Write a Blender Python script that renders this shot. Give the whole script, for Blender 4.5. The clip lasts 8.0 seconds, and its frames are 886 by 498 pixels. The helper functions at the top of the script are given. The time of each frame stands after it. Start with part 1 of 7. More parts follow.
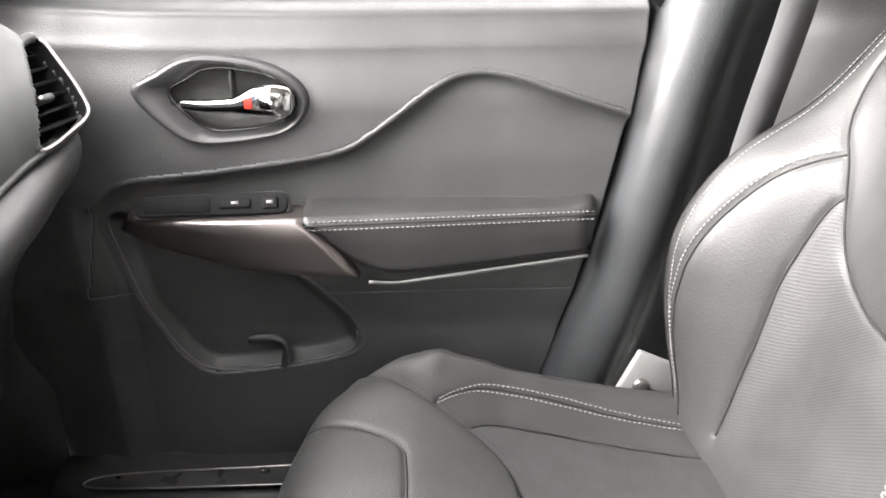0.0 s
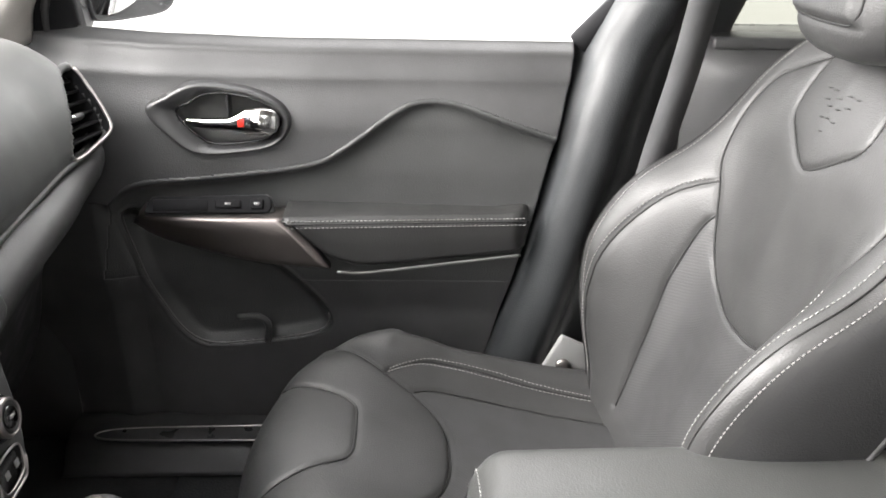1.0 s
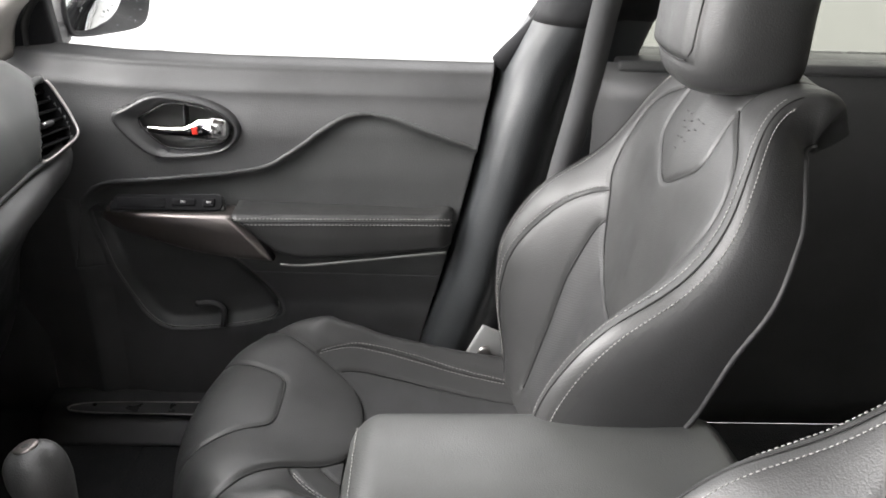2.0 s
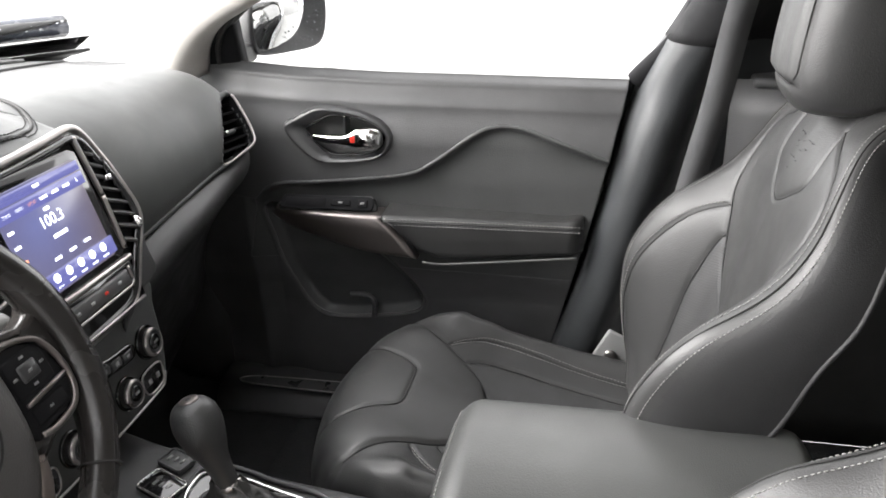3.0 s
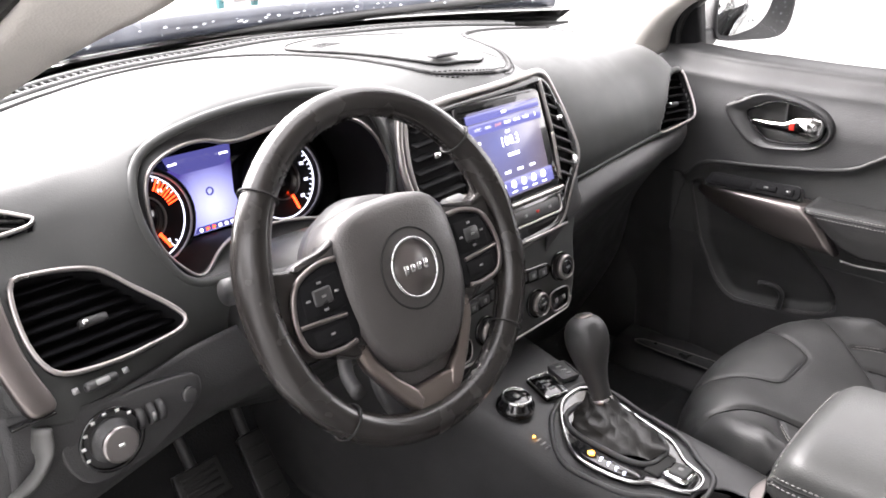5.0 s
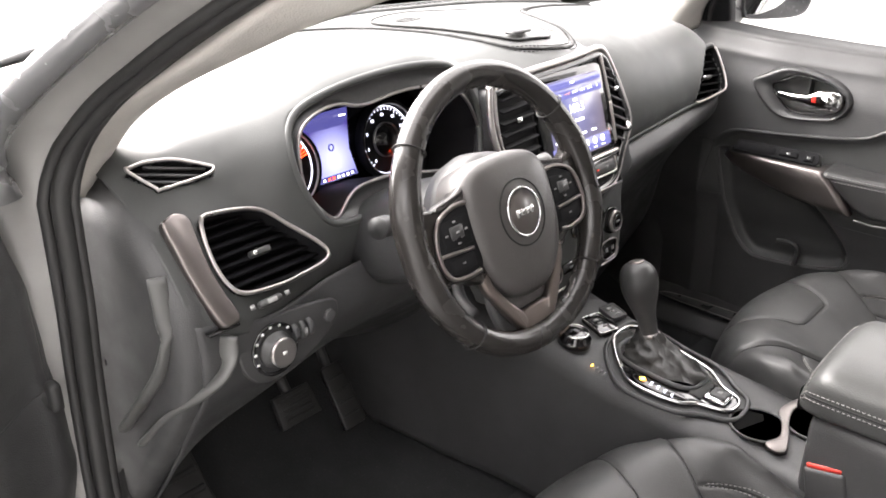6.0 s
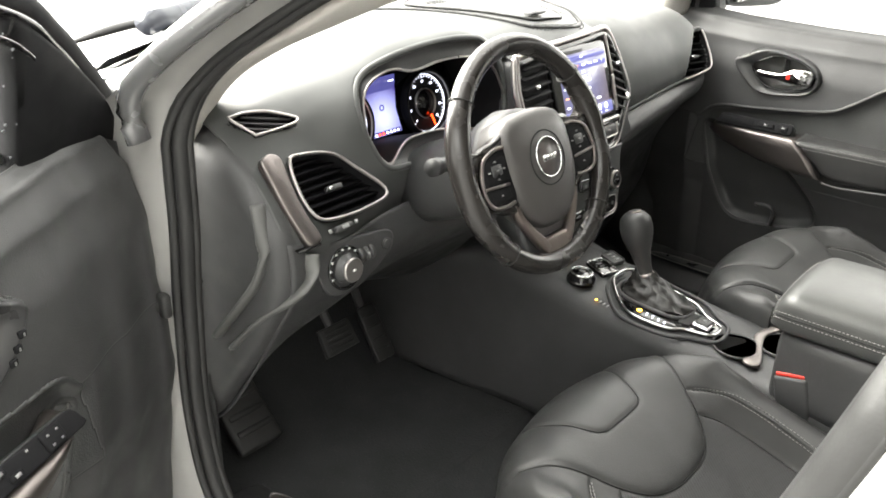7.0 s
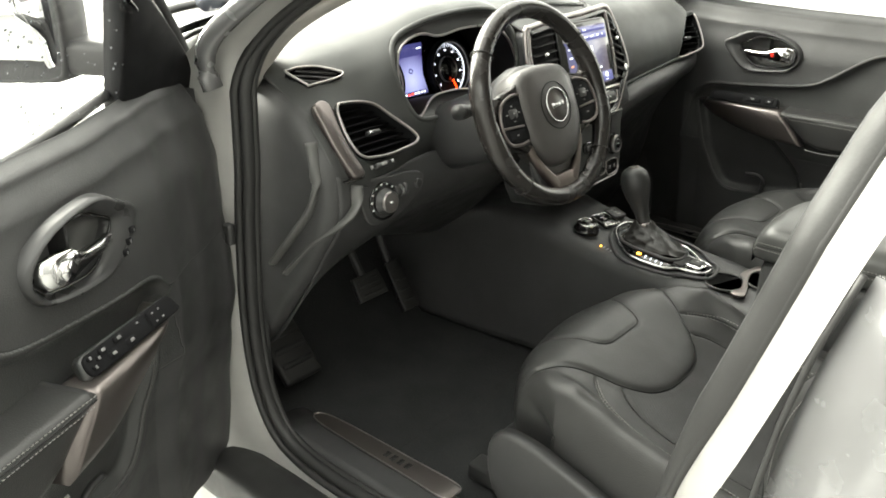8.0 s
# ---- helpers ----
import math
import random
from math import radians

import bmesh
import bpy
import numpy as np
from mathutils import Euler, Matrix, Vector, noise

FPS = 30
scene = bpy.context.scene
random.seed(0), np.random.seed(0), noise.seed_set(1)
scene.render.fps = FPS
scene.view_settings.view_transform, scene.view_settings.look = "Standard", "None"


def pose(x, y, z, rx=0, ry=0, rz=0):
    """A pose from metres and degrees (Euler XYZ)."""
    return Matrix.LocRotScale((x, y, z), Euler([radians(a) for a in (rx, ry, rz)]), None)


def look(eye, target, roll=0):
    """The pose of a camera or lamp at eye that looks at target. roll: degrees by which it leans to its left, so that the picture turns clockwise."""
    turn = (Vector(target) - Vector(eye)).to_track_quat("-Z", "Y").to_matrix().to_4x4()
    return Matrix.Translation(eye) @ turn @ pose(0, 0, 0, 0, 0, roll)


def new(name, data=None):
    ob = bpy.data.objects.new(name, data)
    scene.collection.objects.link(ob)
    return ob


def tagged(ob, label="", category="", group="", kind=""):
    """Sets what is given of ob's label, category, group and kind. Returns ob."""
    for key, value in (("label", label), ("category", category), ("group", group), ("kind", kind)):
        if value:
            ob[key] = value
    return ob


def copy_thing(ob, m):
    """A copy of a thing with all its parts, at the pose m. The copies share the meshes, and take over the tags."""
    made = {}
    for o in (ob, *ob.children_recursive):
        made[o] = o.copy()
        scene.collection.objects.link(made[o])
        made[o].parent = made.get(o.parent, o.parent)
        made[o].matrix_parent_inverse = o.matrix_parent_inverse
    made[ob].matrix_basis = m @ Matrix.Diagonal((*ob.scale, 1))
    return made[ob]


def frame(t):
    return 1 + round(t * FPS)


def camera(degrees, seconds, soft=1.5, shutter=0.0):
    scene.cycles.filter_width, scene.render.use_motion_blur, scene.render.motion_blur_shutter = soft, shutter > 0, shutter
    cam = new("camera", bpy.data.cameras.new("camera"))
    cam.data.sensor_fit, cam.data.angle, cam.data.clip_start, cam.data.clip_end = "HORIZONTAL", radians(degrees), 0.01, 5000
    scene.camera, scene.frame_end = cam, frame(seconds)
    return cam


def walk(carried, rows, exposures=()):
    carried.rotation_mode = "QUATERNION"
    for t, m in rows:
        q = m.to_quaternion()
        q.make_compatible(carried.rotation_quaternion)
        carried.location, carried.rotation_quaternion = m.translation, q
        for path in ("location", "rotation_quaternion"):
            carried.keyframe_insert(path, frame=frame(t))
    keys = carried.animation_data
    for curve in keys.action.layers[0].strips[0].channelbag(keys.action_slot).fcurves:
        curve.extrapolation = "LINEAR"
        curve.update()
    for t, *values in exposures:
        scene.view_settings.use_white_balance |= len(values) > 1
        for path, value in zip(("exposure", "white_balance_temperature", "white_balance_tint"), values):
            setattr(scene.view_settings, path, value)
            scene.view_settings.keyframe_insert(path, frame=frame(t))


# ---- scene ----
cam = camera(55.1, 8.0, 1.75)
PATH = [
    (0, (0.044, -0.363, 1.215), (0.128, 1.48, 0.443), -0.6),
    (0.5, (0.07, -0.467, 1.268), (0.148, 1.371, 0.486), 0.1),
    (1, (0.102, -0.577, 1.313), (0.188, 1.259, 0.525), 1.1),
    (1.5, (0.167, -0.665, 1.347), (0.259, 1.17, 0.557), 1.8),
    (1.7, (0.199, -0.686, 1.359), (0.285, 1.15, 0.571), 2.0),
    (2.8, (0.318, -0.824, 1.41), (0.066, 0.998, 0.624), -0.8),
    (3, (0.34, -0.824, 1.418), (-0.036, 0.978, 0.635), -0.9),
    (3.5, (0.409, -0.818, 1.404), (-0.279, 0.895, 0.633), -0.7),
    (4, (0.437, -0.834, 1.392), (-0.515, 0.75, 0.629), -2.3),
    (4.5, (0.434, -0.879, 1.384), (-0.709, 0.581, 0.633), -2.0),
    (5, (0.432, -0.95, 1.384), (-0.817, 0.418, 0.629), -0.6),
    (5.2, (0.442, -0.985, 1.387), (-0.827, 0.362, 0.63), -0.8),
    (6.3, (0.461, -1.258, 1.448), (-0.726, 0.113, 0.604), 1.1),
    (6.5, (0.479, -1.309, 1.454), (-0.699, 0.069, 0.61), 1.3),
    (7, (0.555, -1.419, 1.457), (-0.622, -0.04, 0.611), 1.2),
    (7.5, (0.646, -1.518, 1.44), (-0.554, -0.153, 0.605), 0.3),
    (8, (0.697, -1.629, 1.413), (-0.504, -0.248, 0.607), 0.5),
]
EXPOSE = [(0.0, 2.45, 6650, 12), (0.5, 2.2, 6650, 12), (1.0, 1.75, 6600, 11), (1.5, 1.4, 6550, 11), (3.0, 1.2, 6500, 11), (3.5, 1.08, 6500, 12), (4.5, 1.42, 6550, 15), (5.0, 1.74, 6550, 16), (6.5, 1.84, 6800, 11), (7.2, 1.75, 6850, 5), (8.0, 1.25, 7000, 2)]
walk(cam, [(t, look(eye, target, roll)) for t, eye, target, roll in PATH], EXPOSE)

# ---- light ----
world = bpy.data.worlds.new("overcast_hall")
scene.world = world
world.use_nodes = True
wn, wl = world.node_tree.nodes, world.node_tree.links
wn["Background"].inputs["Color"].default_value = (1.0, 1.0, 1.0, 1)
wn["Background"].inputs["Strength"].default_value = 2.1
sun_data = bpy.data.lights.new("sun", "SUN")
sun_data.energy, sun_data.angle, sun_data.color = 10.5, radians(75), (1.0, 0.985, 0.96)
sun = new("sun", sun_data)
sun.matrix_world = look((-8.0, -1.2, 4.6), (0.4, 0.2, 0.9))


# ---- materials ----
def mat(name, col, rough=0.5, metal=0.0, grain=0.0, bump=0.0, var=0.15, coat=0.0, rvar=0.08, spec=0.5, dust=0.0):
    """A procedural surface: base colour with slow mottling, fine grain relief, uneven gloss."""
    m = bpy.data.materials.new(name)
    m.use_nodes = True
    n, l = m.node_tree.nodes, m.node_tree.links
    b = n["Principled BSDF"]
    tc = n.new("ShaderNodeTexCoord")
    slow = n.new("ShaderNodeTexNoise")
    slow.inputs["Scale"].default_value, slow.inputs["Detail"].default_value = 9.0, 5.0
    l.new(tc.outputs["Object"], slow.inputs["Vector"])
    ramp = n.new("ShaderNodeMapRange")
    ramp.inputs["From Min"].default_value, ramp.inputs["From Max"].default_value = 0.3, 0.7
    ramp.inputs["To Min"].default_value, ramp.inputs["To Max"].default_value = 1 - var, 1 + var
    l.new(slow.outputs["Fac"], ramp.inputs["Value"])
    mul = n.new("ShaderNodeVectorMath")
    mul.operation = "SCALE"
    mul.inputs[0].default_value = col
    l.new(ramp.outputs["Result"], mul.inputs["Scale"])
    colour = mul.outputs["Vector"]
    if dust:
        fine = n.new("ShaderNodeTexNoise")
        fine.inputs["Scale"].default_value, fine.inputs["Detail"].default_value = 260.0, 3.0
        l.new(tc.outputs["Object"], fine.inputs["Vector"])
        cut = n.new("ShaderNodeMapRange")
        cut.inputs["From Min"].default_value, cut.inputs["From Max"].default_value = 0.62, 0.8
        cut.inputs["To Max"].default_value = dust
        l.new(fine.outputs["Fac"], cut.inputs["Value"])
        mix = n.new("ShaderNodeMix")
        mix.data_type = "RGBA"
        l.new(cut.outputs["Result"], mix.inputs["Factor"])
        l.new(colour, mix.inputs[6])
        mix.inputs[7].default_value = (0.32, 0.31, 0.29, 1)
        colour = mix.outputs[2]
    l.new(colour, b.inputs["Base Color"])
    rr = n.new("ShaderNodeMapRange")
    rr.inputs["From Min"].default_value, rr.inputs["From Max"].default_value = 0.3, 0.7
    rr.inputs["To Min"].default_value, rr.inputs["To Max"].default_value = max(0.02, rough - rvar), rough + rvar
    patch = n.new("ShaderNodeTexNoise")
    patch.inputs["Scale"].default_value, patch.inputs["Detail"].default_value = 23.0, 3.0
    l.new(tc.outputs["Object"], patch.inputs["Vector"])
    l.new(patch.outputs["Fac"], rr.inputs["Value"])
    l.new(rr.outputs["Result"], b.inputs["Roughness"])
    b.inputs["Metallic"].default_value = metal
    b.inputs["Coat Weight"].default_value = coat
    b.inputs["Coat Roughness"].default_value = 0.06
    b.inputs["Specular IOR Level"].default_value = spec
    if grain:
        g = n.new("ShaderNodeTexVoronoi")
        g.feature = "SMOOTH_F1"
        g.inputs["Scale"].default_value = grain
        l.new(tc.outputs["Object"], g.inputs["Vector"])
        bm = n.new("ShaderNodeBump")
        bm.inputs["Strength"].default_value, bm.inputs["Distance"].default_value = bump, 0.0012
        l.new(g.outputs["Distance"], bm.inputs["Height"])
        l.new(bm.outputs["Normal"], b.inputs["Normal"])
    return m


def perforated(name, col, rough):
    """Leather with rows of small punched holes and diagonal ribs; the shade in them is put into the colour."""
    m = mat(name, col, rough)
    n, l = m.node_tree.nodes, m.node_tree.links
    b = n["Principled BSDF"]
    tc = n["Texture Coordinate"]
    v = n.new("ShaderNodeTexVoronoi")
    v.inputs["Scale"].default_value, v.inputs["Randomness"].default_value = 340.0, 0.0
    l.new(tc.outputs["Object"], v.inputs["Vector"])
    hole = n.new("ShaderNodeMapRange")
    hole.inputs["From Min"].default_value, hole.inputs["From Max"].default_value = 0.14, 0.34
    l.new(v.outputs["Distance"], hole.inputs["Value"])
    rib = n.new("ShaderNodeTexWave")
    rib.bands_direction = "DIAGONAL"
    rib.inputs["Scale"].default_value, rib.inputs["Distortion"].default_value = 105.0, 0.0
    l.new(tc.outputs["Object"], rib.inputs["Vector"])
    r = n.new("ShaderNodeMapRange")
    r.inputs["To Min"].default_value = 0.45
    both_ = n.new("ShaderNodeMath")
    both_.operation = "MULTIPLY"
    l.new(rib.outputs["Fac"], r.inputs["Value"])
    l.new(r.outputs["Result"], both_.inputs[0])
    l.new(hole.outputs["Result"], both_.inputs[1])
    # grooves and holes get a darker base colour that stands for shade
    old = b.inputs["Base Color"].links[0].from_socket
    k = n.new("ShaderNodeMix")
    k.data_type = "RGBA"
    l.new(both_.outputs["Value"], k.inputs["Factor"])
    k.inputs[6].default_value = (0.018, 0.018, 0.018, 1)
    l.new(old, k.inputs[7])
    l.new(k.outputs[2], b.inputs["Base Color"])
    bm = n.new("ShaderNodeBump")
    bm.inputs["Strength"].default_value, bm.inputs["Distance"].default_value = 0.30, 0.0009
    l.new(both_.outputs["Value"], bm.inputs["Height"])
    l.new(bm.outputs["Normal"], b.inputs["Normal"])
    return m


def glow(name, col, strength):
    m = bpy.data.materials.new(name)
    m.use_nodes = True
    b = m.node_tree.nodes["Principled BSDF"]
    b.inputs["Base Color"].default_value = (0.01, 0.01, 0.01, 1)
    b.inputs["Roughness"].default_value = 0.25
    b.inputs["Emission Color"].default_value = (*col, 1)
    b.inputs["Emission Strength"].default_value = strength
    return m


def lit_panel(name, centre, reach, inner, outer, strength):
    """A display that glows most at its middle."""
    m = glow(name, inner, strength)
    n, l = m.node_tree.nodes, m.node_tree.links
    tc, mp, gr, mx = n.new("ShaderNodeTexCoord"), n.new("ShaderNodeMapping"), n.new("ShaderNodeTexGradient"), n.new("ShaderNodeMix")
    mp.vector_type = "TEXTURE"
    mp.inputs["Location"].default_value = centre
    mp.inputs["Scale"].default_value = (reach, reach, reach)
    gr.gradient_type = "SPHERICAL"
    mx.data_type = "RGBA"
    l.new(tc.outputs["Object"], mp.inputs["Vector"])
    l.new(mp.outputs["Vector"], gr.inputs["Vector"])
    l.new(gr.outputs["Fac"], mx.inputs["Factor"])
    mx.inputs[6].default_value, mx.inputs[7].default_value = (*outer, 1), (*inner, 1)
    l.new(mx.outputs[2], n["Principled BSDF"].inputs["Emission Color"])
    return m


def glass(name, col=(1, 1, 1)):
    m = bpy.data.materials.new(name)
    m.use_nodes = True
    n, l = m.node_tree.nodes, m.node_tree.links
    n.remove(n["Principled BSDF"])
    t, g, f, x = n.new("ShaderNodeBsdfTransparent"), n.new("ShaderNodeBsdfGlossy"), n.new("ShaderNodeFresnel"), n.new("ShaderNodeMixShader")
    t.inputs["Color"].default_value = (*col, 1)
    g.inputs["Roughness"].default_value = 0.02
    f.inputs["IOR"].default_value = 1.45
    l.new(f.outputs["Fac"], x.inputs["Fac"])
    l.new(t.outputs["BSDF"], x.inputs[1])
    l.new(g.outputs["BSDF"], x.inputs[2])
    l.new(x.outputs["Shader"], n["Material Output"].inputs["Surface"])
    return m


LEATHER = mat("black_leather", (0.032, 0.032, 0.032), 0.45, grain=560, bump=0.25, var=0.14, rvar=0.06)
LEATHER_PERF = perforated("perforated_leather", (0.040, 0.040, 0.041), 0.54)
# lighter, glossier copy of the leather; its paler colour stands for light on the lid
LID_HIDE_LIT = mat("armrest_leather_lit", (0.050, 0.051, 0.050), 0.38, grain=560, bump=0.2, var=0.1, rvar=0.05)
SEAT_SIDE = mat("seat_side_vinyl", (0.030, 0.030, 0.031), 0.5, grain=600, bump=0.3)
DASH = mat("soft_dash_plastic", (0.046, 0.048, 0.047), 0.50, grain=900, bump=0.16, var=0.08, rvar=0.05, dust=0.03)
DASH.node_tree.nodes["Principled BSDF"].inputs["Sheen Weight"].default_value = 0.10
DASH.node_tree.nodes["Principled BSDF"].inputs["Sheen Roughness"].default_value = 0.35
PLASTIC = mat("black_plastic", (0.042, 0.042, 0.043), 0.47, grain=700, bump=0.3, dust=0.05)
DOORSKIN = mat("door_plastic", (0.050, 0.050, 0.051), 0.46, grain=620, bump=0.35, dust=0.03)
VINYL = mat("door_vinyl", (0.045, 0.046, 0.046), 0.43, grain=560, bump=0.4, dust=0.04)
PILLAR = mat("grained_pillar_plastic", (0.032, 0.034, 0.036), 0.42, grain=420, bump=0.25, var=0.2)
PIANO = mat("gloss_black", (0.010, 0.010, 0.011), 0.10, coat=0.6, rvar=0.04, var=0.05)
SATIN = mat("satin_metal", (0.36, 0.34, 0.33), 0.30, metal=0.9, grain=900, bump=0.08, var=0.08, rvar=0.03)
SATIN_DARK = mat("bronze_satin_metal", (0.19, 0.17, 0.163), 0.34, metal=0.85, grain=900, bump=0.08, var=0.06, rvar=0.02)
CHROME = mat("chrome", (0.75, 0.75, 0.75), 0.10, metal=1.0, var=0.05, rvar=0.05)
VENTBLACK = mat("vent_black", (0.008, 0.008, 0.009), 0.75, grain=700, bump=0.1, spec=0.15)
GREYTRIM = mat("dark_grey_trim", (0.085, 0.085, 0.083), 0.42, grain=800, bump=0.1)
CARPET = mat("black_carpet", (0.030, 0.031, 0.032), 0.95, grain=260, bump=1.0, var=0.15, dust=0.08, spec=0.1)
RUBBER = mat("seal_rubber", (0.026, 0.026, 0.026), 0.50, grain=300, bump=0.1)
PAINT = mat("silver_paint", (0.25, 0.25, 0.255), 0.26, metal=0.5, coat=0.6, var=0.04, rvar=0.04, dust=0.015)
PAINT_RAW = mat("jamb_paint", (0.35, 0.345, 0.335), 0.42, metal=0.25, var=0.12, dust=0.04)
HEADLINER = mat("pale_headliner", (0.48, 0.46, 0.43), 0.9, grain=500, bump=0.3)
WEB = mat("belt_webbing", (0.070, 0.070, 0.073), 0.6, grain=900, bump=0.6)
THREAD = mat("pale_thread", (0.23, 0.226, 0.22), 0.7)
SEAM = mat("seam_shadow_thread", (0.008, 0.008, 0.008), 0.7)
GROUND = mat("worn_concrete", (0.22, 0.22, 0.215), 0.6, grain=40, bump=0.2, var=0.1)
BEZELBLACK = mat("polished_black_plastic", (0.040, 0.040, 0.041), 0.32, grain=700, bump=0.05)
BOUNCE_WALL = mat("bounce_wall_white", (0.72, 0.72, 0.71), 0.8, grain=60, bump=0.3)
SHADE_WALL = mat("shade_wall_dark", (0.12, 0.12, 0.12), 0.8, grain=60, bump=0.3)
RED = mat("red_plastic", (0.55, 0.03, 0.02), 0.35)
WHITE = mat("white_print", (0.75, 0.75, 0.75), 0.5)
GREY = mat("grey_plastic", (0.22, 0.22, 0.22), 0.4)
GLASS = glass("clear_glass")
TINT = glass("tinted_glass", (0.28, 0.285, 0.255))
MIRROR = mat("mirror_silver", (0.85, 0.86, 0.86), 0.02, metal=1.0, var=0.02, rvar=0.01)


# ---- modelling helpers ----
def spline(pts, n=40, closed=False):
    """n samples of a Catmull-Rom curve through a few control points of any dimension, evenly by length."""
    p = np.array(pts, float)
    k = len(p)
    if closed:
        q = np.vstack([p[-1:], p, p[:2]])
        segs = k
    else:
        q = np.vstack([2 * p[:1] - p[1:2], p, 2 * p[-1:] - p[-2:-1]])
        segs = k - 1
    out = []
    for i in range(segs):
        a, b, c, d = q[i], q[i + 1], q[i + 2], q[i + 3]
        for t in np.linspace(0, 1, 24, endpoint=False):
            out.append(0.5 * (2 * b + (c - a) * t + (2 * a - 5 * b + 4 * c - d) * t * t + (3 * b - a - 3 * c + d) * t ** 3))
    out.append(q[1] if closed else q[-2])
    out = np.array(out)
    s = np.concatenate([[0], np.cumsum(np.linalg.norm(np.diff(out, axis=0), axis=1))])
    w = np.linspace(0, s[-1], n + 1)[:-1] if closed else np.linspace(0, s[-1], n)
    return np.stack([np.interp(w, s, out[:, j]) for j in range(out.shape[1])], 1)


def line(pts, n=40):
    """n even samples of a polyline."""
    p = np.array(pts, float)
    s = np.concatenate([[0], np.cumsum(np.linalg.norm(np.diff(p, axis=0), axis=1))])
    w = np.linspace(0, s[-1], n)
    return np.stack([np.interp(w, s, p[:, j]) for j in range(p.shape[1])], 1)


XF = [None, False]  # the pose of what is being built, and whether it is mirrored


def part(name, geo, material, parent=None, label="", smooth=True):
    """Links (vertices, faces) or a bmesh as one mesh object, under parent if given."""
    me = bpy.data.meshes.new(name)
    if isinstance(geo, tuple):
        me.from_pydata([tuple(map(float, v)) for v in geo[0]], [], [tuple(map(int, f)) for f in geo[1]])
    else:
        geo.to_mesh(me)
        geo.free()
    if XF[0] is not None:
        me.transform(XF[0])
        if XF[1]:
            me.flip_normals()
    me.validate()
    me.materials.append(material)
    if smooth:
        me.polygons.foreach_set("use_smooth", [True] * len(me.polygons))
    ob = new(name, me)
    if parent is not None:
        ob.parent = parent
    if label:
        tagged(ob, label)
    return ob


def thing(name, at=(0, 0, 0), label="", category="", group="", kind=""):
    e = new(name)
    e.location = at
    e.empty_display_size = 0.05
    return tagged(e, label, category, group, kind)


def rooted(e):
    """Keeps the parts of an Empty where they were modelled."""
    for c in e.children:
        c.matrix_parent_inverse = Matrix.Translation(e.location).inverted()
    return e


def grid(P, cu=False, cv=False):
    nu, nv = P.shape[:2]
    idx = np.arange(nu * nv).reshape(nu, nv)
    faces = []
    for i in range(nu if cu else nu - 1):
        a, b = idx[i], idx[(i + 1) % nu]
        for j in range(nv if cv else nv - 1):
            k = (j + 1) % nv
            faces.append((a[j], b[j], b[k], a[k]))
    return P.reshape(-1, 3), faces


def closed_loft(rings):
    """Rings (n, m, 3) of closed sections, capped at both ends."""
    v, f = grid(np.array(rings), cv=True)
    n, m = len(rings), len(rings[0])
    f = list(f) + [tuple(range(m)), tuple(range((n - 1) * m, n * m))[::-1]]
    return v, f


def normals(P, out=None):
    du, dv = np.gradient(P, axis=0), np.gradient(P, axis=1)
    n = np.cross(du, dv)
    if out is not None and (n.mean((0, 1)) @ np.array(out)) < 0:
        n = -n
    return n / np.maximum(np.linalg.norm(n, axis=2, keepdims=True), 1e-9)


def dist_to(Q, poly):
    """Distance of 2D points Q (..., 2) from a polyline."""
    q = Q.reshape(-1, 2)
    best = np.full(len(q), 9.0)
    for a, b in zip(poly[:-1], poly[1:]):
        ab = b - a
        t = np.clip(((q - a) @ ab) / max(ab @ ab, 1e-12), 0, 1)
        best = np.minimum(best, np.linalg.norm(q - a - t[:, None] * ab, axis=1))
    return best.reshape(Q.shape[:-1])


def inside(Q, poly):
    q = Q.reshape(-1, 2)
    c = np.zeros(len(q), bool)
    for a, b in zip(poly, np.roll(poly, -1, axis=0)):
        cross = (a[1] > q[:, 1]) != (b[1] > q[:, 1])
        with np.errstate(divide="ignore", invalid="ignore"):
            c ^= cross & (q[:, 0] < (b[0] - a[0]) * (q[:, 1] - a[1]) / (b[1] - a[1]) + a[0])
    return c.reshape(Q.shape[:-1])


def on_surface(P, Q, poly, lift=0.0, out=None):
    """The 3D run of a 2D polyline over a surface P whose vertices have the 2D places Q."""
    p, q, n = P.reshape(-1, 3), Q.reshape(-1, 2), normals(P, out).reshape(-1, 3)
    out = []
    for a in poly:
        d = np.linalg.norm(q - a, axis=1)
        k = np.argpartition(d, 5)[:5]
        w = 1 / (d[k] + 1e-4) ** 2
        w /= w.sum()
        out.append((p[k] * w[:, None]).sum(0) + lift * (n[k] * w[:, None]).sum(0))
    out = np.array(out)
    for _ in range(2):
        out[1:-1] = 0.25 * out[:-2] + 0.5 * out[1:-1] + 0.25 * out[2:]
    return out


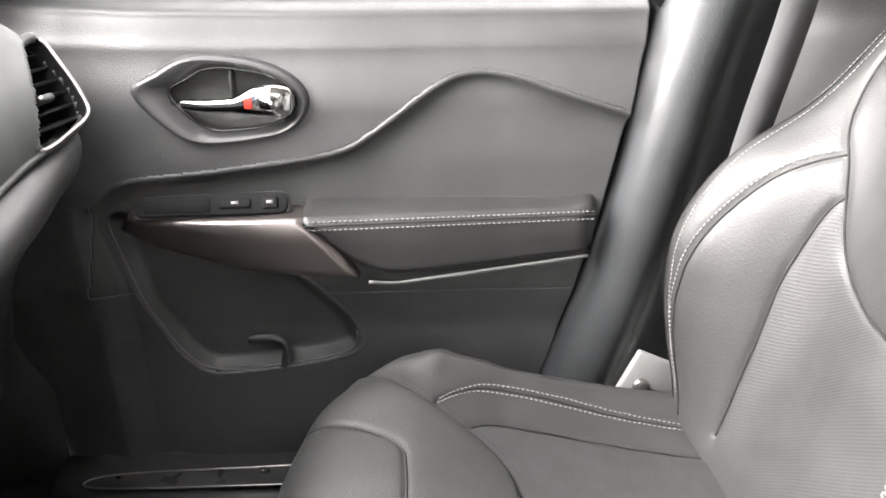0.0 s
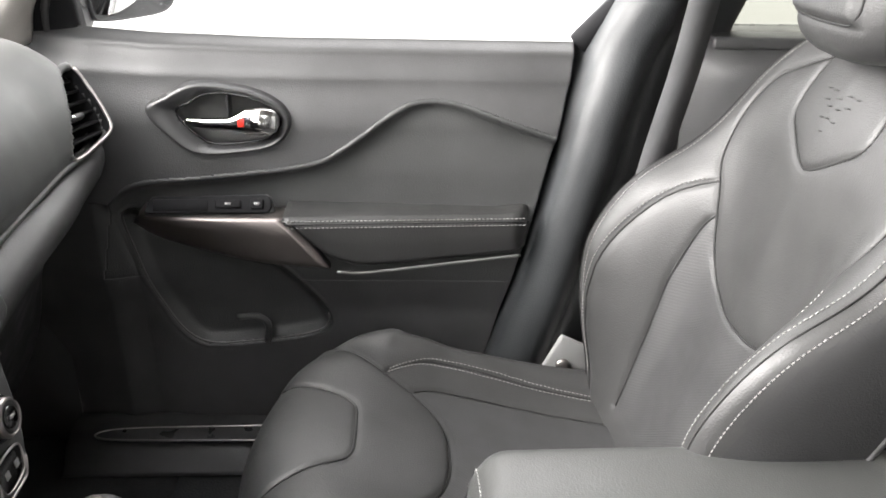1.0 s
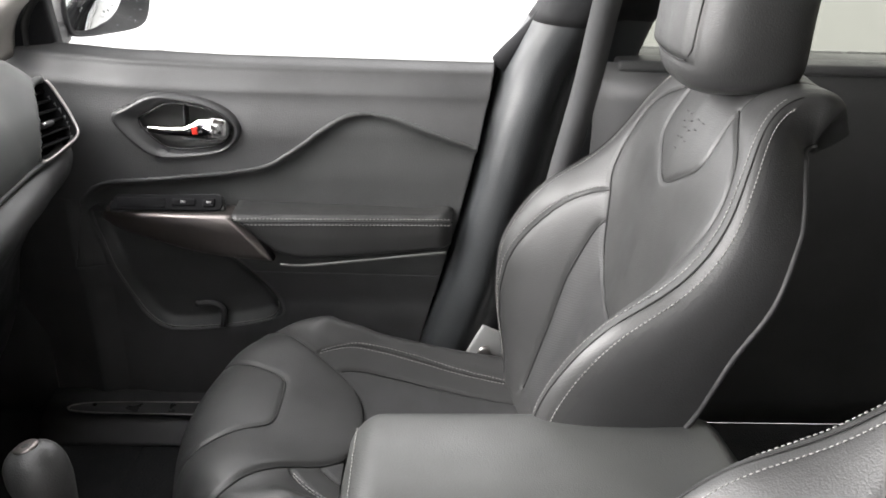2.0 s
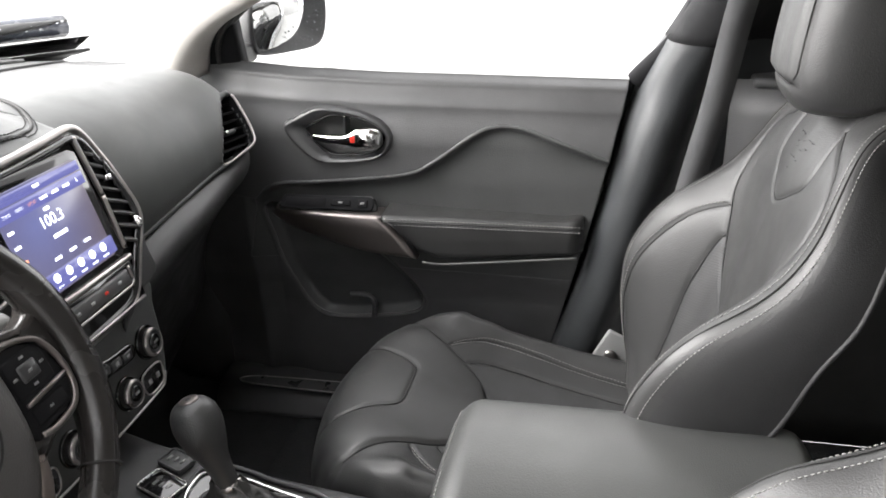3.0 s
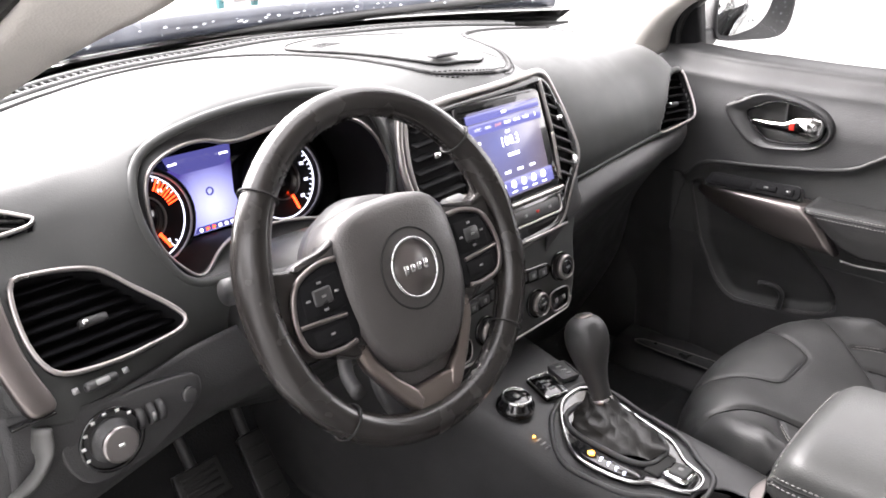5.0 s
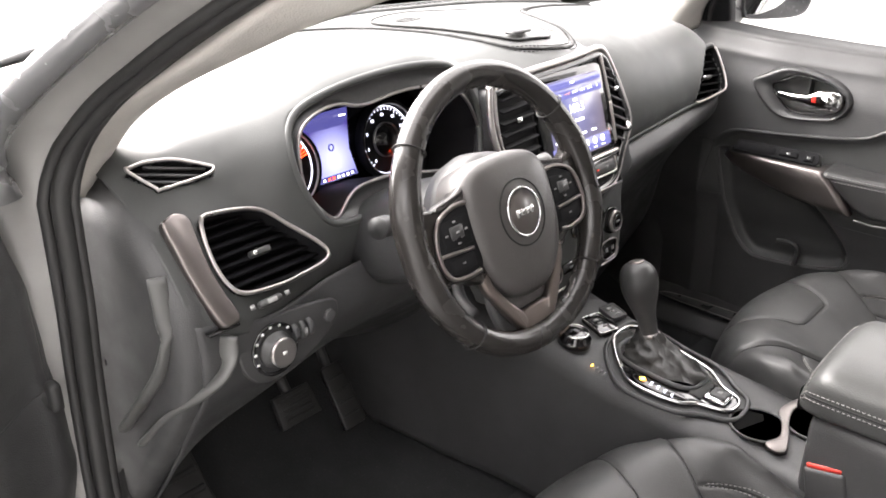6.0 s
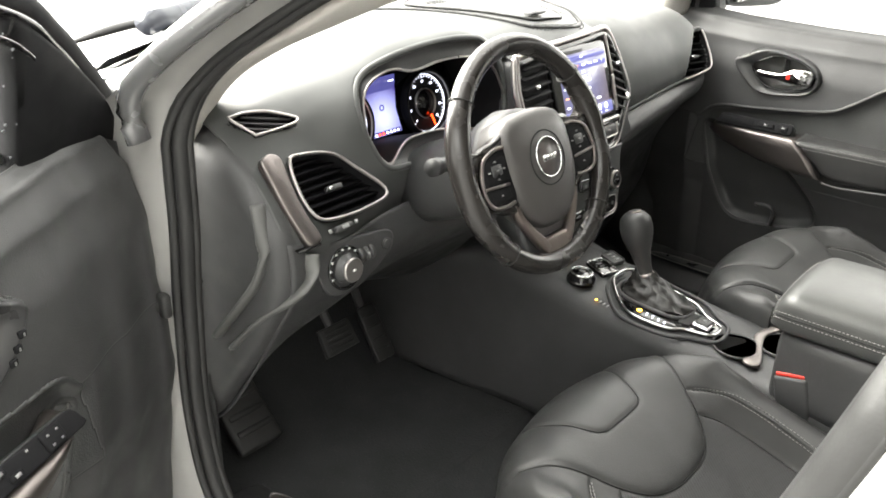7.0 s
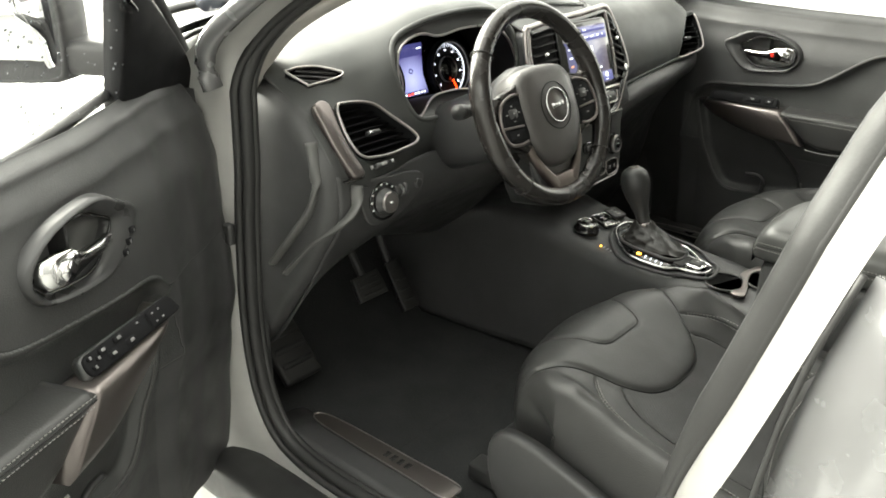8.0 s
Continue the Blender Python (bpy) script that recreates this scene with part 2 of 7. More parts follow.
def tube(path, r, n=8, closed=False, flat=1.0, up=None):
    """A round (or flattened) cord along a path."""
    p = np.array(path, float)
    t = np.gradient(p, axis=0)
    if closed:
        t = np.roll(p, -1, 0) - np.roll(p, 1, 0)
    t /= np.maximum(np.linalg.norm(t, axis=1, keepdims=True), 1e-9)
    if up is None:
        up = np.array([0, 0, 1.0]) if abs(t[:, 2]).mean() < 0.85 else np.array([0, 1.0, 0])
    a = np.cross(t, np.asarray(up, float))
    a /= np.maximum(np.linalg.norm(a, axis=1, keepdims=True), 1e-9)
    b = np.cross(t, a)
    r = np.broadcast_to(np.asarray(r, float), (len(p),))
    ang = np.linspace(0, 2 * np.pi, n, endpoint=False)
    P = p[:, None] + r[:, None, None] * (a[:, None] * np.cos(ang)[None, :, None] + flat * b[:, None] * np.sin(ang)[None, :, None])
    if closed:
        return grid(P, cu=True, cv=True)
    return closed_loft(P)


def join(geos):
    v, f, o = [], [], 0
    for gv, gf in geos:
        v.append(np.asarray(gv))
        f += [tuple(i + o for i in q) for q in gf]
        o += len(gv)
    return np.vstack(v), f


def stitches(path, length=0.0042, gap=0.0024, r=0.0009):
    """A row of separate thread stitches along a path, as one geometry."""
    p = np.array(path, float)
    s = np.concatenate([[0], np.cumsum(np.linalg.norm(np.diff(p, axis=0), axis=1))])
    out, a = [], 0.0
    while a + length < s[-1]:
        w = np.array([a, a + length * 0.5, a + length])
        q = np.stack([np.interp(w, s, p[:, j]) for j in range(3)], 1)
        out.append(tube(q, [r * 0.7, r, r * 0.7], 5))
        a += length + gap
    return join(out)


def rbox(c, size, r=0.004, seg=2, m=None):
    """A box with rounded edges."""
    bm = bmesh.new()
    bmesh.ops.create_cube(bm, size=1)
    bmesh.ops.scale(bm, vec=size, verts=bm.verts)
    if r:
        bmesh.ops.bevel(bm, geom=list(bm.edges), offset=min(r, 0.49 * min(size)), segments=seg, profile=0.5, affect="EDGES")
    if m is not None:
        bmesh.ops.transform(bm, matrix=m, verts=bm.verts)
    bmesh.ops.translate(bm, vec=c, verts=bm.verts)
    return bm


def prism(outline, depth, m, r=0.002, seg=2):
    """A flat outline (x, y) given thickness along its z, edges rounded, then posed by m."""
    bm = bmesh.new()
    f = bm.faces.new([bm.verts.new((x, y, 0)) for x, y in outline])
    if f.normal.z < 0:
        f.normal_flip()
    bm.faces.ensure_lookup_table()
    bm.normal_update()
    if bm.faces[0].normal.z < 0:
        bm.faces[0].normal_flip()
    ex = bmesh.ops.extrude_face_region(bm, geom=list(bm.faces))
    top = [v for v in ex["geom"] if isinstance(v, bmesh.types.BMVert)]
    bmesh.ops.translate(bm, vec=(0, 0, depth), verts=top)
    if r:
        edges = [e for e in bm.edges if all(abs(v.co.z - depth) < 1e-6 for v in e.verts)]
        bmesh.ops.bevel(bm, geom=edges, offset=r, segments=seg, profile=0.5, affect="EDGES")
    bmesh.ops.recalc_face_normals(bm, faces=list(bm.faces))
    bmesh.ops.transform(bm, matrix=m, verts=bm.verts)
    return bm


def lathe(profile, m=None, n=40, closed=False):
    """A turned shape from (radius, height) pairs round z, posed by m."""
    ang = np.linspace(0, 2 * np.pi, n, endpoint=False)
    P = np.array([[(r * math.cos(a), r * math.sin(a), h) for a in ang] for r, h in profile])
    if m is not None:
        mm = np.array(m)
        P = P @ mm[:3, :3].T + mm[:3, 3]
    return grid(P, cv=True, cu=closed) if closed else closed_loft(P)


def frame_axes(o, xd, yd):
    """A pose with origin o, x along xd and y near yd."""
    x = Vector(xd).normalized()
    z = x.cross(Vector(yd)).normalized()
    y = z.cross(x)
    return Matrix(((x.x, y.x, z.x, o[0]), (x.y, y.y, z.y, o[1]), (x.z, y.z, z.z, o[2]), (0, 0, 0, 1)))


def seamed(P, Q, seams, depth=0.004, width=0.005, puff=0.004, reach=0.03, mask=None, out=None):
    """Sinks a surface along its seams and pads it out between them."""
    d = np.full(P.shape[:2], 9.0)
    for s in seams:
        d = np.minimum(d, dist_to(Q, s))
    h = -depth * np.exp(-(d / width) ** 2) + puff * (1 - np.exp(-np.minimum(d, 1) / reach))
    if mask is not None:
        h = h * mask
    return P + normals(P, out) * h[..., None]


def split(P, Q, regions):
    """Cuts a surface grid into pieces by 2D outlines: [(name, outline or None)] -> {name: (vertices, faces)}."""
    nu, nv = P.shape[:2]
    C = 0.25 * (Q[:-1, :-1] + Q[1:, :-1] + Q[:-1, 1:] + Q[1:, 1:])
    owner = np.full(C.shape[:2], -1)
    for k, (_, poly) in enumerate(regions):
        own = np.ones(owner.shape, bool) if poly is None else inside(C, poly)
        owner[(owner < 0) & own] = k
    v = P.reshape(-1, 3)
    out = {}
    for k, (name, _) in enumerate(regions):
        ii, jj = np.nonzero(owner == k)
        a = ii * nv + jj
        f = np.stack([a, a + nv, a + nv + 1, a + 1], 1)
        if len(f) == 0:
            continue
        used, inv = np.unique(f, return_inverse=True)
        out[name] = (v[used], inv.reshape(-1, 4))
    return out


def cut_out(P, m, outline, reach=0.05):
    """A surface grid without the faces that lie within an outline in the plane of m."""
    inv = np.array(m.inverted())
    v, f = grid(P)
    f = np.array(f)
    c = v[f].mean(1)
    q = c @ inv[:3, :3].T + inv[:3, 3]
    gone = inside(q[:, :2], np.asarray(outline)) & (np.abs(q[:, 2]) < reach)
    f = f[~gone]
    used, back = np.unique(f, return_inverse=True)
    return v[used], back.reshape(-1, 4)


def solid(ob, t=0.004, offset=-1.0):
    k = ob.modifiers.new("thickness", "SOLIDIFY")
    k.thickness, k.offset = t, offset
    return ob


def mix(a, b, t):
    return np.asarray(a) * (1 - t) + np.asarray(b) * t


def ramp(v, xs, ys):
    """Smooth interpolation over control values."""
    xs, ys = np.asarray(xs, float), np.asarray(ys, float)
    v = np.asarray(v, float)
    k = np.clip(np.searchsorted(xs, v) - 1, 0, len(xs) - 2)
    t = np.clip((v - xs[k]) / (xs[k + 1] - xs[k]), 0, 1)
    t = t * t * (3 - 2 * t)
    return ys[k] * (1 - t) + ys[k + 1] * t


# ---- doors ----
WAVE = spline([(-0.372, 0.835), (-0.345, 0.862), (-0.30, 0.878), (-0.194, 0.889), (-0.053, 0.909), (0.0, 0.933), (0.075, 0.987), (0.125, 1.009), (0.178, 1.006), (0.253, 0.982), (0.335, 0.955)], 90)
BEZEL = spline([(-0.290, 0.992), (-0.262, 1.012), (-0.216, 1.032), (-0.144, 1.025), (-0.095, 1.003), (-0.078, 0.975), (-0.095, 0.945), (-0.135, 0.931), (-0.218, 0.926), (-0.262, 0.953)], 80, True)
POCKET = spline([(-0.361, 0.815), (-0.359, 0.786), (-0.347, 0.736), (-0.330, 0.668), (-0.298, 0.600), (-0.262, 0.563), (-0.222, 0.557), (-0.143, 0.565), (-0.060, 0.582), (-0.028, 0.604), (-0.042, 0.650), (-0.084, 0.705), (-0.127, 0.740), (-0.170, 0.755), (-0.25, 0.775), (-0.325, 0.822)], 110, True)


def door_rear(z):
    return np.interp(z, [0.36, 0.545, 0.734, 0.816, 0.946, 1.065, 1.1], [0.185, 0.242, 0.286, 0.307, 0.335, 0.357, 0.362])


def door_front(z):
    return np.interp(z, [0.36, 0.50, 0.70, 0.90, 1.04, 1.085, 1.105], [-0.625, -0.645, -0.632, -0.610, -0.592, -0.578, -0.55])


def door_face(x, z):
    """Where the inner face of the closed door lies, in y, over x and z."""
    y = ramp(z, [0.34, 0.50, 0.62, 0.72, 0.80, 0.88, 0.96, 1.04, 1.085, 1.105], [0.752, 0.742, 0.728, 0.705, 0.700, 0.702, 0.706, 0.722, 0.742, 0.765])
    y = y + ramp(x, [-0.66, -0.58, -0.48, -0.38, -0.25, 0.0, 0.4], [0.095, 0.060, 0.038, 0.018, 0.004, 0.0, -0.006])
    q = np.stack([x, z], -1)
    zw = np.interp(x, WAVE[:, 0], WAVE[:, 1])
    d = dist_to(q, WAVE) * np.where(z > zw, 1, -1)
    front = np.clip((x + 0.40) / 0.05, 0, 1)
    roll = 0.016 - 0.027 * np.exp(-np.maximum(-d, 0) / 0.010)
    y = y + front * np.where(z > 0.74, np.where(d < 0, roll * np.tanh(-d / 0.0045), 0.0), 0.016)
    dp = dist_to(q, np.vstack([POCKET, POCKET[:1]])) * np.where(inside(q, POCKET), 1, -1)
    y = y + 0.5 * 0.026 * (1 + np.tanh((dp - 0.006) / 0.010)) - 0.004 * np.exp(-((dp + 0.002) / 0.0030) ** 2)
    db = dist_to(q, np.vstack([BEZEL, BEZEL[:1]])) * np.where(inside(q, BEZEL), 1, -1)
    y = y + 0.5 * 0.055 * (1 + np.tanh((db - 0.010) / 0.004))
    return y


def make_door(label, driver):
    door = thing("door_2" if driver else "door_1", (0, 0, 0), label, "car door", "front doors", "structure")
    zz = np.linspace(0.36, 1.105, 350)
    uu = np.linspace(0, 1, 370)
    X = np.array([[door_front(z) + u * (door_rear(z) - door_front(z)) for z in zz] for u in uu])
    Z = np.broadcast_to(zz, X.shape)
    sag = np.interp(X, [-0.60, -0.48, -0.30, -0.10, 0.36], [1.02, 1.02, 0.93, 0.88, 0.87])
    bow = 0.042 * np.clip((-0.40 - X) / 0.24, 0, 1) ** 1.5 * np.interp(Z, [0.66, 0.86, 1.02], [1.0, 0.5, 0.75]) if driver else 0.0
    P = np.stack([X, door_face(X, Z) - bow, np.where(Z > 1.0, 1.0 + (Z - 1.0) * sag, Z)], -1)
    Q = np.stack([X, Z], -1)
    wave_area = np.vstack([WAVE, [(0.40, 0.955), (0.40, 0.70), (-0.40, 0.70)]])
    upper = np.vstack([WAVE, [(0.40, 0.955), (0.40, 1.2), (-0.6, 1.2), (-0.6, 0.835)]])
    pieces = split(P, Q, [("upper_panel", upper), ("pocket_liner", POCKET), ("insert_panel", wave_area), ("lower_panel", None)])
    for k, m in (("upper_panel", DOORSKIN), ("pocket_liner", VINYL), ("insert_panel", VINYL), ("lower_panel", DOORSKIN)):
        solid(part(k, pieces[k], m, door), 0.003, 1.0)
    bead = on_surface(P, Q, POCKET[:64], 0.0030, (0, -1, 0))
    for _ in range(3):
        bead[1:-1] = 0.25 * bead[:-2] + 0.5 * bead[1:-1] + 0.25 * bead[2:]
    part("pocket_bead", tube(bead, 0.0020, 8), GREYTRIM, door)
    gap_ = np.array([(x, float(door_face(np.array(x), np.array(0.799))) - 0.0005, 0.799) for x in np.linspace(-0.56, -0.367, 20)])
    part("panel_joint", tube(gap_, 0.0014, 6), SEAM, door)
    wj = np.array([(x, float(door_face(np.array(x), np.array(z + 0.003))) - 0.0004, z + 0.0012) for x, z in WAVE[6:-2]])
    for _ in range(12):
        wj[1:-1] = 0.25 * wj[:-2] + 0.5 * wj[1:-1] + 0.25 * wj[2:]
    part("panel_joint", tube(wj, 0.0030, 8), RUBBER, door)
    # outer skin and the edges of the door shell
    sk = np.array([[(x, 0.885 + 0.03 * math.sin((z - 0.3) * 3.2), z) for z in np.linspace(0.36, 1.035, 14)] for x in np.linspace(-0.655, 0.42, 16)])
    solid(part("outer_skin", grid(sk), PAINT, door), 0.004)
    edge = [(0.360, 0.765, 1.090), (0.335, 0.735, 0.95), (0.29, 0.735, 0.74), (0.242, 0.76, 0.545), (0.185, 0.77, 0.36)]
    e0 = line(edge, 20)
    rim = np.stack([e0, e0 + np.array([0.045, 0.12, 0])], 1)
    part("rear_edge", grid(rim), PAINT, door)
    fe = line([(-0.578, 0.80, 1.085), (-0.61, 0.815, 0.90), (-0.645, 0.83, 0.50), (-0.625, 0.83, 0.36)], 14) - np.array([0, 0.038 if driver else 0.0, 0])
    part("front_edge", grid(np.stack([fe, fe + np.array([-0.02, 0.08, 0])], 1)), PLASTIC, door)
    be = line([(-0.625, 0.83, 0.36), (0.185, 0.77, 0.36)], 8)
    part("bottom_edge", grid(np.stack([be, be + np.array([0, 0.12, 0])], 1)), PAINT, door)
    belt = spline([(-0.56, 0.810, 1.118), (-0.47, 0.800, 1.120), (-0.38, 0.790, 1.108), (-0.20, 0.772, 1.088), (0.0, 0.768, 1.081), (0.36, 0.760, 1.080)], 40)
    part("belt_seal", tube(belt[6 if driver else 14:] + np.array([0, 0.014, -0.004]), 0.008, 10), RUBBER, door)
    # padded armrest with its double stitching
    xs = np.linspace(-0.088, 0.296, 40)
    rings = []
    for i, x in enumerate(xs):
        t = i / 39
        lo = float(np.interp(x, [-0.088, -0.05, -0.017, 0.02, 0.08, 0.296], [0.832, 0.795, 0.766, 0.752, 0.752, 0.768]))
        yo = 0.640 + 0.032 * t + 0.02 * max(0, (t - 0.93) / 0.07) ** 2
        top = 0.839 - 0.006 * t + 0.006 * math.exp(-((t - 0.98) / 0.06) ** 2)
        sec = [(0.725, top + 0.004), (yo + 0.03, top + 0.002), (yo + 0.009, top), (yo, top - 0.010), (yo + 0.001, 0.5 * (top + lo)), (yo + 0.006, lo + 0.006), (yo + 0.016, lo), (0.725, lo - 0.004)]
        rings.append([(x, y, z) for y, z in line(sec, 34)])
    R = np.array(rings)
    part("armrest_pad", closed_loft(R), LEATHER, door, "black leather armrest pad with pale stitching")
    for k, off in ((0, 0.0), (1, 0.010)):
        run = np.array([(x, 0.6395 + 0.032 * i / 39 - 0.0008 + (0.001 if k else 0.004), 0.8345 - 0.006 * i / 39 - off) for i, x in enumerate(xs)])
        part("stitching", stitches(run), THREAD, door)
    run = np.array([(x, 0.6395 + 0.032 * i / 39 + 0.0012, 0.8300 - 0.006 * i / 39) for i, x in enumerate(xs)])
    part("seam", tube(run, 0.0013, 6), SEAM, door)
    low = spline([(-0.095, 0.634, 0.7515), (-0.017, 0.634, 0.7540), (0.02, 0.641, 0.7485), (0.06, 0.647, 0.7490), (0.286, 0.674, 0.765)], 40)
    part("lower_trim_line", tube(low[9:], 0.0026, 6), GREYTRIM, door)
    # metal pull in front of the pad
    spear_hi = spline([(-0.316, 0.680, 0.835), (-0.25, 0.651, 0.838), (-0.17, 0.641, 0.840), (-0.090, 0.639, 0.841)], 30)
    spear_lo = spline([(-0.335, 0.704, 0.806), (-0.28, 0.684, 0.786), (-0.20, 0.666, 0.770), (-0.11, 0.647, 0.758), (-0.018, 0.636, 0.755)], 30)
    rings = []
    for i in range(30):
        h, l_ = spear_hi[i], spear_lo[i]
        back_h, back_l = h + np.array([0, 0.050, 0.001]), l_ + np.array([0, 0.030, 0.0])
        rings.append(np.vstack([line([back_h, h + np.array([0, 0.007, 0]), h + np.array([0, 0.0015, -0.0025]), h + np.array([0, 0.0, -0.006])], 10),
                                line([mix(h, l_, 0.3) - np.array([0, 0.003, 0]), mix(h, l_, 0.8), l_ + np.array([0, 0.002, 0.001]), back_l], 10)]))
    part("pull_trim", closed_loft(np.array(rings)), SATIN_DARK, door, "bronze satin metal door pull")
    # switch plate
    pw = frame_axes((-0.202, 0.663, 0.8535), (1, 0.02, 0), (0, 0.55, 0.83))
    part("switch_base", prism(line([(-0.098, -0.014), (-0.092, 0.014), (0.094, 0.019), (0.102, -0.013), (-0.102, -0.015)], 40)[:-1], 0.014, pw @ Matrix.Translation((0, 0, -0.016)), 0.004), VINYL, door)
    sw = part("switch_plate", prism(line([(-0.096, -0.010), (-0.090, 0.011), (-0.084, 0.014), (0.088, 0.016), (0.096, 0.010), (0.096, -0.008), (0.090, -0.013), (-0.090, -0.013), (-0.096, -0.010)], 50)[:-1], 0.005, pw @ Matrix.Translation((0, 0, -0.002)), 0.002), VENTBLACK, door)

    def switch(x, y, w, h):
        b_ = part("window_switch", rbox((0, 0, 0), (w, h, 0.007), 0.0025, 2, pw @ Matrix.Translation((x, y, 0.003))), VENTBLACK, sw)
        part("switch_mark", rbox((0, 0, 0), (min(w * 0.4, 0.009), 0.004, 0.0008), 0, 1, pw @ Matrix.Translation((x, y, 0.0068))), GREY, sw)
    if driver:
        for x, y, w_ in ((0.030, 0.009, 0.018), (0.014, -0.004, 0.018), (0.062, 0.009, 0.014), (0.050, -0.003, 0.016), (0.074, 0.004, 0.008), (0.086, 0.010, 0.008), (0.086, -0.003, 0.008)):
            switch(x, y, w_, 0.009 if w_ > 0.01 else 0.006)
        knob = part("mirror_control", rbox((0, 0, 0), (0.030, 0.024, 0.006), 0.004, 2, pw @ Matrix.Translation((-0.046, 0.001, 0.004))), VENTBLACK, sw)
        for x, y in ((-0.054, 0.007), (-0.040, 0.007), (-0.054, -0.005), (-0.040, -0.005), (-0.012, 0.009)):
            part("control_mark", rbox((0, 0, 0), (0.0035, 0.0025, 0.0008), 0, 1, pw @ Matrix.Translation((x, y, 0.0074 if x < -0.02 else 0.0035))), GREY, knob)
    else:
        switch(0.030, 0.001, 0.040, 0.013)
        switch(0.074, 0.001, 0.020, 0.016)
        part("plate_panel", rbox((0, 0, 0), (0.082, 0.018, 0.004), 0.001, 1, pw @ Matrix.Translation((-0.042, 0.0, 0.002))), VENTBLACK, sw)
    # inner handle: moulded surround, cup, chrome lever, lock slider
    c = BEZEL.mean(0)
    rings = []
    for s, y in ((1.06, 0.716), (1.035, 0.702), (0.99, 0.6935), (0.95, 0.6935), (0.86, 0.698), (0.79, 0.703), (0.75, 0.708), (0.725, 0.718), (0.71, 0.734)):
        rings.append([(c[0] + s * (p[0] - c[0]) + 0.055 * (1 - min(s, 1)), y, c[1] + s * (p[1] - c[1])) for p in BEZEL])
    bz = part("handle_bezel", grid(np.array(rings), cv=True), BEZELBLACK, door)
    part("bezel_bead", tube([(c[0] + 0.745 * (p[0] - c[0]) + 0.014, 0.7075, c[1] + 0.745 * (p[1] - c[1])) for p in BEZEL], 0.0020, 8, True), PIANO, bz)
    cup = [[(c[0] + s * (p[0] - c[0]) + 0.055 * (1 - s), y, c[1] + s * (p[1] - c[1])) for p in BEZEL] for s, y in ((0.72, 0.722), (0.69, 0.738), (0.5, 0.746), (0.2, 0.748), (0.02, 0.748))]
    part("handle_cup", grid(np.array(cup), cv=True), GREYTRIM, door)
    part("cup_wall", rbox((-0.172, 0.728, 0.992), (0.004, 0.03, 0.05), 0.002), PLASTIC, door)
    rings = []
    for x, h, zc, y, d in ((-0.236, 0.003, 0.975, 0.700, 0.003), (-0.230, 0.007, 0.975, 0.698, 0.005), (-0.20, 0.0085, 0.974, 0.692, 0.007), (-0.165, 0.010, 0.975, 0.688, 0.008), (-0.152, 0.015, 0.977, 0.687, 0.009), (-0.140, 0.0200, 0.979, 0.687, 0.010), (-0.115, 0.0215, 0.979, 0.688, 0.010), (-0.097, 0.018, 0.979, 0.691, 0.009), (-0.091, 0.008, 0.979, 0.698, 0.006)):
        rings.append([(x, y + d * math.cos(a) * (1.5 if math.cos(a) > 0 else 1), zc + h * math.copysign(abs(math.sin(a)) ** 0.7, math.sin(a))) for a in np.linspace(0, 2 * np.pi, 20, endpoint=False)])
    lev = part("handle_lever", closed_loft(np.array(rings)), CHROME, door, "chrome door handle lever")
    part("lock_slider", lathe([(0.0, 0.0), (0.011, 0.0), (0.0125, -0.004), (0.0125, -0.008)][::-1], pose(-0.120, 0.681, 0.979, 90, 0, 0) @ Matrix.Diagonal((1, 1, -1, 1)), 24), CHROME, lev)
    if driver:
        for k, (x, z) in enumerate(((-0.272, 0.969), (-0.262, 0.956), (-0.252, 0.944))):
            mb = part("memory_button", rbox((x, 0.6935, z), (0.011, 0.006, 0.009), 0.002, 2), VENTBLACK, bz)
            part("button_mark", rbox((x, 0.690, z), (0.002, 0.001, 0.004), 0.0), GREY, mb)
    else:
        part("lock_mark", rbox((-0.146, 0.6765, 0.980), (0.010, 0.003, 0.014), 0.002), RED, lev)
    root = [(-0.648, 0.812, 1.078), (-0.600, 0.800, 1.142), (-0.555, 0.790, 1.188), (-0.495, 0.776, 1.242), (-0.405, 0.758, 1.298)] if driver else [(-0.585, 0.825, 1.095), (-0.50, 0.805, 1.165), (-0.40, 0.785, 1.238)]
    fr = spline(root + [(-0.15, 0.742, 1.380), (0.10, 0.705, 1.475), (0.34, 0.675, 1.540), (0.47, 0.675, 1.530), (0.515, 0.70, 1.42), (0.46, 0.745, 1.20), (0.375, 0.775, 1.085)], 110)
    part("window_surround", tube(fr, 0.020, 12), VENTBLACK, door, "black window surround of the door")
    if driver:
        part("frame_seal", tube(fr[:70] + np.array([0.010, -0.017, -0.012]), 0.0055, 10), PIANO, door, "glossy rubber lip along the window surround")
        part("frame_seal", tube(fr[4:70] + np.array([0.034, -0.014, -0.034]), ramp(np.linspace(0, 1, 66), [0, 0.1, 1], [0.002, 0.006, 0.006]), 10), PIANO, door)
    # speaker and small cup in the pocket
    part("pocket_cup", tube(spline([(-0.190, 0.742, 0.618), (-0.155, 0.738, 0.622), (-0.138, 0.74, 0.606), (-0.142, 0.744, 0.57)], 16), 0.006, 8), PLASTIC, door)
    return door


pass_door = make_door("closed black car door panel with leather armrest and chrome handle", False)
# wall of glass over the closed door
gl = np.array([[(x, 0.79 - 0.32 * (z - 1.09), z) for z in (1.09, 1.30, 1.52)] for x in np.linspace(-0.42, 0.50, 8)])
g = part("window_pane", grid(gl), GLASS, pass_door)
g.visible_shadow = False
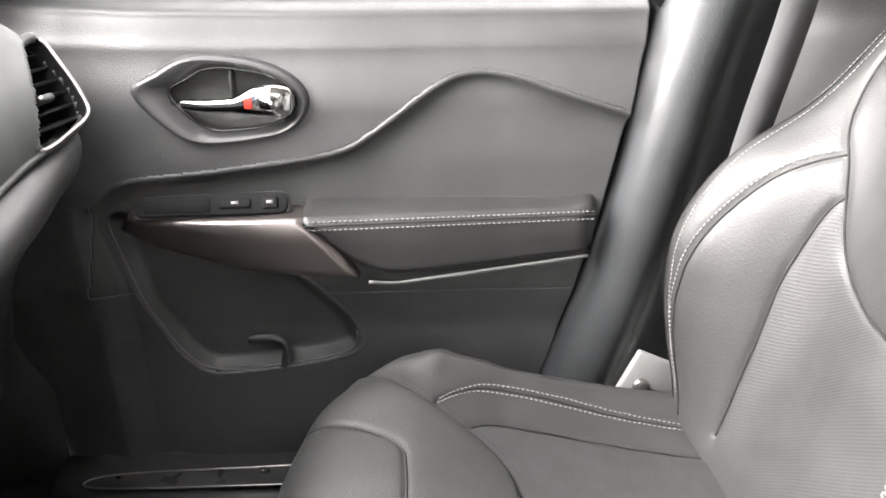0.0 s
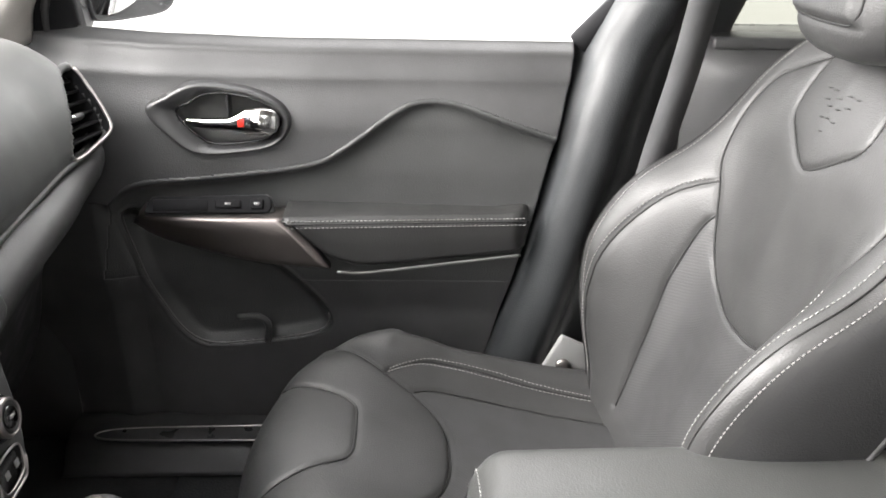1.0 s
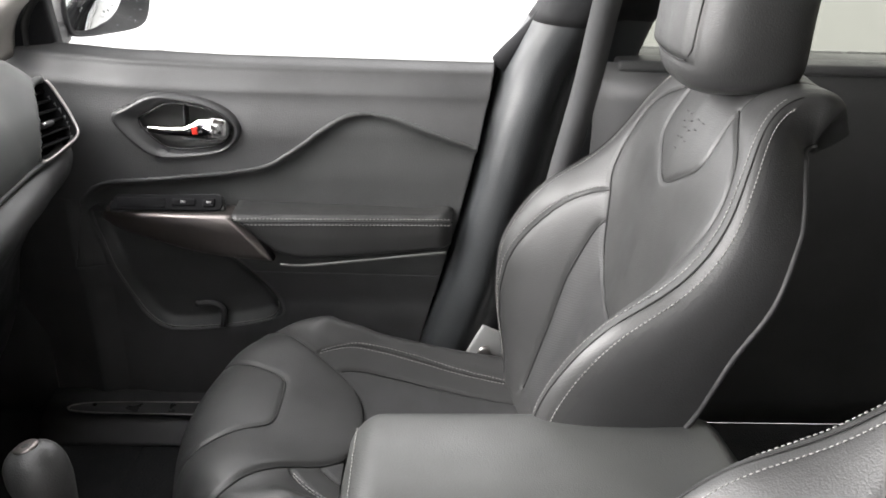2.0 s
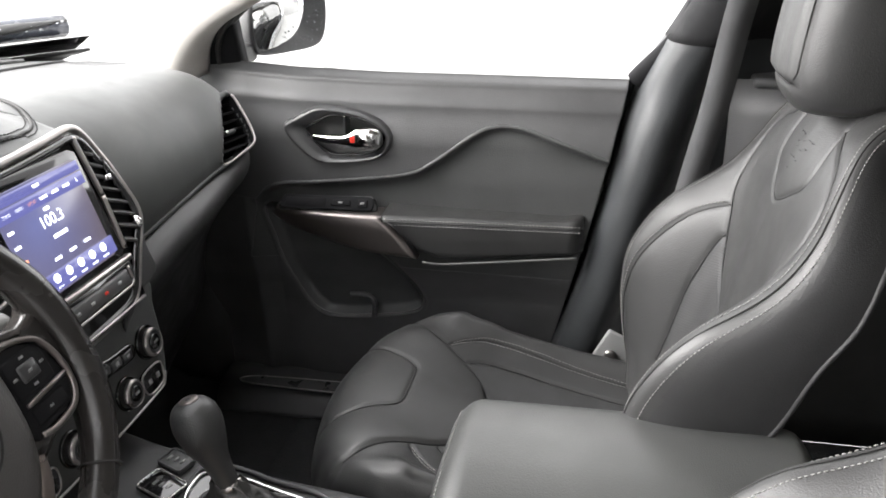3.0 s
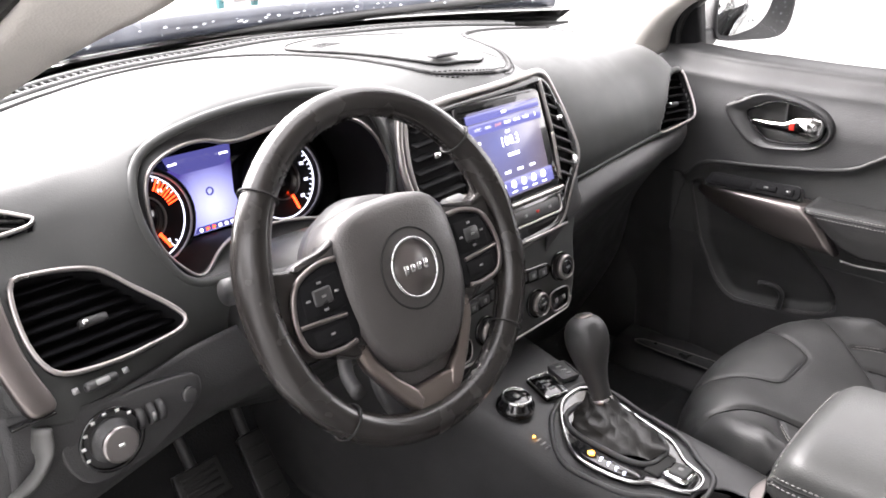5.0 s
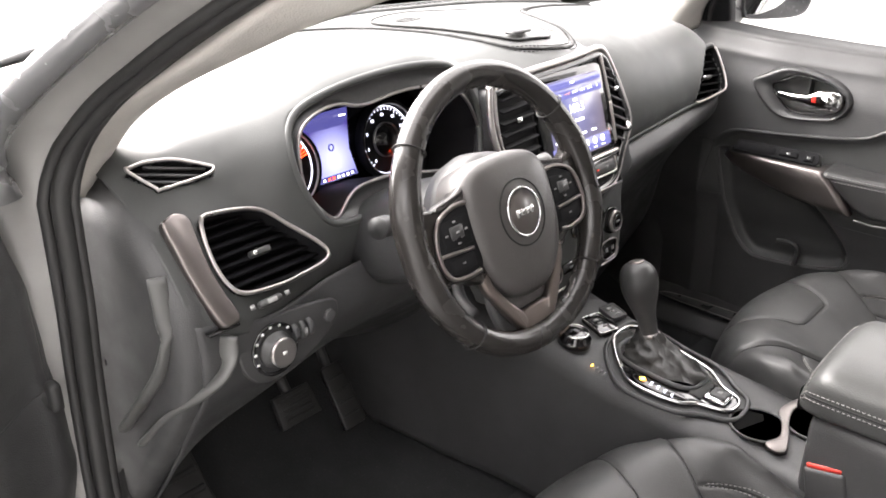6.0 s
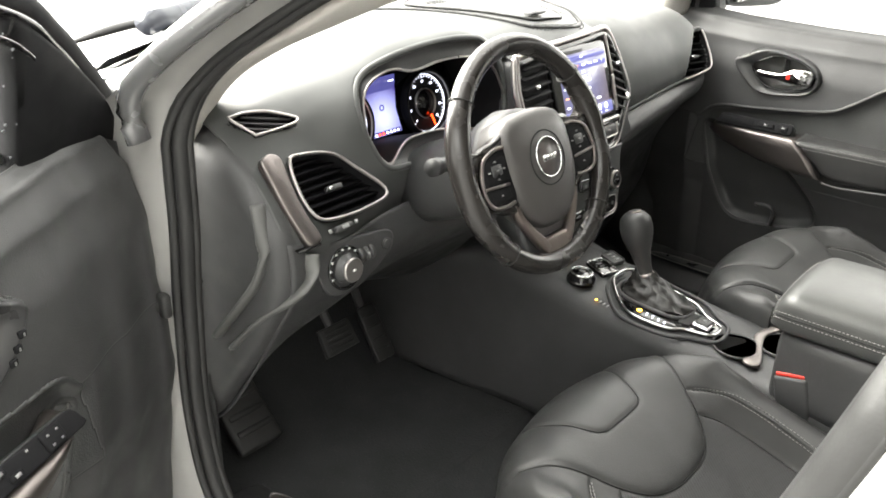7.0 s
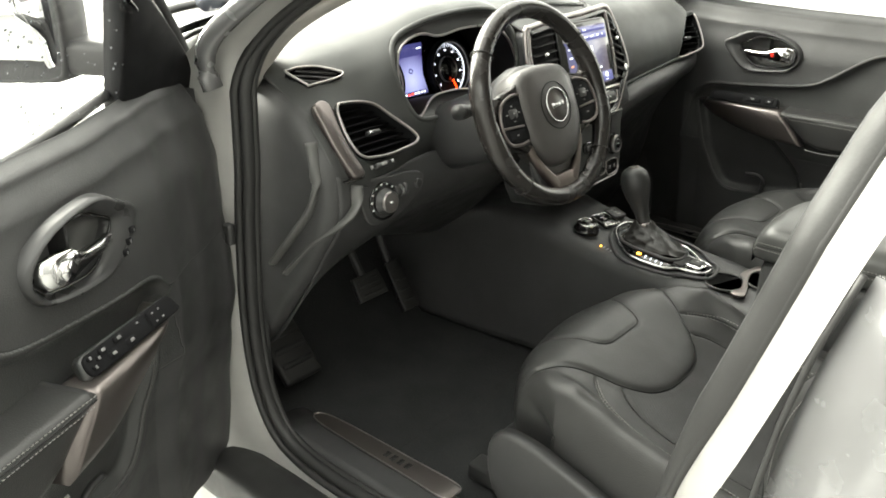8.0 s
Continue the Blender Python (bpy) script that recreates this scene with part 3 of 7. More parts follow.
# the driver's door, swung open about its hinges
SWUNG = Matrix.Translation((-0.630, -0.869, 0.010)) @ pose(0, 0, 0, 0, 0, -63.4) @ Matrix.Translation((0.64, 0.88, 0)) @ Matrix.Diagonal((1, -1, 1, 1))
XF[:] = [SWUNG, True]
drv_door = make_door("black driver's car door standing wide open on its hinges", True)
g = part("window_pane", grid(gl[:, :2]), GLASS, drv_door)
g.visible_shadow = False
WATER = mat("water_bead", (0.20, 0.21, 0.22), 0.05, var=0.05, rvar=0.02)
rng = random.Random(21)
drops = []
for _ in range(90):
    x, z, r_ = rng.uniform(-0.41, -0.12), rng.uniform(1.10, 1.28), rng.uniform(0.0007, 0.0021)
    drops.append(lathe([(r_, 0), (r_ * 0.8, r_ * 0.5), (r_ * 0.2, r_ * 0.7)], frame_axes((x, 0.788 - 0.32 * (z - 1.09), z), (-1, 0, 0), (0, -0.3, 0.95)), 8))
part("raindrops", join(drops), WATER, g)
XF[:] = [None, False]


# ---- seats ----
def sections(rows, s):
    """Half sections of a seat, resampled on s (-1..1). rows: control (y, offset) pairs for each station, shape (n, k, 2)."""
    out = []
    for ctrl in rows:
        h = spline(ctrl, 120)
        t = np.abs(s)
        y = np.interp(t, np.linspace(0, 1, 120), h[:, 0]) * np.sign(s)
        o = np.interp(t, np.linspace(0, 1, 120), h[:, 1])
        out.append(np.stack([y, o], 1))
    return np.array(out)


CUSH_PANEL = spline([(-0.124, -0.118), (-0.106, -0.075), (-0.082, -0.025), (-0.068, 0.006), (-0.052, 0.020), (-0.030, 0.0235), (0.030, 0.0235), (0.052, 0.020), (0.068, 0.006), (0.082, -0.025), (0.106, -0.075), (0.124, -0.118)], 60)
CUSH_ARC = spline([(-0.222, -0.100), (-0.196, -0.050), (-0.172, 0.0), (-0.150, 0.045), (-0.124, 0.092), (-0.088, 0.130), (-0.045, 0.146), (0.0, 0.149), (0.045, 0.146), (0.088, 0.130), (0.124, 0.092), (0.150, 0.045), (0.172, 0.0), (0.196, -0.050), (0.222, -0.100)], 90)
CUSH_SIDE = spline([(0.124, 0.092), (0.142, 0.115), (0.154, 0.15), (0.158, 0.21), (0.154, 0.29), (0.144, 0.42)], 60)
CUSH_BOLSTER = spline([(0.150, 0.045), (0.176, 0.066), (0.198, 0.100), (0.208, 0.150), (0.208, 0.22), (0.202, 0.30), (0.192, 0.42)], 60)
SHIELD = spline([(0.082, 1.126), (0.120, 1.108), (0.165, 1.085), (0.194, 1.050), (0.200, 1.010), (0.185, 0.965), (0.163, 0.930), (0.146, 0.890), (0.128, 0.848), (0.100, 0.818), (0.050, 0.800), (0.0, 0.796)], 70)
EMBOSS = spline([(0.078, 1.175), (0.086, 1.12), (0.090, 1.075), (0.083, 1.052), (0.060, 1.036), (0.022, 1.014), (0.0, 1.008)], 44)
INSERT = spline([(0.146, 0.893), (0.157, 0.862), (0.161, 0.78), (0.156, 0.70), (0.148, 0.58)], 50)
SHOULDER = spline([(0.165, 0.934), (0.187, 0.914), (0.205, 0.880), (0.217, 0.828), (0.224, 0.770), (0.228, 0.70), (0.224, 0.63), (0.212, 0.56)], 70)


def mirrored(c):
    return np.array(c) * np.array([-1, 1])


def both(c):
    """A run and its mirror joined at the middle."""
    c = np.array(c)
    return np.vstack([c, mirrored(c)[::-1]])


def make_seat(label):
    seat = thing("bucket_seat", (0.1, 0, 0.36), label, "car seat", "front seats")
    # cushion
    cl = spline([(-0.094, 0.40), (-0.124, 0.50), (-0.130, 0.570), (-0.100, 0.630), (-0.045, 0.655), (0.02, 0.650), (0.10, 0.624), (0.16, 0.602), (0.23, 0.582), (0.32, 0.564), (0.46, 0.545)], 240)
    s = np.linspace(-1, 1, 220)
    tt = np.linspace(0, 1, len(cl))
    rows = []
    for t, (x, z) in zip(tt, cl):
        b = float(ramp(x, [-0.13, -0.04, 0.04, 0.12, 0.22, 0.46], [0.0, 0.008, 0.024, 0.034, 0.038, 0.036])) * float(np.clip((t - 0.22) / 0.1, 0, 1))
        w = float(ramp(t, [0, 0.25, 0.4, 1], [0.215, 0.238, 0.262, 0.265]))
        rows.append([(0, 0), (0.09, -0.001), (0.155, 0.004), (w * 0.76, 0.4 * b), (w * 0.88, b), (w * 0.97, 0.72 * b - 0.008), (w, -0.045), (w - 0.002, -0.10), (w - 0.012, -0.15)])
    S = sections(rows, s)
    nrm = np.gradient(cl, axis=0)
    nrm = np.stack([-nrm[:, 1], nrm[:, 0]], 1)
    nrm /= np.linalg.norm(nrm, axis=1, keepdims=True)
    up = S[..., 1]
    X = cl[:, 0][:, None] + nrm[:, 0][:, None] * up
    Z = cl[:, 1][:, None] + nrm[:, 1][:, None] * up
    X = X + 0.095 * (np.abs(S[..., 0]) / 0.25) ** 2.2 * ramp(cl[:, 0], [-0.14, -0.10, 0.16], [1.0, 0.9, 0.0])[:, None]
    P = np.stack([X, S[..., 0], Z], -1)
    Q = np.stack([S[..., 0], np.broadcast_to(cl[:, 0][:, None], X.shape)], -1)
    topside = np.clip((tt - 0.24) / 0.08, 0, 1)[:, None] * np.ones_like(X)
    seams = [CUSH_PANEL, CUSH_ARC, CUSH_SIDE, mirrored(CUSH_SIDE), CUSH_BOLSTER, mirrored(CUSH_BOLSTER)]
    lobe = inside(Q, np.vstack([CUSH_ARC, [(0.222, -0.3), (-0.222, -0.3)]]))
    proud = 0.0034 * np.tanh(dist_to(Q, CUSH_ARC) / 0.008) * np.where(lobe, 1, -1) * topside
    P = P + normals(P, (0, 0, 1)) * proud[..., None]
    P = seamed(P, Q, seams, 0.0030, 0.0032, 0.0018, 0.012, topside, (0, 0, 1))
    tag = np.array(Q)
    tag[topside < 0.5] = (9, 9)
    perf = np.vstack([CUSH_ARC[31:-31], CUSH_SIDE, [(0.14, 0.5), (-0.14, 0.5)], mirrored(CUSH_SIDE)[::-1]])
    pc = split(P, tag, [("perforated_insert", perf), ("cushion", None)])
    cu = part("cushion", pc["cushion"], LEATHER, seat)
    part("perforated_insert", pc["perforated_insert"], LEATHER_PERF, cu)
    for r in seams:
        part("seam", tube(on_surface(P[70:], Q[70:], r[2:-2], 0.0004, (0, 0, 1)), 0.0015, 5), SEAM, cu)
    for sgn in (1, -1):
        for d in (0.0045, -0.0045):
            c = np.array(CUSH_BOLSTER[2:-6]) + np.array([d, 0])
            c[:, 0] *= sgn
            part("stitching", stitches(on_surface(P[70:], Q[70:], c, 0.0008, (0, 0, 1))), THREAD, cu)
    # base shield and rails under the cushion
    for sgn in (1, -1):
        so_ = spline([(0.02, 0.395), (-0.045, 0.43), (-0.062, 0.50), (-0.045, 0.552), (0.02, 0.560), (0.12, 0.535), (0.25, 0.495), (0.42, 0.445), (0.42, 0.38), (0.20, 0.375)], 60, True)
        bs = part("base_shield", prism(so_, 0.026, frame_axes((0, sgn * 0.268, 0), (1, 0, 0), (0, 0, 1)) if sgn < 0 else frame_axes((0, 0.242, 0), (1, 0, 0), (0, 0, 1)) @ Matrix.Translation((0, 0, 0)), 0.008, 3), PLASTIC, seat)
        part("seat_switch", rbox((0.095, sgn * 0.272, 0.470), (0.050, 0.014, 0.012), 0.004, 2, None), PIANO, bs)
        part("recline_switch", rbox((0.130, sgn * 0.272, 0.480), (0.012, 0.014, 0.035), 0.004, 2, None), GREY, bs)
    part("front_apron", rbox((-0.06, 0, 0.44), (0.09, 0.42, 0.10), 0.02, 3), PLASTIC, seat)
    for y in (-0.20, 0.20):
        part("rail", rbox((0.12, y, 0.375), (0.56, 0.045, 0.035), 0.006), RUBBER, seat)
    # backrest
    bl = spline([(0.395, 0.54), (0.440, 0.630), (0.492, 0.76), (0.531, 0.90), (0.558, 1.02), (0.588, 1.095), (0.622, 1.142), (0.668, 1.160), (0.71, 1.150), (0.735, 1.11)], 230)
    s = np.linspace(-1, 1, 170)
    nrm = np.gradient(bl, axis=0)
    nrm = np.stack([-nrm[:, 1], nrm[:, 0]], 1)
    nrm /= np.linalg.norm(nrm, axis=1, keepdims=True)
    zmax = bl[:, 1].argmax()
    zz = np.where(np.arange(len(bl)) <= zmax, bl[:, 1], 2 * bl[zmax, 1] - bl[:, 1])
    girth = spline([(0.50, 0.232), (0.60, 0.256), (0.72, 0.274), (0.86, 0.281), (0.96, 0.274), (1.03, 0.258), (1.08, 0.230), (1.12, 0.192), (1.16, 0.150), (1.20, 0.122), (1.26, 0.11)], 120)
    wing = spline([(0.50, -0.01), (0.58, 0.045), (0.64, 0.090), (0.70, 0.124), (0.77, 0.142), (0.84, 0.130), (0.90, 0.098), (0.96, 0.042), (1.00, 0.016), (1.04, 0.004), (1.08, 0.002), (1.12, 0.002), (1.16, 0.0), (1.25, 0.0)], 120)
    rows = []
    for (x, _), z in zip(bl, zz):
        f = float(np.interp(z, wing[:, 0], wing[:, 1]))
        w = float(np.interp(z, girth[:, 0], girth[:, 1]))
        dep = float(ramp(z, [0.54, 0.72, 0.82, 1.05, 1.14, 1.24], [0.10, 0.155, 0.165, 0.075, 0.06, 0.05]))
        rows.append([(0, 0.004), (0.36 * w, 0.0), (0.54 * w, 0.16 * f), (0.71 * w, 0.60 * f), (0.85 * w, 0.92 * f), (0.95 * w, 0.95 * f - 0.003), (w, 0.76 * f - 0.018), (1.005 * w, f - 0.65 * dep), (0.985 * w, f - dep)])
    S = sections(rows, s)
    X = bl[:, 0][:, None] + nrm[:, 0][:, None] * S[..., 1]
    Z = bl[:, 1][:, None] + nrm[:, 1][:, None] * S[..., 1]
    P = np.stack([X, S[..., 0], Z], -1)
    Q = np.stack([S[..., 0], np.broadcast_to(zz[:, None], X.shape)], -1)
    mid = len(s) // 2
    wide = np.abs(S[..., 0]).max(1)[:, None]
    rel = np.maximum.accumulate(np.abs(S[:, mid:, 0]) / wide, axis=1)
    kf = np.arange(len(s) - mid)

    def at_rel(r):
        return np.array([np.interp(r, row, kf) for row in rel])
    crest = at_rel(0.93)
    ks = np.abs(np.arange(len(s)) - mid + 0.5)[None, :]
    soft = np.clip((crest[:, None] - ks) / 8, 0, 1)
    front = (ks < crest[:, None]).astype(float)
    tag = np.array(Q)
    tag[front < 0.5] = (9, 9)
    lower = (np.arange(len(bl)) < 200)[:, None]
    tag[(ks > crest[:, None] + 5) & lower] = (20.0, 0.5)
    seams = [both(SHIELD), both(EMBOSS), INSERT, mirrored(INSERT), SHOULDER, mirrored(SHOULDER)]
    P = seamed(P, tag, seams, 0.0028, 0.0028, 0.0024, 0.012, soft, (-1, 0, 0))
    shield = both(SHIELD)
    emboss = both(np.vstack([[(0.078, 1.3)], EMBOSS]))
    low = SHIELD[int(np.argmin(np.abs(SHIELD[:, 1] - 0.893))):]
    ins = np.vstack([both(low), mirrored(INSERT), INSERT[::-1]])
    side_area = np.array([(15.0, 0.0), (25.0, 0.0), (25.0, 1.0), (15.0, 1.0)])
    pc = split(P, tag, [("side_panel", side_area), ("embossed_patch", emboss), ("shield_panel", shield), ("perforated_insert", ins), ("backrest", None)])
    ba = part("backrest", pc["backrest"], LEATHER, seat)
    sv, sf = pc["side_panel"]
    for sgn in (1, -1):
        mine = (sv[sf].mean(1)[:, 1] * sgn) > 0
        used, back_i = np.unique(sf[mine], return_inverse=True)
        part("side_panel", (sv[used], back_i.reshape(-1, 4)), SEAT_SIDE, ba, "matt black side panel of the backrest")
    part("embossed_patch", pc["embossed_patch"], LEATHER, ba)
    part("shield_panel", pc["shield_panel"], LEATHER, ba)
    part("perforated_insert", pc["perforated_insert"], LEATHER_PERF, ba)
    for r in seams:
        part("seam", tube(on_surface(P, tag, r, 0.0004, (-1, 0, 0)), 0.0015, 5), SEAM, ba)
    for sgn in (1, -1):
        c = np.array(SHOULDER[2:-4]) + np.array([0.005, 0.004])
        c[:, 0] *= sgn
        part("stitching", stitches(on_surface(P, tag, c, 0.0008, (-1, 0, 0))), THREAD, ba)
        # double row down the outer corner of the bolster
        nr = normals(P, (-1, 0, 0))
        for r, sew in ((0.865, True), (0.915, False), (0.965, True)):
            kk = at_rel(r)
            rowp = []
            for i, k in enumerate(kk):
                c_ = mid + k if sgn > 0 else mid - 1 - k
                j = int(math.floor(c_))
                t_ = c_ - j
                rowp.append((P[i, j] + nr[i, j] * 0.0008) * (1 - t_) + (P[i, j + 1] + nr[i, j + 1] * 0.0008) * t_)
            rowp = np.array(rowp)
            for _ in range(30):
                rowp[1:-1] = 0.25 * rowp[:-2] + 0.5 * rowp[1:-1] + 0.25 * rowp[2:]
            if sew:
                part("stitching", stitches(rowp[14:196], 0.0038, 0.0020, 0.0008), THREAD, ba)
            else:
                part("seam", tube(rowp[10:200], 0.0011, 5), SEAM, ba)
        kb = 0 if sgn < 0 else len(s) - 1
        part("edge_piping", tube(P[8:215, kb], 0.0035, 7), SEAT_SIDE, ba)
    # small raised dots of the embossed badge
    geo = []
    for i, (y, z) in enumerate([(0.0, 1.088), (0.016, 1.094), (-0.016, 1.094), (0.009, 1.078), (-0.009, 1.078), (0.024, 1.083), (-0.024, 1.083), (0.0, 1.066), (0.014, 1.065), (-0.014, 1.065), (0.0, 1.052), (0.033, 1.094), (-0.033, 1.094)]):
        q = on_surface(P, tag, np.array([(y, z), (y, z - 0.001), (y, z - 0.002)]), 0.0010, (-1, 0, 0))[0]
        geo.append(tube([q + np.array([0, -0.006, 0.001]), q, q + np.array([0, 0.006, -0.001])], [0.0004, 0.0010, 0.0004], 6))
    part("embossed_badge", join(geo), LEATHER, ba)
    back = np.array([[P[i, 0] * (1 - u) + P[i, -1] * u + np.array([0.035 * math.sin(math.pi * u), 0, 0]) for u in np.linspace(0, 1, 16)] for i in range(0, len(P), 6)])
    part("back_cover", grid(back), SEAT_SIDE, ba)
    # headrest: a deep rounded block with a raised tongue-shaped pad on its face
    cz, cx = 1.252, 0.626
    hv = np.linspace(-1, 1, 70)
    rings = []
    for v in hv:
        k = max((1 - abs(v) ** 6.0) ** 0.4, 0.02)
        zc = cz + 0.118 * v
        wy = (0.112 + 0.006 * v) * k
        dx = (0.076 - 0.006 * v) * (0.25 + 0.75 * k) * min(1.0, k * 3)
        xm = cx + 0.010 * v - 0.010 * (1 - v * v)
        ring = []
        for a in np.linspace(0, 2 * np.pi, 110, endpoint=False):
            ca, sa = math.cos(a), math.sin(a)
            yy = wy * math.copysign(abs(ca) ** 0.60, ca)
            xx = dx * math.copysign(abs(sa) ** 0.70, sa)
            if sa < 0:
                edge_ = min(0.074 - abs(yy), zc - (cz - 0.072))
                xx -= 0.007 * (0.5 + 0.5 * math.tanh(edge_ / 0.004)) * k - 0.004 * math.exp(-(edge_ / 0.005) ** 2) * k
            ring.append((xm + xx, yy, zc))
        rings.append(ring)
    H = np.array(rings)
    hr = part("headrest", closed_loft(H), LEATHER, seat)
    tongue = np.vstack([line([(0.074, 1.345), (0.074, 1.195)], 20), spline([(0.074, 1.195), (0.068, 1.183), (0.056, 1.180), (0.0, 1.179), (-0.056, 1.180), (-0.068, 1.183), (-0.074, 1.195)], 40), line([(-0.074, 1.195), (-0.074, 1.345)], 20)])
    face_ = H[:, 55:]
    part("seam", tube(on_surface(face_, face_[..., 1:], tongue, 0.0, (-1, 0, 0)), 0.0014, 5), SEAM, hr)
    for y in (-0.06, 0.06):
        part("post", tube(line([(0.66, y, 1.14), (0.655, y, 1.20)], 4), 0.007, 12), CHROME, seat)
    return rooted(seat)


pass_seat = make_seat("black leather passenger car seat with pale stitching")
drv_seat = copy_thing(pass_seat, Matrix.Translation(pass_seat.location + Vector((0.03, -0.380, -0.004))))
for c in drv_seat.children:
    if c.name.split(".")[0] in ("backrest", "headrest", "post"):
        c.matrix_basis = Matrix.Translation((0.40, 0, 0.56)) @ pose(0, 0, 0, 0, 8, 0) @ Matrix.Translation((-0.40, 0, -0.56))
tagged(drv_seat, "black leather driver's car seat with pale stitching, set lower")
pass_seat.location += Vector((0.012, 0.352, 0.008))


# ---- dashboard ----
dash = thing("dashboard", (-0.5, 0, 0.9), "black soft-touch dashboard with stitched top and satin trim", "dashboard")


def dash_rows(stations, n=90, m=60):
    """A skin over y: stations of (y, profile of (x, z) control points), curved smoothly from one to the next."""
    prof = np.array([spline(p, n) for _, p in stations])
    ys = np.array([y for y, _ in stations])
    yy = np.linspace(ys[0], ys[-1], m)
    out = []
    slope = np.gradient(prof, ys, axis=0)
    for y in yy:
        k = min(max(np.searchsorted(ys, y) - 1, 0), len(ys) - 2)
        h = ys[k + 1] - ys[k]
        t = (y - ys[k]) / h
        p = prof[k] * (1 + 2 * t) * (1 - t) ** 2 + prof[k + 1] * t * t * (3 - 2 * t) + slope[k] * h * t * (1 - t) ** 2 - slope[k + 1] * h * t * t * (1 - t)
        out.append(np.stack([p[:, 0], np.full(n, y), p[:, 1]], 1))
    return np.array(out)


# passenger side: crown, soft face, edge over the knee space
PASS = [
    (0.150, [(-0.955, 1.140), (-0.75, 1.157), (-0.55, 1.158), (-0.45, 1.150), (-0.395, 1.115), (-0.365, 1.05), (-0.350, 0.98), (-0.352, 0.925)]),
    (0.300, [(-0.935, 1.138), (-0.74, 1.153), (-0.55, 1.152), (-0.45, 1.140), (-0.385, 1.100), (-0.350, 1.04), (-0.338, 0.98), (-0.345, 0.945)]),
    (0.470, [(-0.885, 1.132), (-0.72, 1.142), (-0.55, 1.138), (-0.46, 1.125), (-0.395, 1.090), (-0.358, 1.04), (-0.340, 0.99), (-0.340, 0.963)]),
    (0.640, [(-0.815, 1.116), (-0.69, 1.122), (-0.56, 1.120), (-0.46, 1.108), (-0.402, 1.082), (-0.366, 1.045), (-0.342, 1.01), (-0.336, 0.982)]),
    (0.720, [(-0.77, 1.098), (-0.67, 1.098), (-0.58, 1.100), (-0.51, 1.090), (-0.465, 1.070), (-0.430, 1.04), (-0.405, 1.01), (-0.400, 0.990)]),
]
P = dash_rows(PASS, 170, 150)
pm = frame_axes((-0.349, 0.575, 1.006), (0.276, 0.961, 0), (-0.581, 0.167, 0.796))
PV = [(0.064, 0.072), (0.064, 0.030), (0.058, -0.005), (0.045, -0.028), (0.000, -0.040), (-0.055, -0.047), (-0.045, -0.020), (-0.015, 0.025), (0.015, 0.060), (0.040, 0.074)]
solid(part("passenger_pad", cut_out(P, pm, spline(PV, 60, True)), DASH, dash), 0.004, 1.0)
# lower dash under the pad
LOWP = [
    (0.115, [(-0.335, 0.935), (-0.312, 0.905), (-0.310, 0.86), (-0.330, 0.80), (-0.40, 0.70), (-0.46, 0.55), (-0.62, 0.40)]),
    (0.20, [(-0.352, 0.928), (-0.322, 0.905), (-0.322, 0.870), (-0.350, 0.83), (-0.42, 0.74), (-0.48, 0.58), (-0.62, 0.40)]),
    (0.30, [(-0.348, 0.944), (-0.318, 0.925), (-0.318, 0.895), (-0.350, 0.858), (-0.42, 0.76), (-0.48, 0.60), (-0.62, 0.40)]),
    (0.50, [(-0.345, 0.962), (-0.322, 0.945), (-0.326, 0.915), (-0.358, 0.878), (-0.42, 0.78), (-0.49, 0.62), (-0.62, 0.40)]),
    (0.66, [(-0.372, 0.978), (-0.354, 0.960), (-0.360, 0.928), (-0.395, 0.89), (-0.46, 0.78), (-0.50, 0.62), (-0.62, 0.40)]),
    (0.73, [(-0.43, 0.985), (-0.420, 0.965), (-0.425, 0.93), (-0.45, 0.89), (-0.50, 0.78), (-0.53, 0.62), (-0.64, 0.40)]),
]
solid(part("lower_dash", grid(dash_rows(LOWP, 60, 50)), PLASTIC, dash), 0.004, 1.0)
edge = np.array([dash_rows(PASS, 40, 60)[i, -1] for i in range(4, 57)])
part("pad_edge", tube(edge, 0.004, 8), DASH, dash)

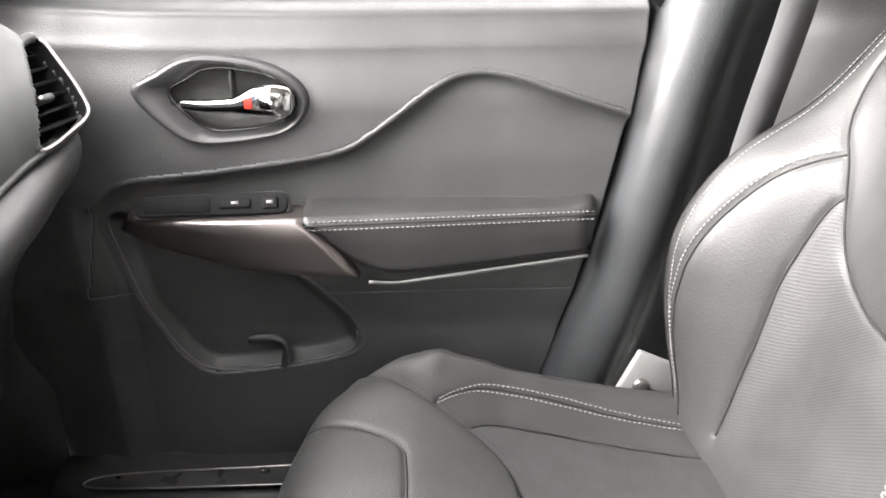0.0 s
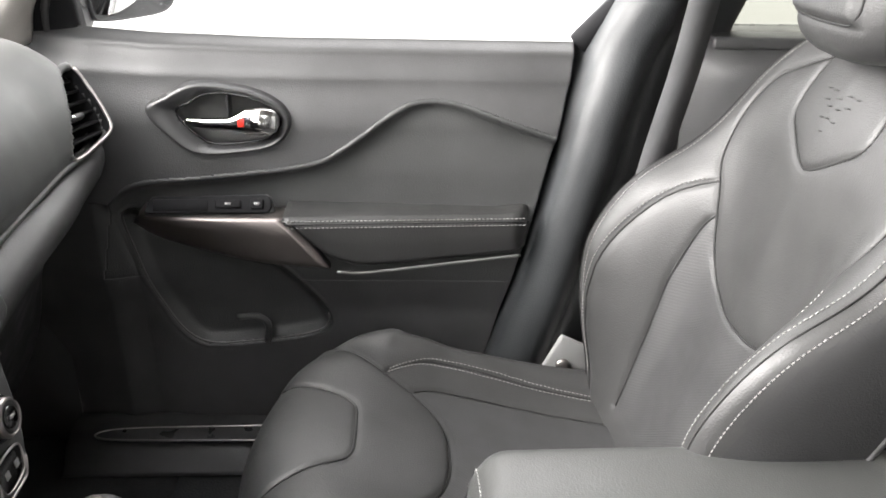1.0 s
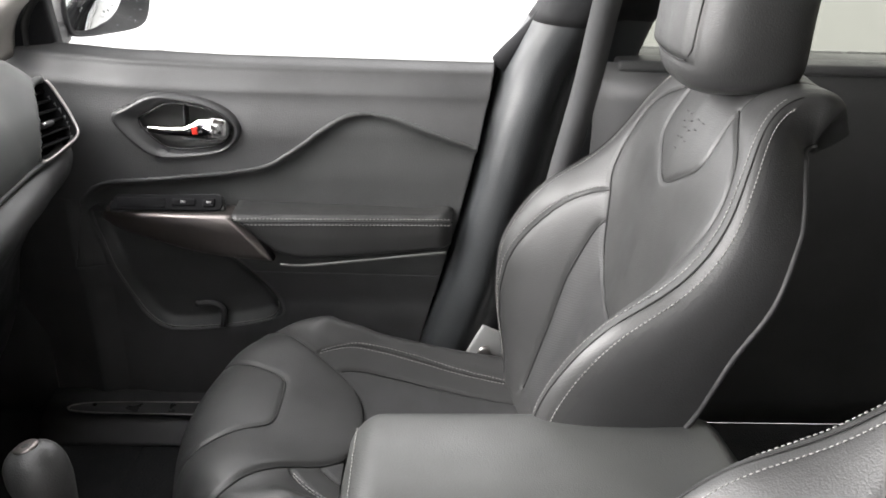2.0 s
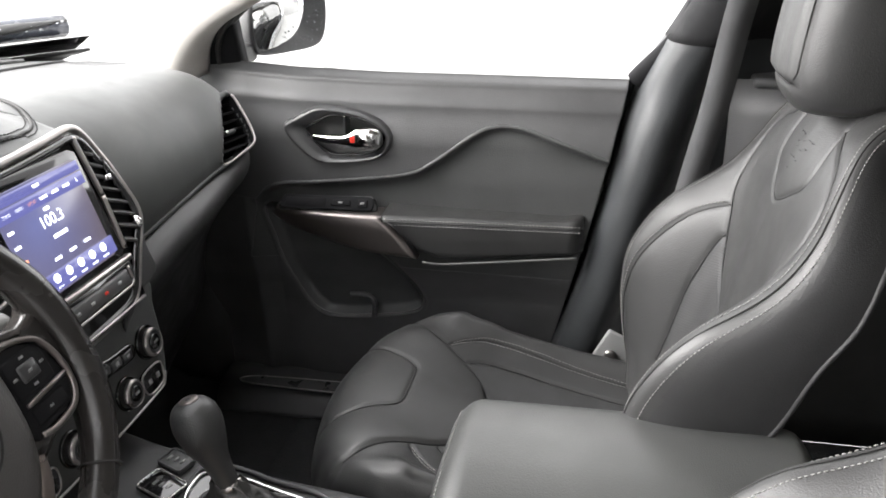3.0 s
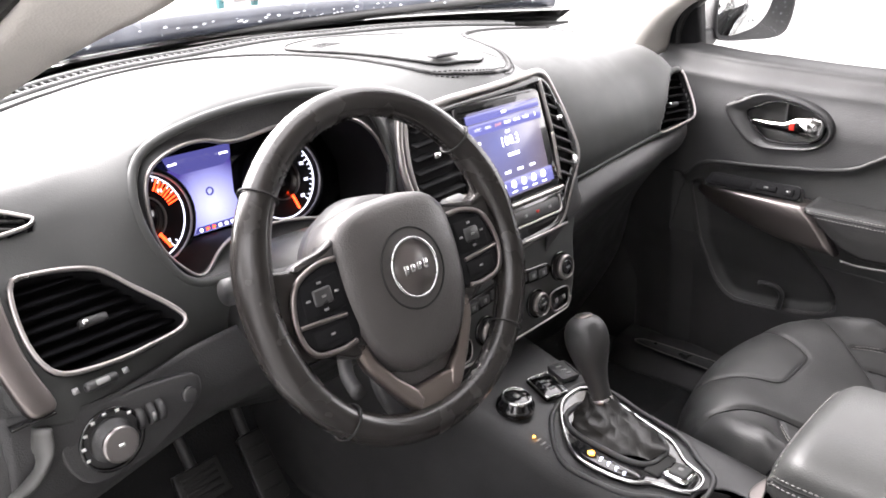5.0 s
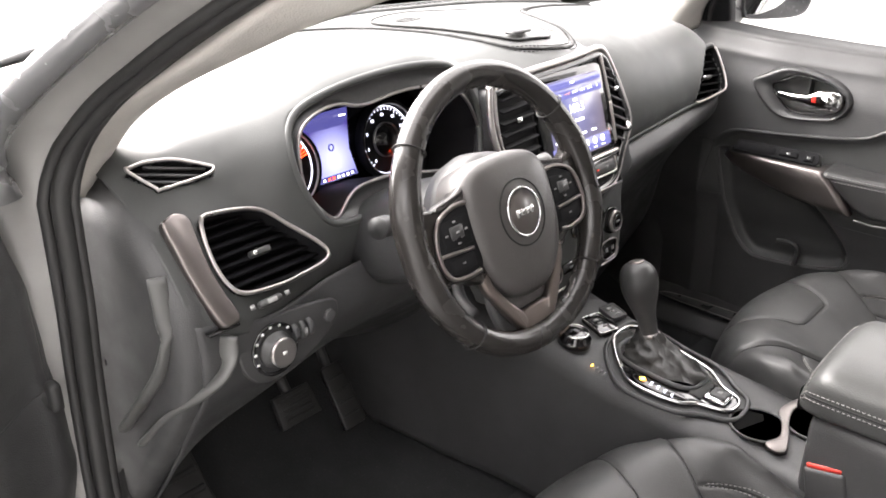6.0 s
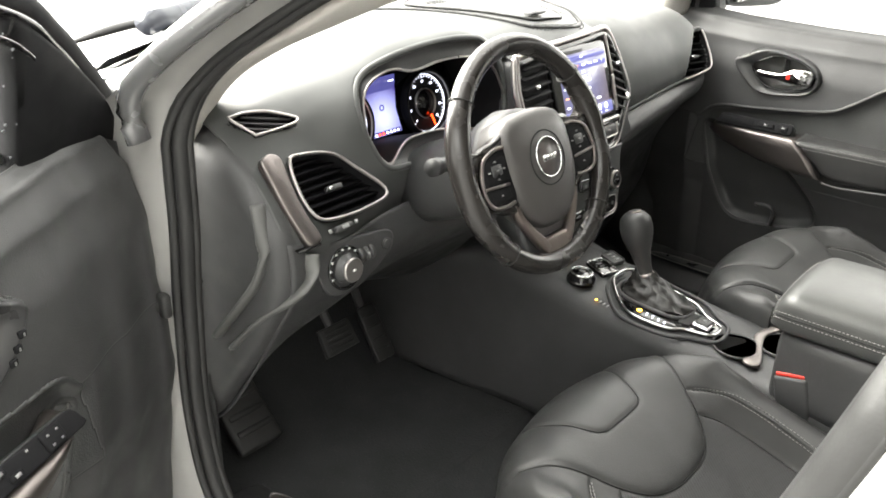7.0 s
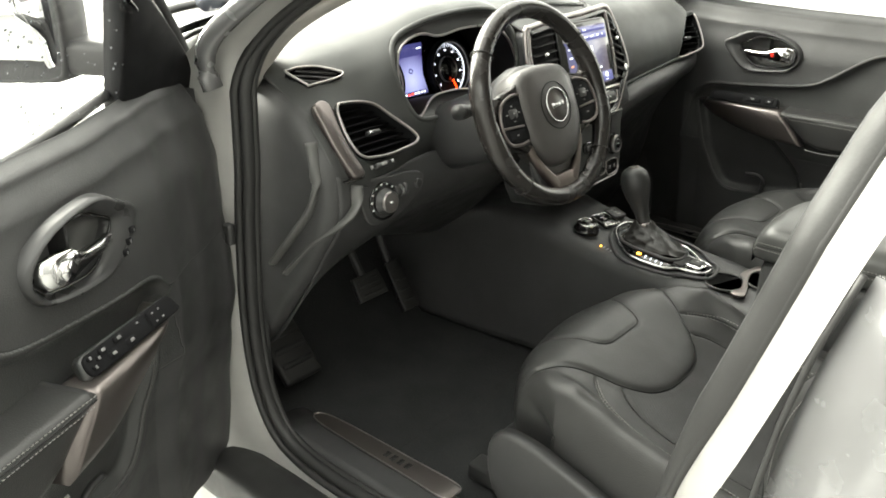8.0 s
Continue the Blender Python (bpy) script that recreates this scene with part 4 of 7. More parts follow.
# driver side with the hood over the instruments
DRV = [
    (-0.745, [(-0.77, 1.100), (-0.67, 1.100), (-0.58, 1.105), (-0.49, 1.098), (-0.455, 1.085), (-0.41, 1.065), (-0.365, 1.03), (-0.325, 0.985), (-0.312, 0.955)]),
    (-0.700, [(-0.79, 1.110), (-0.68, 1.115), (-0.57, 1.125), (-0.46, 1.118), (-0.42, 1.10), (-0.385, 1.065), (-0.345, 1.02), (-0.308, 0.96), (-0.302, 0.93)]),
    (-0.620, [(-0.82, 1.122), (-0.69, 1.134), (-0.56, 1.142), (-0.45, 1.132), (-0.405, 1.108), (-0.378, 1.07), (-0.348, 1.01), (-0.318, 0.95), (-0.312, 0.92)]),
    (-0.560, [(-0.85, 1.128), (-0.71, 1.143), (-0.56, 1.156), (-0.46, 1.152), (-0.395, 1.135), (-0.358, 1.10), (-0.342, 1.04), (-0.330, 0.97), (-0.33, 0.92)]),
    (-0.480, [(-0.88, 1.134), (-0.72, 1.152), (-0.56, 1.174), (-0.44, 1.182), (-0.380, 1.176), (-0.354, 1.150), (-0.344, 1.08), (-0.338, 0.985), (-0.355, 0.92)]),
    (-0.376, [(-0.91, 1.138), (-0.75, 1.158), (-0.56, 1.183), (-0.44, 1.194), (-0.378, 1.190), (-0.352, 1.168), (-0.343, 1.09), (-0.338, 0.985), (-0.36, 0.91)]),
    (-0.260, [(-0.94, 1.140), (-0.75, 1.160), (-0.56, 1.178), (-0.44, 1.186), (-0.378, 1.181), (-0.352, 1.158), (-0.343, 1.08), (-0.340, 0.985), (-0.36, 0.91)]),
    (-0.200, [(-0.95, 1.140), (-0.75, 1.159), (-0.56, 1.168), (-0.45, 1.165), (-0.385, 1.145), (-0.357, 1.105), (-0.347, 1.04), (-0.344, 0.97), (-0.355, 0.91)]),
    (-0.160, [(-0.955, 1.140), (-0.75, 1.158), (-0.56, 1.162), (-0.45, 1.155), (-0.390, 1.118), (-0.370, 1.06), (-0.355, 1.00), (-0.345, 0.95), (-0.35, 0.91)]),
]
D = dash_rows(DRV, 190, 190)
DV = [(0.003, 0.050), (0.026, 0.056), (0.081, 0.044), (0.112, 0.014), (0.151, -0.039), (0.096, -0.051), (0.042, -0.050), (0.008, -0.040), (-0.004, -0.004)]
dm = frame_axes((-0.345, -0.690, 1.002), (-0.02, 1, 0.0), (-0.70, 0.0, 1))
# opening of the instrument hood in the driver's skin, and its lip
nm = frame_axes((-0.352, -0.374, 1.085), (0, 1, 0), (-0.06, 0, 1))
HOOD = [(-0.180, 0.024), (-0.160, 0.061), (-0.112, 0.084), (-0.056, 0.094), (0.004, 0.097), (0.066, 0.095), (0.124, 0.084), (0.168, 0.054), (0.190, 0.010), (0.190, -0.040), (0.172, -0.082), (0.110, -0.092), (0.0, -0.090), (-0.090, -0.092), (-0.140, -0.082), (-0.166, -0.045), (-0.180, -0.008)]
hood = spline(HOOD, 130, True)
near = D.reshape(-1, 3)
near = near[np.linalg.norm(near - np.array((-0.4155, -0.680, 1.112)), axis=1) < 0.05]
level = np.linalg.svd(near - near.mean(0))[2][2]
level *= np.sign(level[2])
spot = np.array((-0.4155, -0.680, 1.112)) - level * float((np.array((-0.4155, -0.680, 1.112)) - near.mean(0)) @ level)
vx = np.array((0.031, 0.076, -0.026)) - level * float(np.array((0.031, 0.076, -0.026)) @ level)
fm = frame_axes(spot, vx, np.cross(level, vx))
WV = [(-0.053, -0.010), (-0.048, -0.006), (-0.032, 0.002), (0.0, 0.007), (0.038, 0.000), (0.045, -0.004), (0.036, -0.014), (-0.013, -0.035), (-0.020, -0.034)]
dv, df = cut_out(D, dm, spline(DV, 60, True))
fi = np.array(fm.inverted())
dq = dv[df].mean(1) @ fi[:3, :3].T + fi[:3, 3]
df = df[~(inside(dq[:, :2], spline(WV, 60, True)) & (np.abs(dq[:, 2]) < 0.02))]
ni = np.array(nm.inverted())
dq = dv[df].mean(1) @ ni[:3, :3].T + ni[:3, 3]
df = df[~(inside(dq[:, :2], hood) & (np.abs(dq[:, 2]) < 0.06))]
used, back = np.unique(df, return_inverse=True)
solid(part("driver_pad", (dv[used], back.reshape(-1, 4)), DASH, dash), 0.004, 1.0)
Dq = D @ ni[:3, :3].T + ni[:3, 3]
hood3 = on_surface(D, np.where(np.abs(Dq[..., 2:]) < 0.06, Dq[..., :2], 99.0), hood, -0.0035, (1, 0, 0.5))
for _ in range(6):
    hood3 = 0.25 * np.roll(hood3, 1, 0) + 0.5 * hood3 + 0.25 * np.roll(hood3, -1, 0)
part("hood_lip", tube(hood3, 0.0056, 12, True, up=(1, 0, 0)), DASH, dash)
# middle of the top between the two pads
MID = [(-0.165, [(-0.955, 1.140), (-0.75, 1.158), (-0.56, 1.160), (-0.45, 1.148), (-0.39, 1.128), (-0.350, 1.112)]), (0.0, [(-0.96, 1.141), (-0.75, 1.165), (-0.56, 1.174), (-0.45, 1.172), (-0.39, 1.160), (-0.345, 1.136)]), (0.155, [(-0.955, 1.140), (-0.75, 1.157), (-0.55, 1.158), (-0.45, 1.148), (-0.39, 1.130), (-0.350, 1.114)])]
M = dash_rows(MID, 60, 40)
solid(part("centre_pad", grid(M), DASH, dash), 0.004, 1.0)


def top_z(x, y):
    """The height of the dashboard's top over (x, y)."""
    for S in (M, D, P):
        if S[0, 0, 1] - 1e-6 <= y <= S[-1, 0, 1] + 1e-6:
            i = int(np.argmin(np.abs(S[:, 0, 1] - y)))
            k = int(np.argmax(S[i, :, 0] > -0.365)) or S.shape[1]
            r = S[i, :max(k, 5)]
            return float(np.interp(x, r[:, 0], r[:, 2]))
    return 1.1


def on_top(pts, lift=0.001, n=60, closed=False):
    c = spline(pts, n, closed)
    return np.array([(x, y, top_z(x, y) + lift) for x, y in c])


top_seam = [(-0.64, -0.66), (-0.70, -0.50), (-0.745, -0.36), (-0.775, -0.25), (-0.755, -0.17), (-0.68, -0.122), (-0.575, -0.096), (-0.473, -0.080), (-0.40, -0.056), (-0.370, 0.015), (-0.387, 0.10), (-0.44, 0.165), (-0.53, 0.215), (-0.63, 0.28), (-0.67, 0.42), (-0.66, 0.58)]
part("top_seam", tube(on_top(top_seam, 0.0008, 160), 0.0030, 6), SEAM, dash)
for off in (0.008, -0.008):
    part("stitching", stitches(on_top([(x + off, y) for x, y in top_seam], 0.0012, 160), 0.005, 0.003, 0.0011), SEAM, dash)
lid = on_top([(-0.700, -0.086), (-0.735, 0.03), (-0.720, 0.16), (-0.690, 0.195), (-0.582, 0.165), (-0.455, 0.105), (-0.408, 0.060), (-0.402, 0.0), (-0.425, -0.042), (-0.55, -0.070)], 0.002, 90, True)
c0 = lid.mean(0) + np.array([0, 0, 0.003])
rings = [lid - np.array([0, 0, 0.006]), lid, lid * 0.985 + c0 * 0.015 + np.array([0, 0, 0.0012]), lid * 0.6 + c0 * 0.4 + np.array([0, 0, 0.002]), lid * 0.02 + c0 * 0.98]
lidp = part("storage_lid", grid(np.array(rings), cv=True), DASH, dash, "stitched storage lid on the dashboard's top")
part("lid_gap", tube(lid + np.array([0, 0, 0.0006]), 0.0024, 6, True), SEAM, lidp)
part("lid_latch", rbox((-0.428, -0.004, top_z(-0.428, 0) + 0.006), (0.022, 0.05, 0.006), 0.003), PLASTIC, lidp)
part("latch_mark", rbox((-0.430, -0.004, top_z(-0.428, 0) + 0.0095), (0.008, 0.022, 0.001), 0), WHITE, lidp)
# speaker grilles and the slot along the windscreen
for x, y, sx, sy in ((-0.665, -0.035, 0.05, 0.07), (-0.60, 0.60, 0.10, 0.12), (-0.60, -0.66, 0.06, 0.10)):
    geo = []
    for i in range(12):
        for j in range(14):
            px, py = x + (i / 11 - 0.5) * sx, y + (j / 13 - 0.5) * sy
            if ((i / 11 - 0.5) * 2) ** 2 + ((j / 13 - 0.5) * 2) ** 2 < 1.0:
                geo.append(lathe([(0.0014, 0), (0.0014, 0.0006), (0.0003, 0.0008)], pose(px, py, top_z(px, py) + 0.0003), 6))
    part("speaker_grille", join(geo), SEAM, dash)
def slot_x(y):
    return -0.868 + 0.17 * (y / 0.65) ** 2


ys_ = np.linspace(-0.62, 0.56, 60)
slot = np.array([(slot_x(y), y, top_z(slot_x(y), y) + 0.001) for y in ys_])
part("defroster_slot", tube(slot, 0.010, 8, flat=0.25), SEAM, dash)
for off, lift in ((-0.017, 0.003), (0.012, 0.001)):
    part("slot_edge", tube(slot + np.array([off, 0, lift]), 0.0055, 8), DASH, dash)
for y in np.linspace(-0.61, 0.55, 84):
    part("defroster_fin", rbox((slot_x(y) - 0.002, y, top_z(slot_x(y), y) + 0.004), (0.026, 0.0030, 0.005), 0), DASH, dash)


def vent(name, outline, m, louvres, rim=SATIN, rr=0.004, depth=0.05, span=1.0, sink=0.022, slats=None):
    """An air vent: a rim round a recessed black box with tilted slats. outline in the plane of m, whose z points out."""
    o = spline(outline, 60, True)
    v = thing(name)
    v.parent = dash
    mm = np.array(m)

    def put(p):
        return np.asarray(p) @ mm[:3, :3].T + mm[:3, 3]
    part("rim", tube(put(np.column_stack([o, np.full(len(o), 0.003)]))[:int(span * len(o))], rr, 10, span == 1.0), rim, v)
    box_ = [np.column_stack([o * s_ + o.mean(0) * (1 - s_), np.full(len(o), h)]) for s_, h in ((1.0, 0.002), (0.97, -0.008), (0.93, -depth), (0.4, -depth), (0.02, -depth))]
    part("duct", grid(np.array([put(b) for b in box_]), cv=True), VENTBLACK, v)
    lo, hi = o[:, 1].min(), o[:, 1].max()
    for k in range(louvres):
        y = lo + (k + 0.7) * (hi - lo) / (louvres + 0.4)
        near = []
        for a, b in zip(o, np.roll(o, -1, 0)):
            if (a[1] - y) * (b[1] - y) < 0:
                near.append(a[0] + (b[0] - a[0]) * (y - a[1]) / (b[1] - a[1]))
        if len(near) >= 2:
            x0, x1 = min(near) + 0.002, max(near) - 0.002
            if x1 - x0 > 0.01:
                part("slat", rbox((0, 0, 0), (x1 - x0, 0.0035, min(0.022, depth * 0.5)), 0.001, 1, m @ Matrix.Translation(((x0 + x1) / 2, y, -sink)) @ pose(0, 0, 0, 25, 0, 0)), slats or VENTBLACK, v)
    c_ = o.mean(0)
    if depth > 0.02:
        sl_ = part("slider", rbox((0, 0, 0), (0.030, 0.009, 0.012), 0.003, 2, m @ Matrix.Translation((c_[0], c_[1], -0.008))), PLASTIC, v)
        part("slider_tip", rbox((0, 0, 0), (0.007, 0.006, 0.004), 0.002, 2, m @ Matrix.Translation((c_[0] - 0.010, c_[1], -0.001))), CHROME, sl_)
    return v


# outer vents: the driver's in a satin band, the passenger's its mirror
SLAT = mat("matt_black_slat", (0.006, 0.006, 0.007), 0.8, spec=0.05)
vent("driver_vent", DV, dm @ Matrix.Translation((0, 0, 0.012)), 8, SATIN, 0.0028, slats=SLAT)
band = spline([(-0.032, 0.068), (-0.020, 0.070), (-0.008, 0.060), (-0.0095, 0.030), (-0.0105, -0.004), (-0.007, -0.036), (-0.003, -0.054), (-0.002, -0.068), (-0.010, -0.073), (-0.026, -0.071), (-0.033, -0.050), (-0.039, -0.010), (-0.041, 0.030), (-0.042, 0.060)], 80, True)
part("vent_band", prism(band, 0.012, dm @ Matrix.Translation((0, 0, 0.004)), 0.003), SATIN_DARK, dash, "bronze satin band beside the driver's vent")
vent("passenger_vent", PV, pm @ Matrix.Translation((0, 0, 0.002)), 7, SATIN, 0.0026, span=0.56)
vent_edge = spline(PV, 60, True)[32:]
part("vent_edge", tube(np.array([(np.array(pm) @ np.array([x - 0.003, y, 0.004, 1]))[:3] for x, y in vent_edge]), 0.006, 10), DASH, dash)
# defroster vent at the driver's end
vent("window_vent", WV, fm @ Matrix.Translation((0, 0, 0.0015)), 4, SATIN, 0.0022, 0.016, sink=0.006, slats=PLASTIC)

# driver's lower panel with light switch, end cap and knee bolster
LOWD = [
    (-0.742, [(-0.308, 0.955), (-0.302, 0.90), (-0.315, 0.85), (-0.355, 0.79), (-0.41, 0.70), (-0.50, 0.58), (-0.60, 0.50)]),
    (-0.66, [(-0.304, 0.935), (-0.300, 0.90), (-0.306, 0.86), (-0.335, 0.81), (-0.39, 0.76), (-0.50, 0.70), (-0.60, 0.62)]),
    (-0.52, [(-0.330, 0.935), (-0.318, 0.90), (-0.318, 0.87), (-0.340, 0.83), (-0.40, 0.79), (-0.50, 0.73), (-0.60, 0.66)]),
    (-0.16, [(-0.355, 0.925), (-0.345, 0.90), (-0.345, 0.86), (-0.36, 0.82), (-0.42, 0.76), (-0.50, 0.68), (-0.60, 0.60)]),
]
solid(part("knee_panel", grid(dash_rows(LOWD, 60, 60)), PLASTIC, dash), 0.004, 1.0)
cap = [spline([(-0.60, 1.07), (-0.47, 1.085), (-0.40, 1.062), (-0.345, 1.01), (-0.308, 0.955), (-0.310, 0.87), (-0.355, 0.79), (-0.42, 0.70), (-0.56, 0.55), (-0.62, 0.80)], 70, True)]
cc = cap[0].mean(0)
rings = []
for s_, y in ((0.99, -0.722), (1.0, -0.733), (0.99, -0.745), (0.96, -0.756), (0.91, -0.763), (0.84, -0.767), (0.5, -0.769), (0.02, -0.769)):
    rings.append([(cc[0] + s_ * (p[0] - cc[0]), y, cc[1] + s_ * (p[1] - cc[1])) for p in cap[0]])
part("end_cap", grid(np.array(rings), cv=True), PLASTIC, dash)
knee = spline([(-0.297, -0.708, 0.935), (-0.294, -0.716, 0.898), (-0.308, -0.732, 0.872), (-0.352, -0.752, 0.832), (-0.428, -0.764, 0.752)], 40)
part("knee_trim", tube(knee, ramp(np.linspace(0, 1, 40), [0, 0.3, 1], [0.011, 0.017, 0.013]), 12, flat=0.45), GREYTRIM, dash)
part("cap_trim", tube(spline([(-0.350, -0.758, 1.010), (-0.334, -0.764, 0.955), (-0.342, -0.769, 0.905), (-0.380, -0.773, 0.852), (-0.452, -0.776, 0.768)], 40), 0.011, 10, flat=0.6), GREYTRIM, dash)
part("band_joint", rbox((-0.298, -0.714, 0.946), (0.010, 0.042, 0.003), 0.001), PIANO, dash)
km = frame_axes((-0.304, -0.627, 0.893), (0.0, 1, 0.0), (-0.12, 0, 1))
lp = part("light_panel", prism(spline([(-0.068, 0.0), (-0.05, 0.032), (0.0, 0.036), (0.075, 0.028), (0.090, 0.012), (0.075, -0.012), (0.015, -0.040), (-0.045, -0.042)], 50, True), 0.008, km @ Matrix.Translation((0, 0, -0.003)), 0.003), PLASTIC, dash)
part("light_ring", lathe([(0.034, 0.004), (0.034, 0.008), (0.030, 0.008), (0.030, 0.004)], km @ Matrix.Translation((-0.018, -0.004, 0)), 36, True), PIANO, lp)
knob = part("light_knob", lathe([(0.024, 0.004), (0.023, 0.012), (0.020, 0.013), (0.018, 0.024), (0.016, 0.026), (0.002, 0.026)], km @ Matrix.Translation((-0.018, -0.004, 0)), 36), PLASTIC, lp)
part("knob_rim", lathe([(0.0185, 0.022), (0.019, 0.0245), (0.0165, 0.0265), (0.0155, 0.0265)], km @ Matrix.Translation((-0.018, -0.004, 0)), 36), SATIN, knob)
part("knob_mark", rbox((0, 0, 0), (0.006, 0.004, 0.001), 0, 1, km @ Matrix.Translation((-0.018, -0.004, 0.0268))), WHITE, knob)
for a in range(7):
    an = radians(200 - a * 26)
    part("dial_mark", rbox((0, 0, 0), (0.004, 0.003, 0.001), 0, 1, km @ Matrix.Translation((-0.018 + 0.030 * math.cos(an), -0.004 + 0.030 * math.sin(an), 0.0082))), WHITE, lp)
for x in (0.014, 0.026, 0.037):
    w_ = part("dimmer_wheel", lathe([(0.011, -0.004), (0.0125, -0.003), (0.0125, 0.003), (0.011, 0.004)], km @ Matrix.Translation((x, 0.004, 0.002)) @ pose(0, 0, 0, 0, 90, 0), 24), PLASTIC, lp)
part("dimmer_mark", rbox((0, 0, 0), (0.004, 0.010, 0.001), 0, 1, km @ Matrix.Translation((0.026, 0.004, 0.0148))), GREY, lp)
part("round_button", lathe([(0.009, 0.004), (0.009, 0.009), (0.007, 0.010), (0.001, 0.010)], km @ Matrix.Translation((0.072, 0.006, 0)), 24), PLASTIC, lp)
vw = part("vent_wheel", rbox((0, 0, 0), (0.034, 0.010, 0.012), 0.004, 2, dm @ Matrix.Translation((0.044, -0.065, 0.012))), PLASTIC, dash)
part("wheel_ribs", rbox((0, 0, 0), (0.014, 0.006, 0.002), 0.001, 1, dm @ Matrix.Translation((0.044, -0.065, 0.0185))), GREY, vw)
for dx in (-0.026, 0.026):
    part("vent_mark", rbox((0, 0, 0), (0.006, 0.006, 0.001), 0, 1, dm @ Matrix.Translation((0.044 + dx, -0.064, 0.0135))), GREY, dash)

# instrument cluster
cm = frame_axes((-0.462, -0.376, 1.047), (0, 1, 0), (-0.22, 0, 1))
LENS = [(-0.537, 1.095), (-0.532, 1.122), (-0.515, 1.138), (-0.485, 1.147), (-0.458, 1.147), (-0.435, 1.1405), (-0.408, 1.139), (-0.36, 1.144), (-0.305, 1.143), (-0.245, 1.132), (-0.210, 1.105), (-0.190, 1.068), (-0.184, 1.042), (-0.194, 1.012), (-0.215, 0.999), (-0.260, 1.010), (-0.312, 1.020), (-0.352, 1.029), (-0.390, 1.033), (-0.440, 1.032), (-0.462, 1.022), (-0.488, 1.000), (-0.514, 1.020), (-0.534, 1.054)]
lens = spline(LENS, 130, True)
bz = np.array([(-0.362 - 0.10 * (z - 1.085), y, z) for y, z in lens])
back_ = np.array([(-0.462 - 0.22 * (z - 1.047), -0.376 + (y + 0.366) * 1.02, z - 0.010 if z > 1.05 else z - 0.032) for y, z in lens])
cl_ = part("cluster_face", closed_loft(np.array([back_ + np.array([-0.012, 0, 0]), back_])), PIANO, dash, "black instrument cluster with lit gauges")
part("cluster_bezel", tube(bz, 0.0024, 10, True, up=(1, 0, 0)), SATIN, cl_)
tun = []
for t in (0.0, 0.25, 0.5, 0.75, 1.0):
    bulge = 0.010 * math.sin(math.pi * t)
    tun.append(mix(hood3 + np.array([-0.002, 0, 0]), bz, t) + np.array([-bulge, 0, 0]))
part("hood_tunnel", grid(np.array(tun), cv=True), PLASTIC, cl_)
part("cluster_wall", grid(np.array([bz, mix(bz, back_, 0.5), back_]), cv=True), VENTBLACK, cl_)
GLOW_W = glow("dial_white", (0.85, 0.88, 1.0), 1.6)
GLOW_R = glow("needle_red", (1.0, 0.05, 0.01), 2.6)
GLOW_B = lit_panel("display_blue", (-0.462, -0.402, 1.035), 0.060, (0.50, 0.54, 1.0), (0.045, 0.035, 0.17), 0.70)
GLOW_D = glow("display_dim_blue", (0.055, 0.055, 0.20), 0.6)
GLOW_F = glow("dial_figure_white", (0.75, 0.80, 1.0), 1.1)
for gx, start, red in ((-0.119, 215, True), (0.082, 225, False)):
    gm = cm @ Matrix.Translation((gx, -0.004, 0.002))
    ga = part("gauge", lathe([(0.060, 0.0), (0.060, 0.016), (0.0575, 0.018), (0.055, 0.014), (0.053, 0.003), (0.001, 0.003)], gm, 56), VENTBLACK, cl_)
    part("gauge_rim", lathe([(0.0555, 0.013), (0.0568, 0.0155), (0.0545, 0.0155), (0.0540, 0.013)], gm, 56, True), SATIN, ga)
    part("lit_ring", lathe([(0.0518, 0.003), (0.0518, 0.005), (0.0508, 0.005), (0.0508, 0.003)], gm, 56, True), GLOW_F, ga)
    part("inner_ring", lathe([(0.0268, 0.003), (0.0268, 0.007), (0.0254, 0.007), (0.0254, 0.003)], gm, 48, True), SATIN, ga)
    part("dial_hub", lathe([(0.024, 0.003), (0.023, 0.006), (0.001, 0.007)], gm, 40), PIANO, ga)
    for k in range(33):
        an = radians(start - k * 270 / 32)
        big = k % 4 == 0
        if red and 22 < k < 31:
            continue
        part("dial_tick", rbox((0, 0, 0), (0.0060 if big else 0.0034, 0.0011, 0.0006), 0, 1, gm @ pose(0, 0, 0, 0, 0, math.degrees(an)) @ Matrix.Translation((0.0475, 0, 0.004))), GLOW_F, ga)
        if big:
            for off in ((-0.0017, 0.0017) if k > 8 else (0.0,)):
                part("dial_figure", rbox((0, 0, 0), (0.0022, 0.0042, 0.0006), 0, 1, gm @ Matrix.Translation((0.0390 * math.cos(an) + off, 0.0390 * math.sin(an), 0.004))), GLOW_F, ga)
    if red:
        for k in range(8):
            part("red_bar", rbox((0, 0, 0), (0.014, 0.0017, 0.0008), 0, 1, gm @ pose(0, 0, 0, 0, 0, 16 + 6 * k) @ Matrix.Translation((0.0420, 0, 0.0042))), GLOW_R, ga)
    part("needle", rbox((0, 0, 0), (0.022, 0.0042, 0.002), 0.001, 1, gm @ pose(0, 0, 0, 0, 0, 300 if red else 290) @ Matrix.Translation((0.0345, 0, 0.008))), GLOW_R, ga)
dx = -0.034
disp = part("cluster_display", prism([(dx - 0.042, 0.044), (dx + 0.046, 0.044), (dx + 0.040, 0.0), (dx + 0.048, -0.040), (dx - 0.028, -0.040), (dx - 0.026, -0.01), (dx - 0.032, 0.02)], 0.002, cm @ Matrix.Translation((0, 0, 0.004)), 0), GLOW_B, cl_, "lit pale blue driver display")
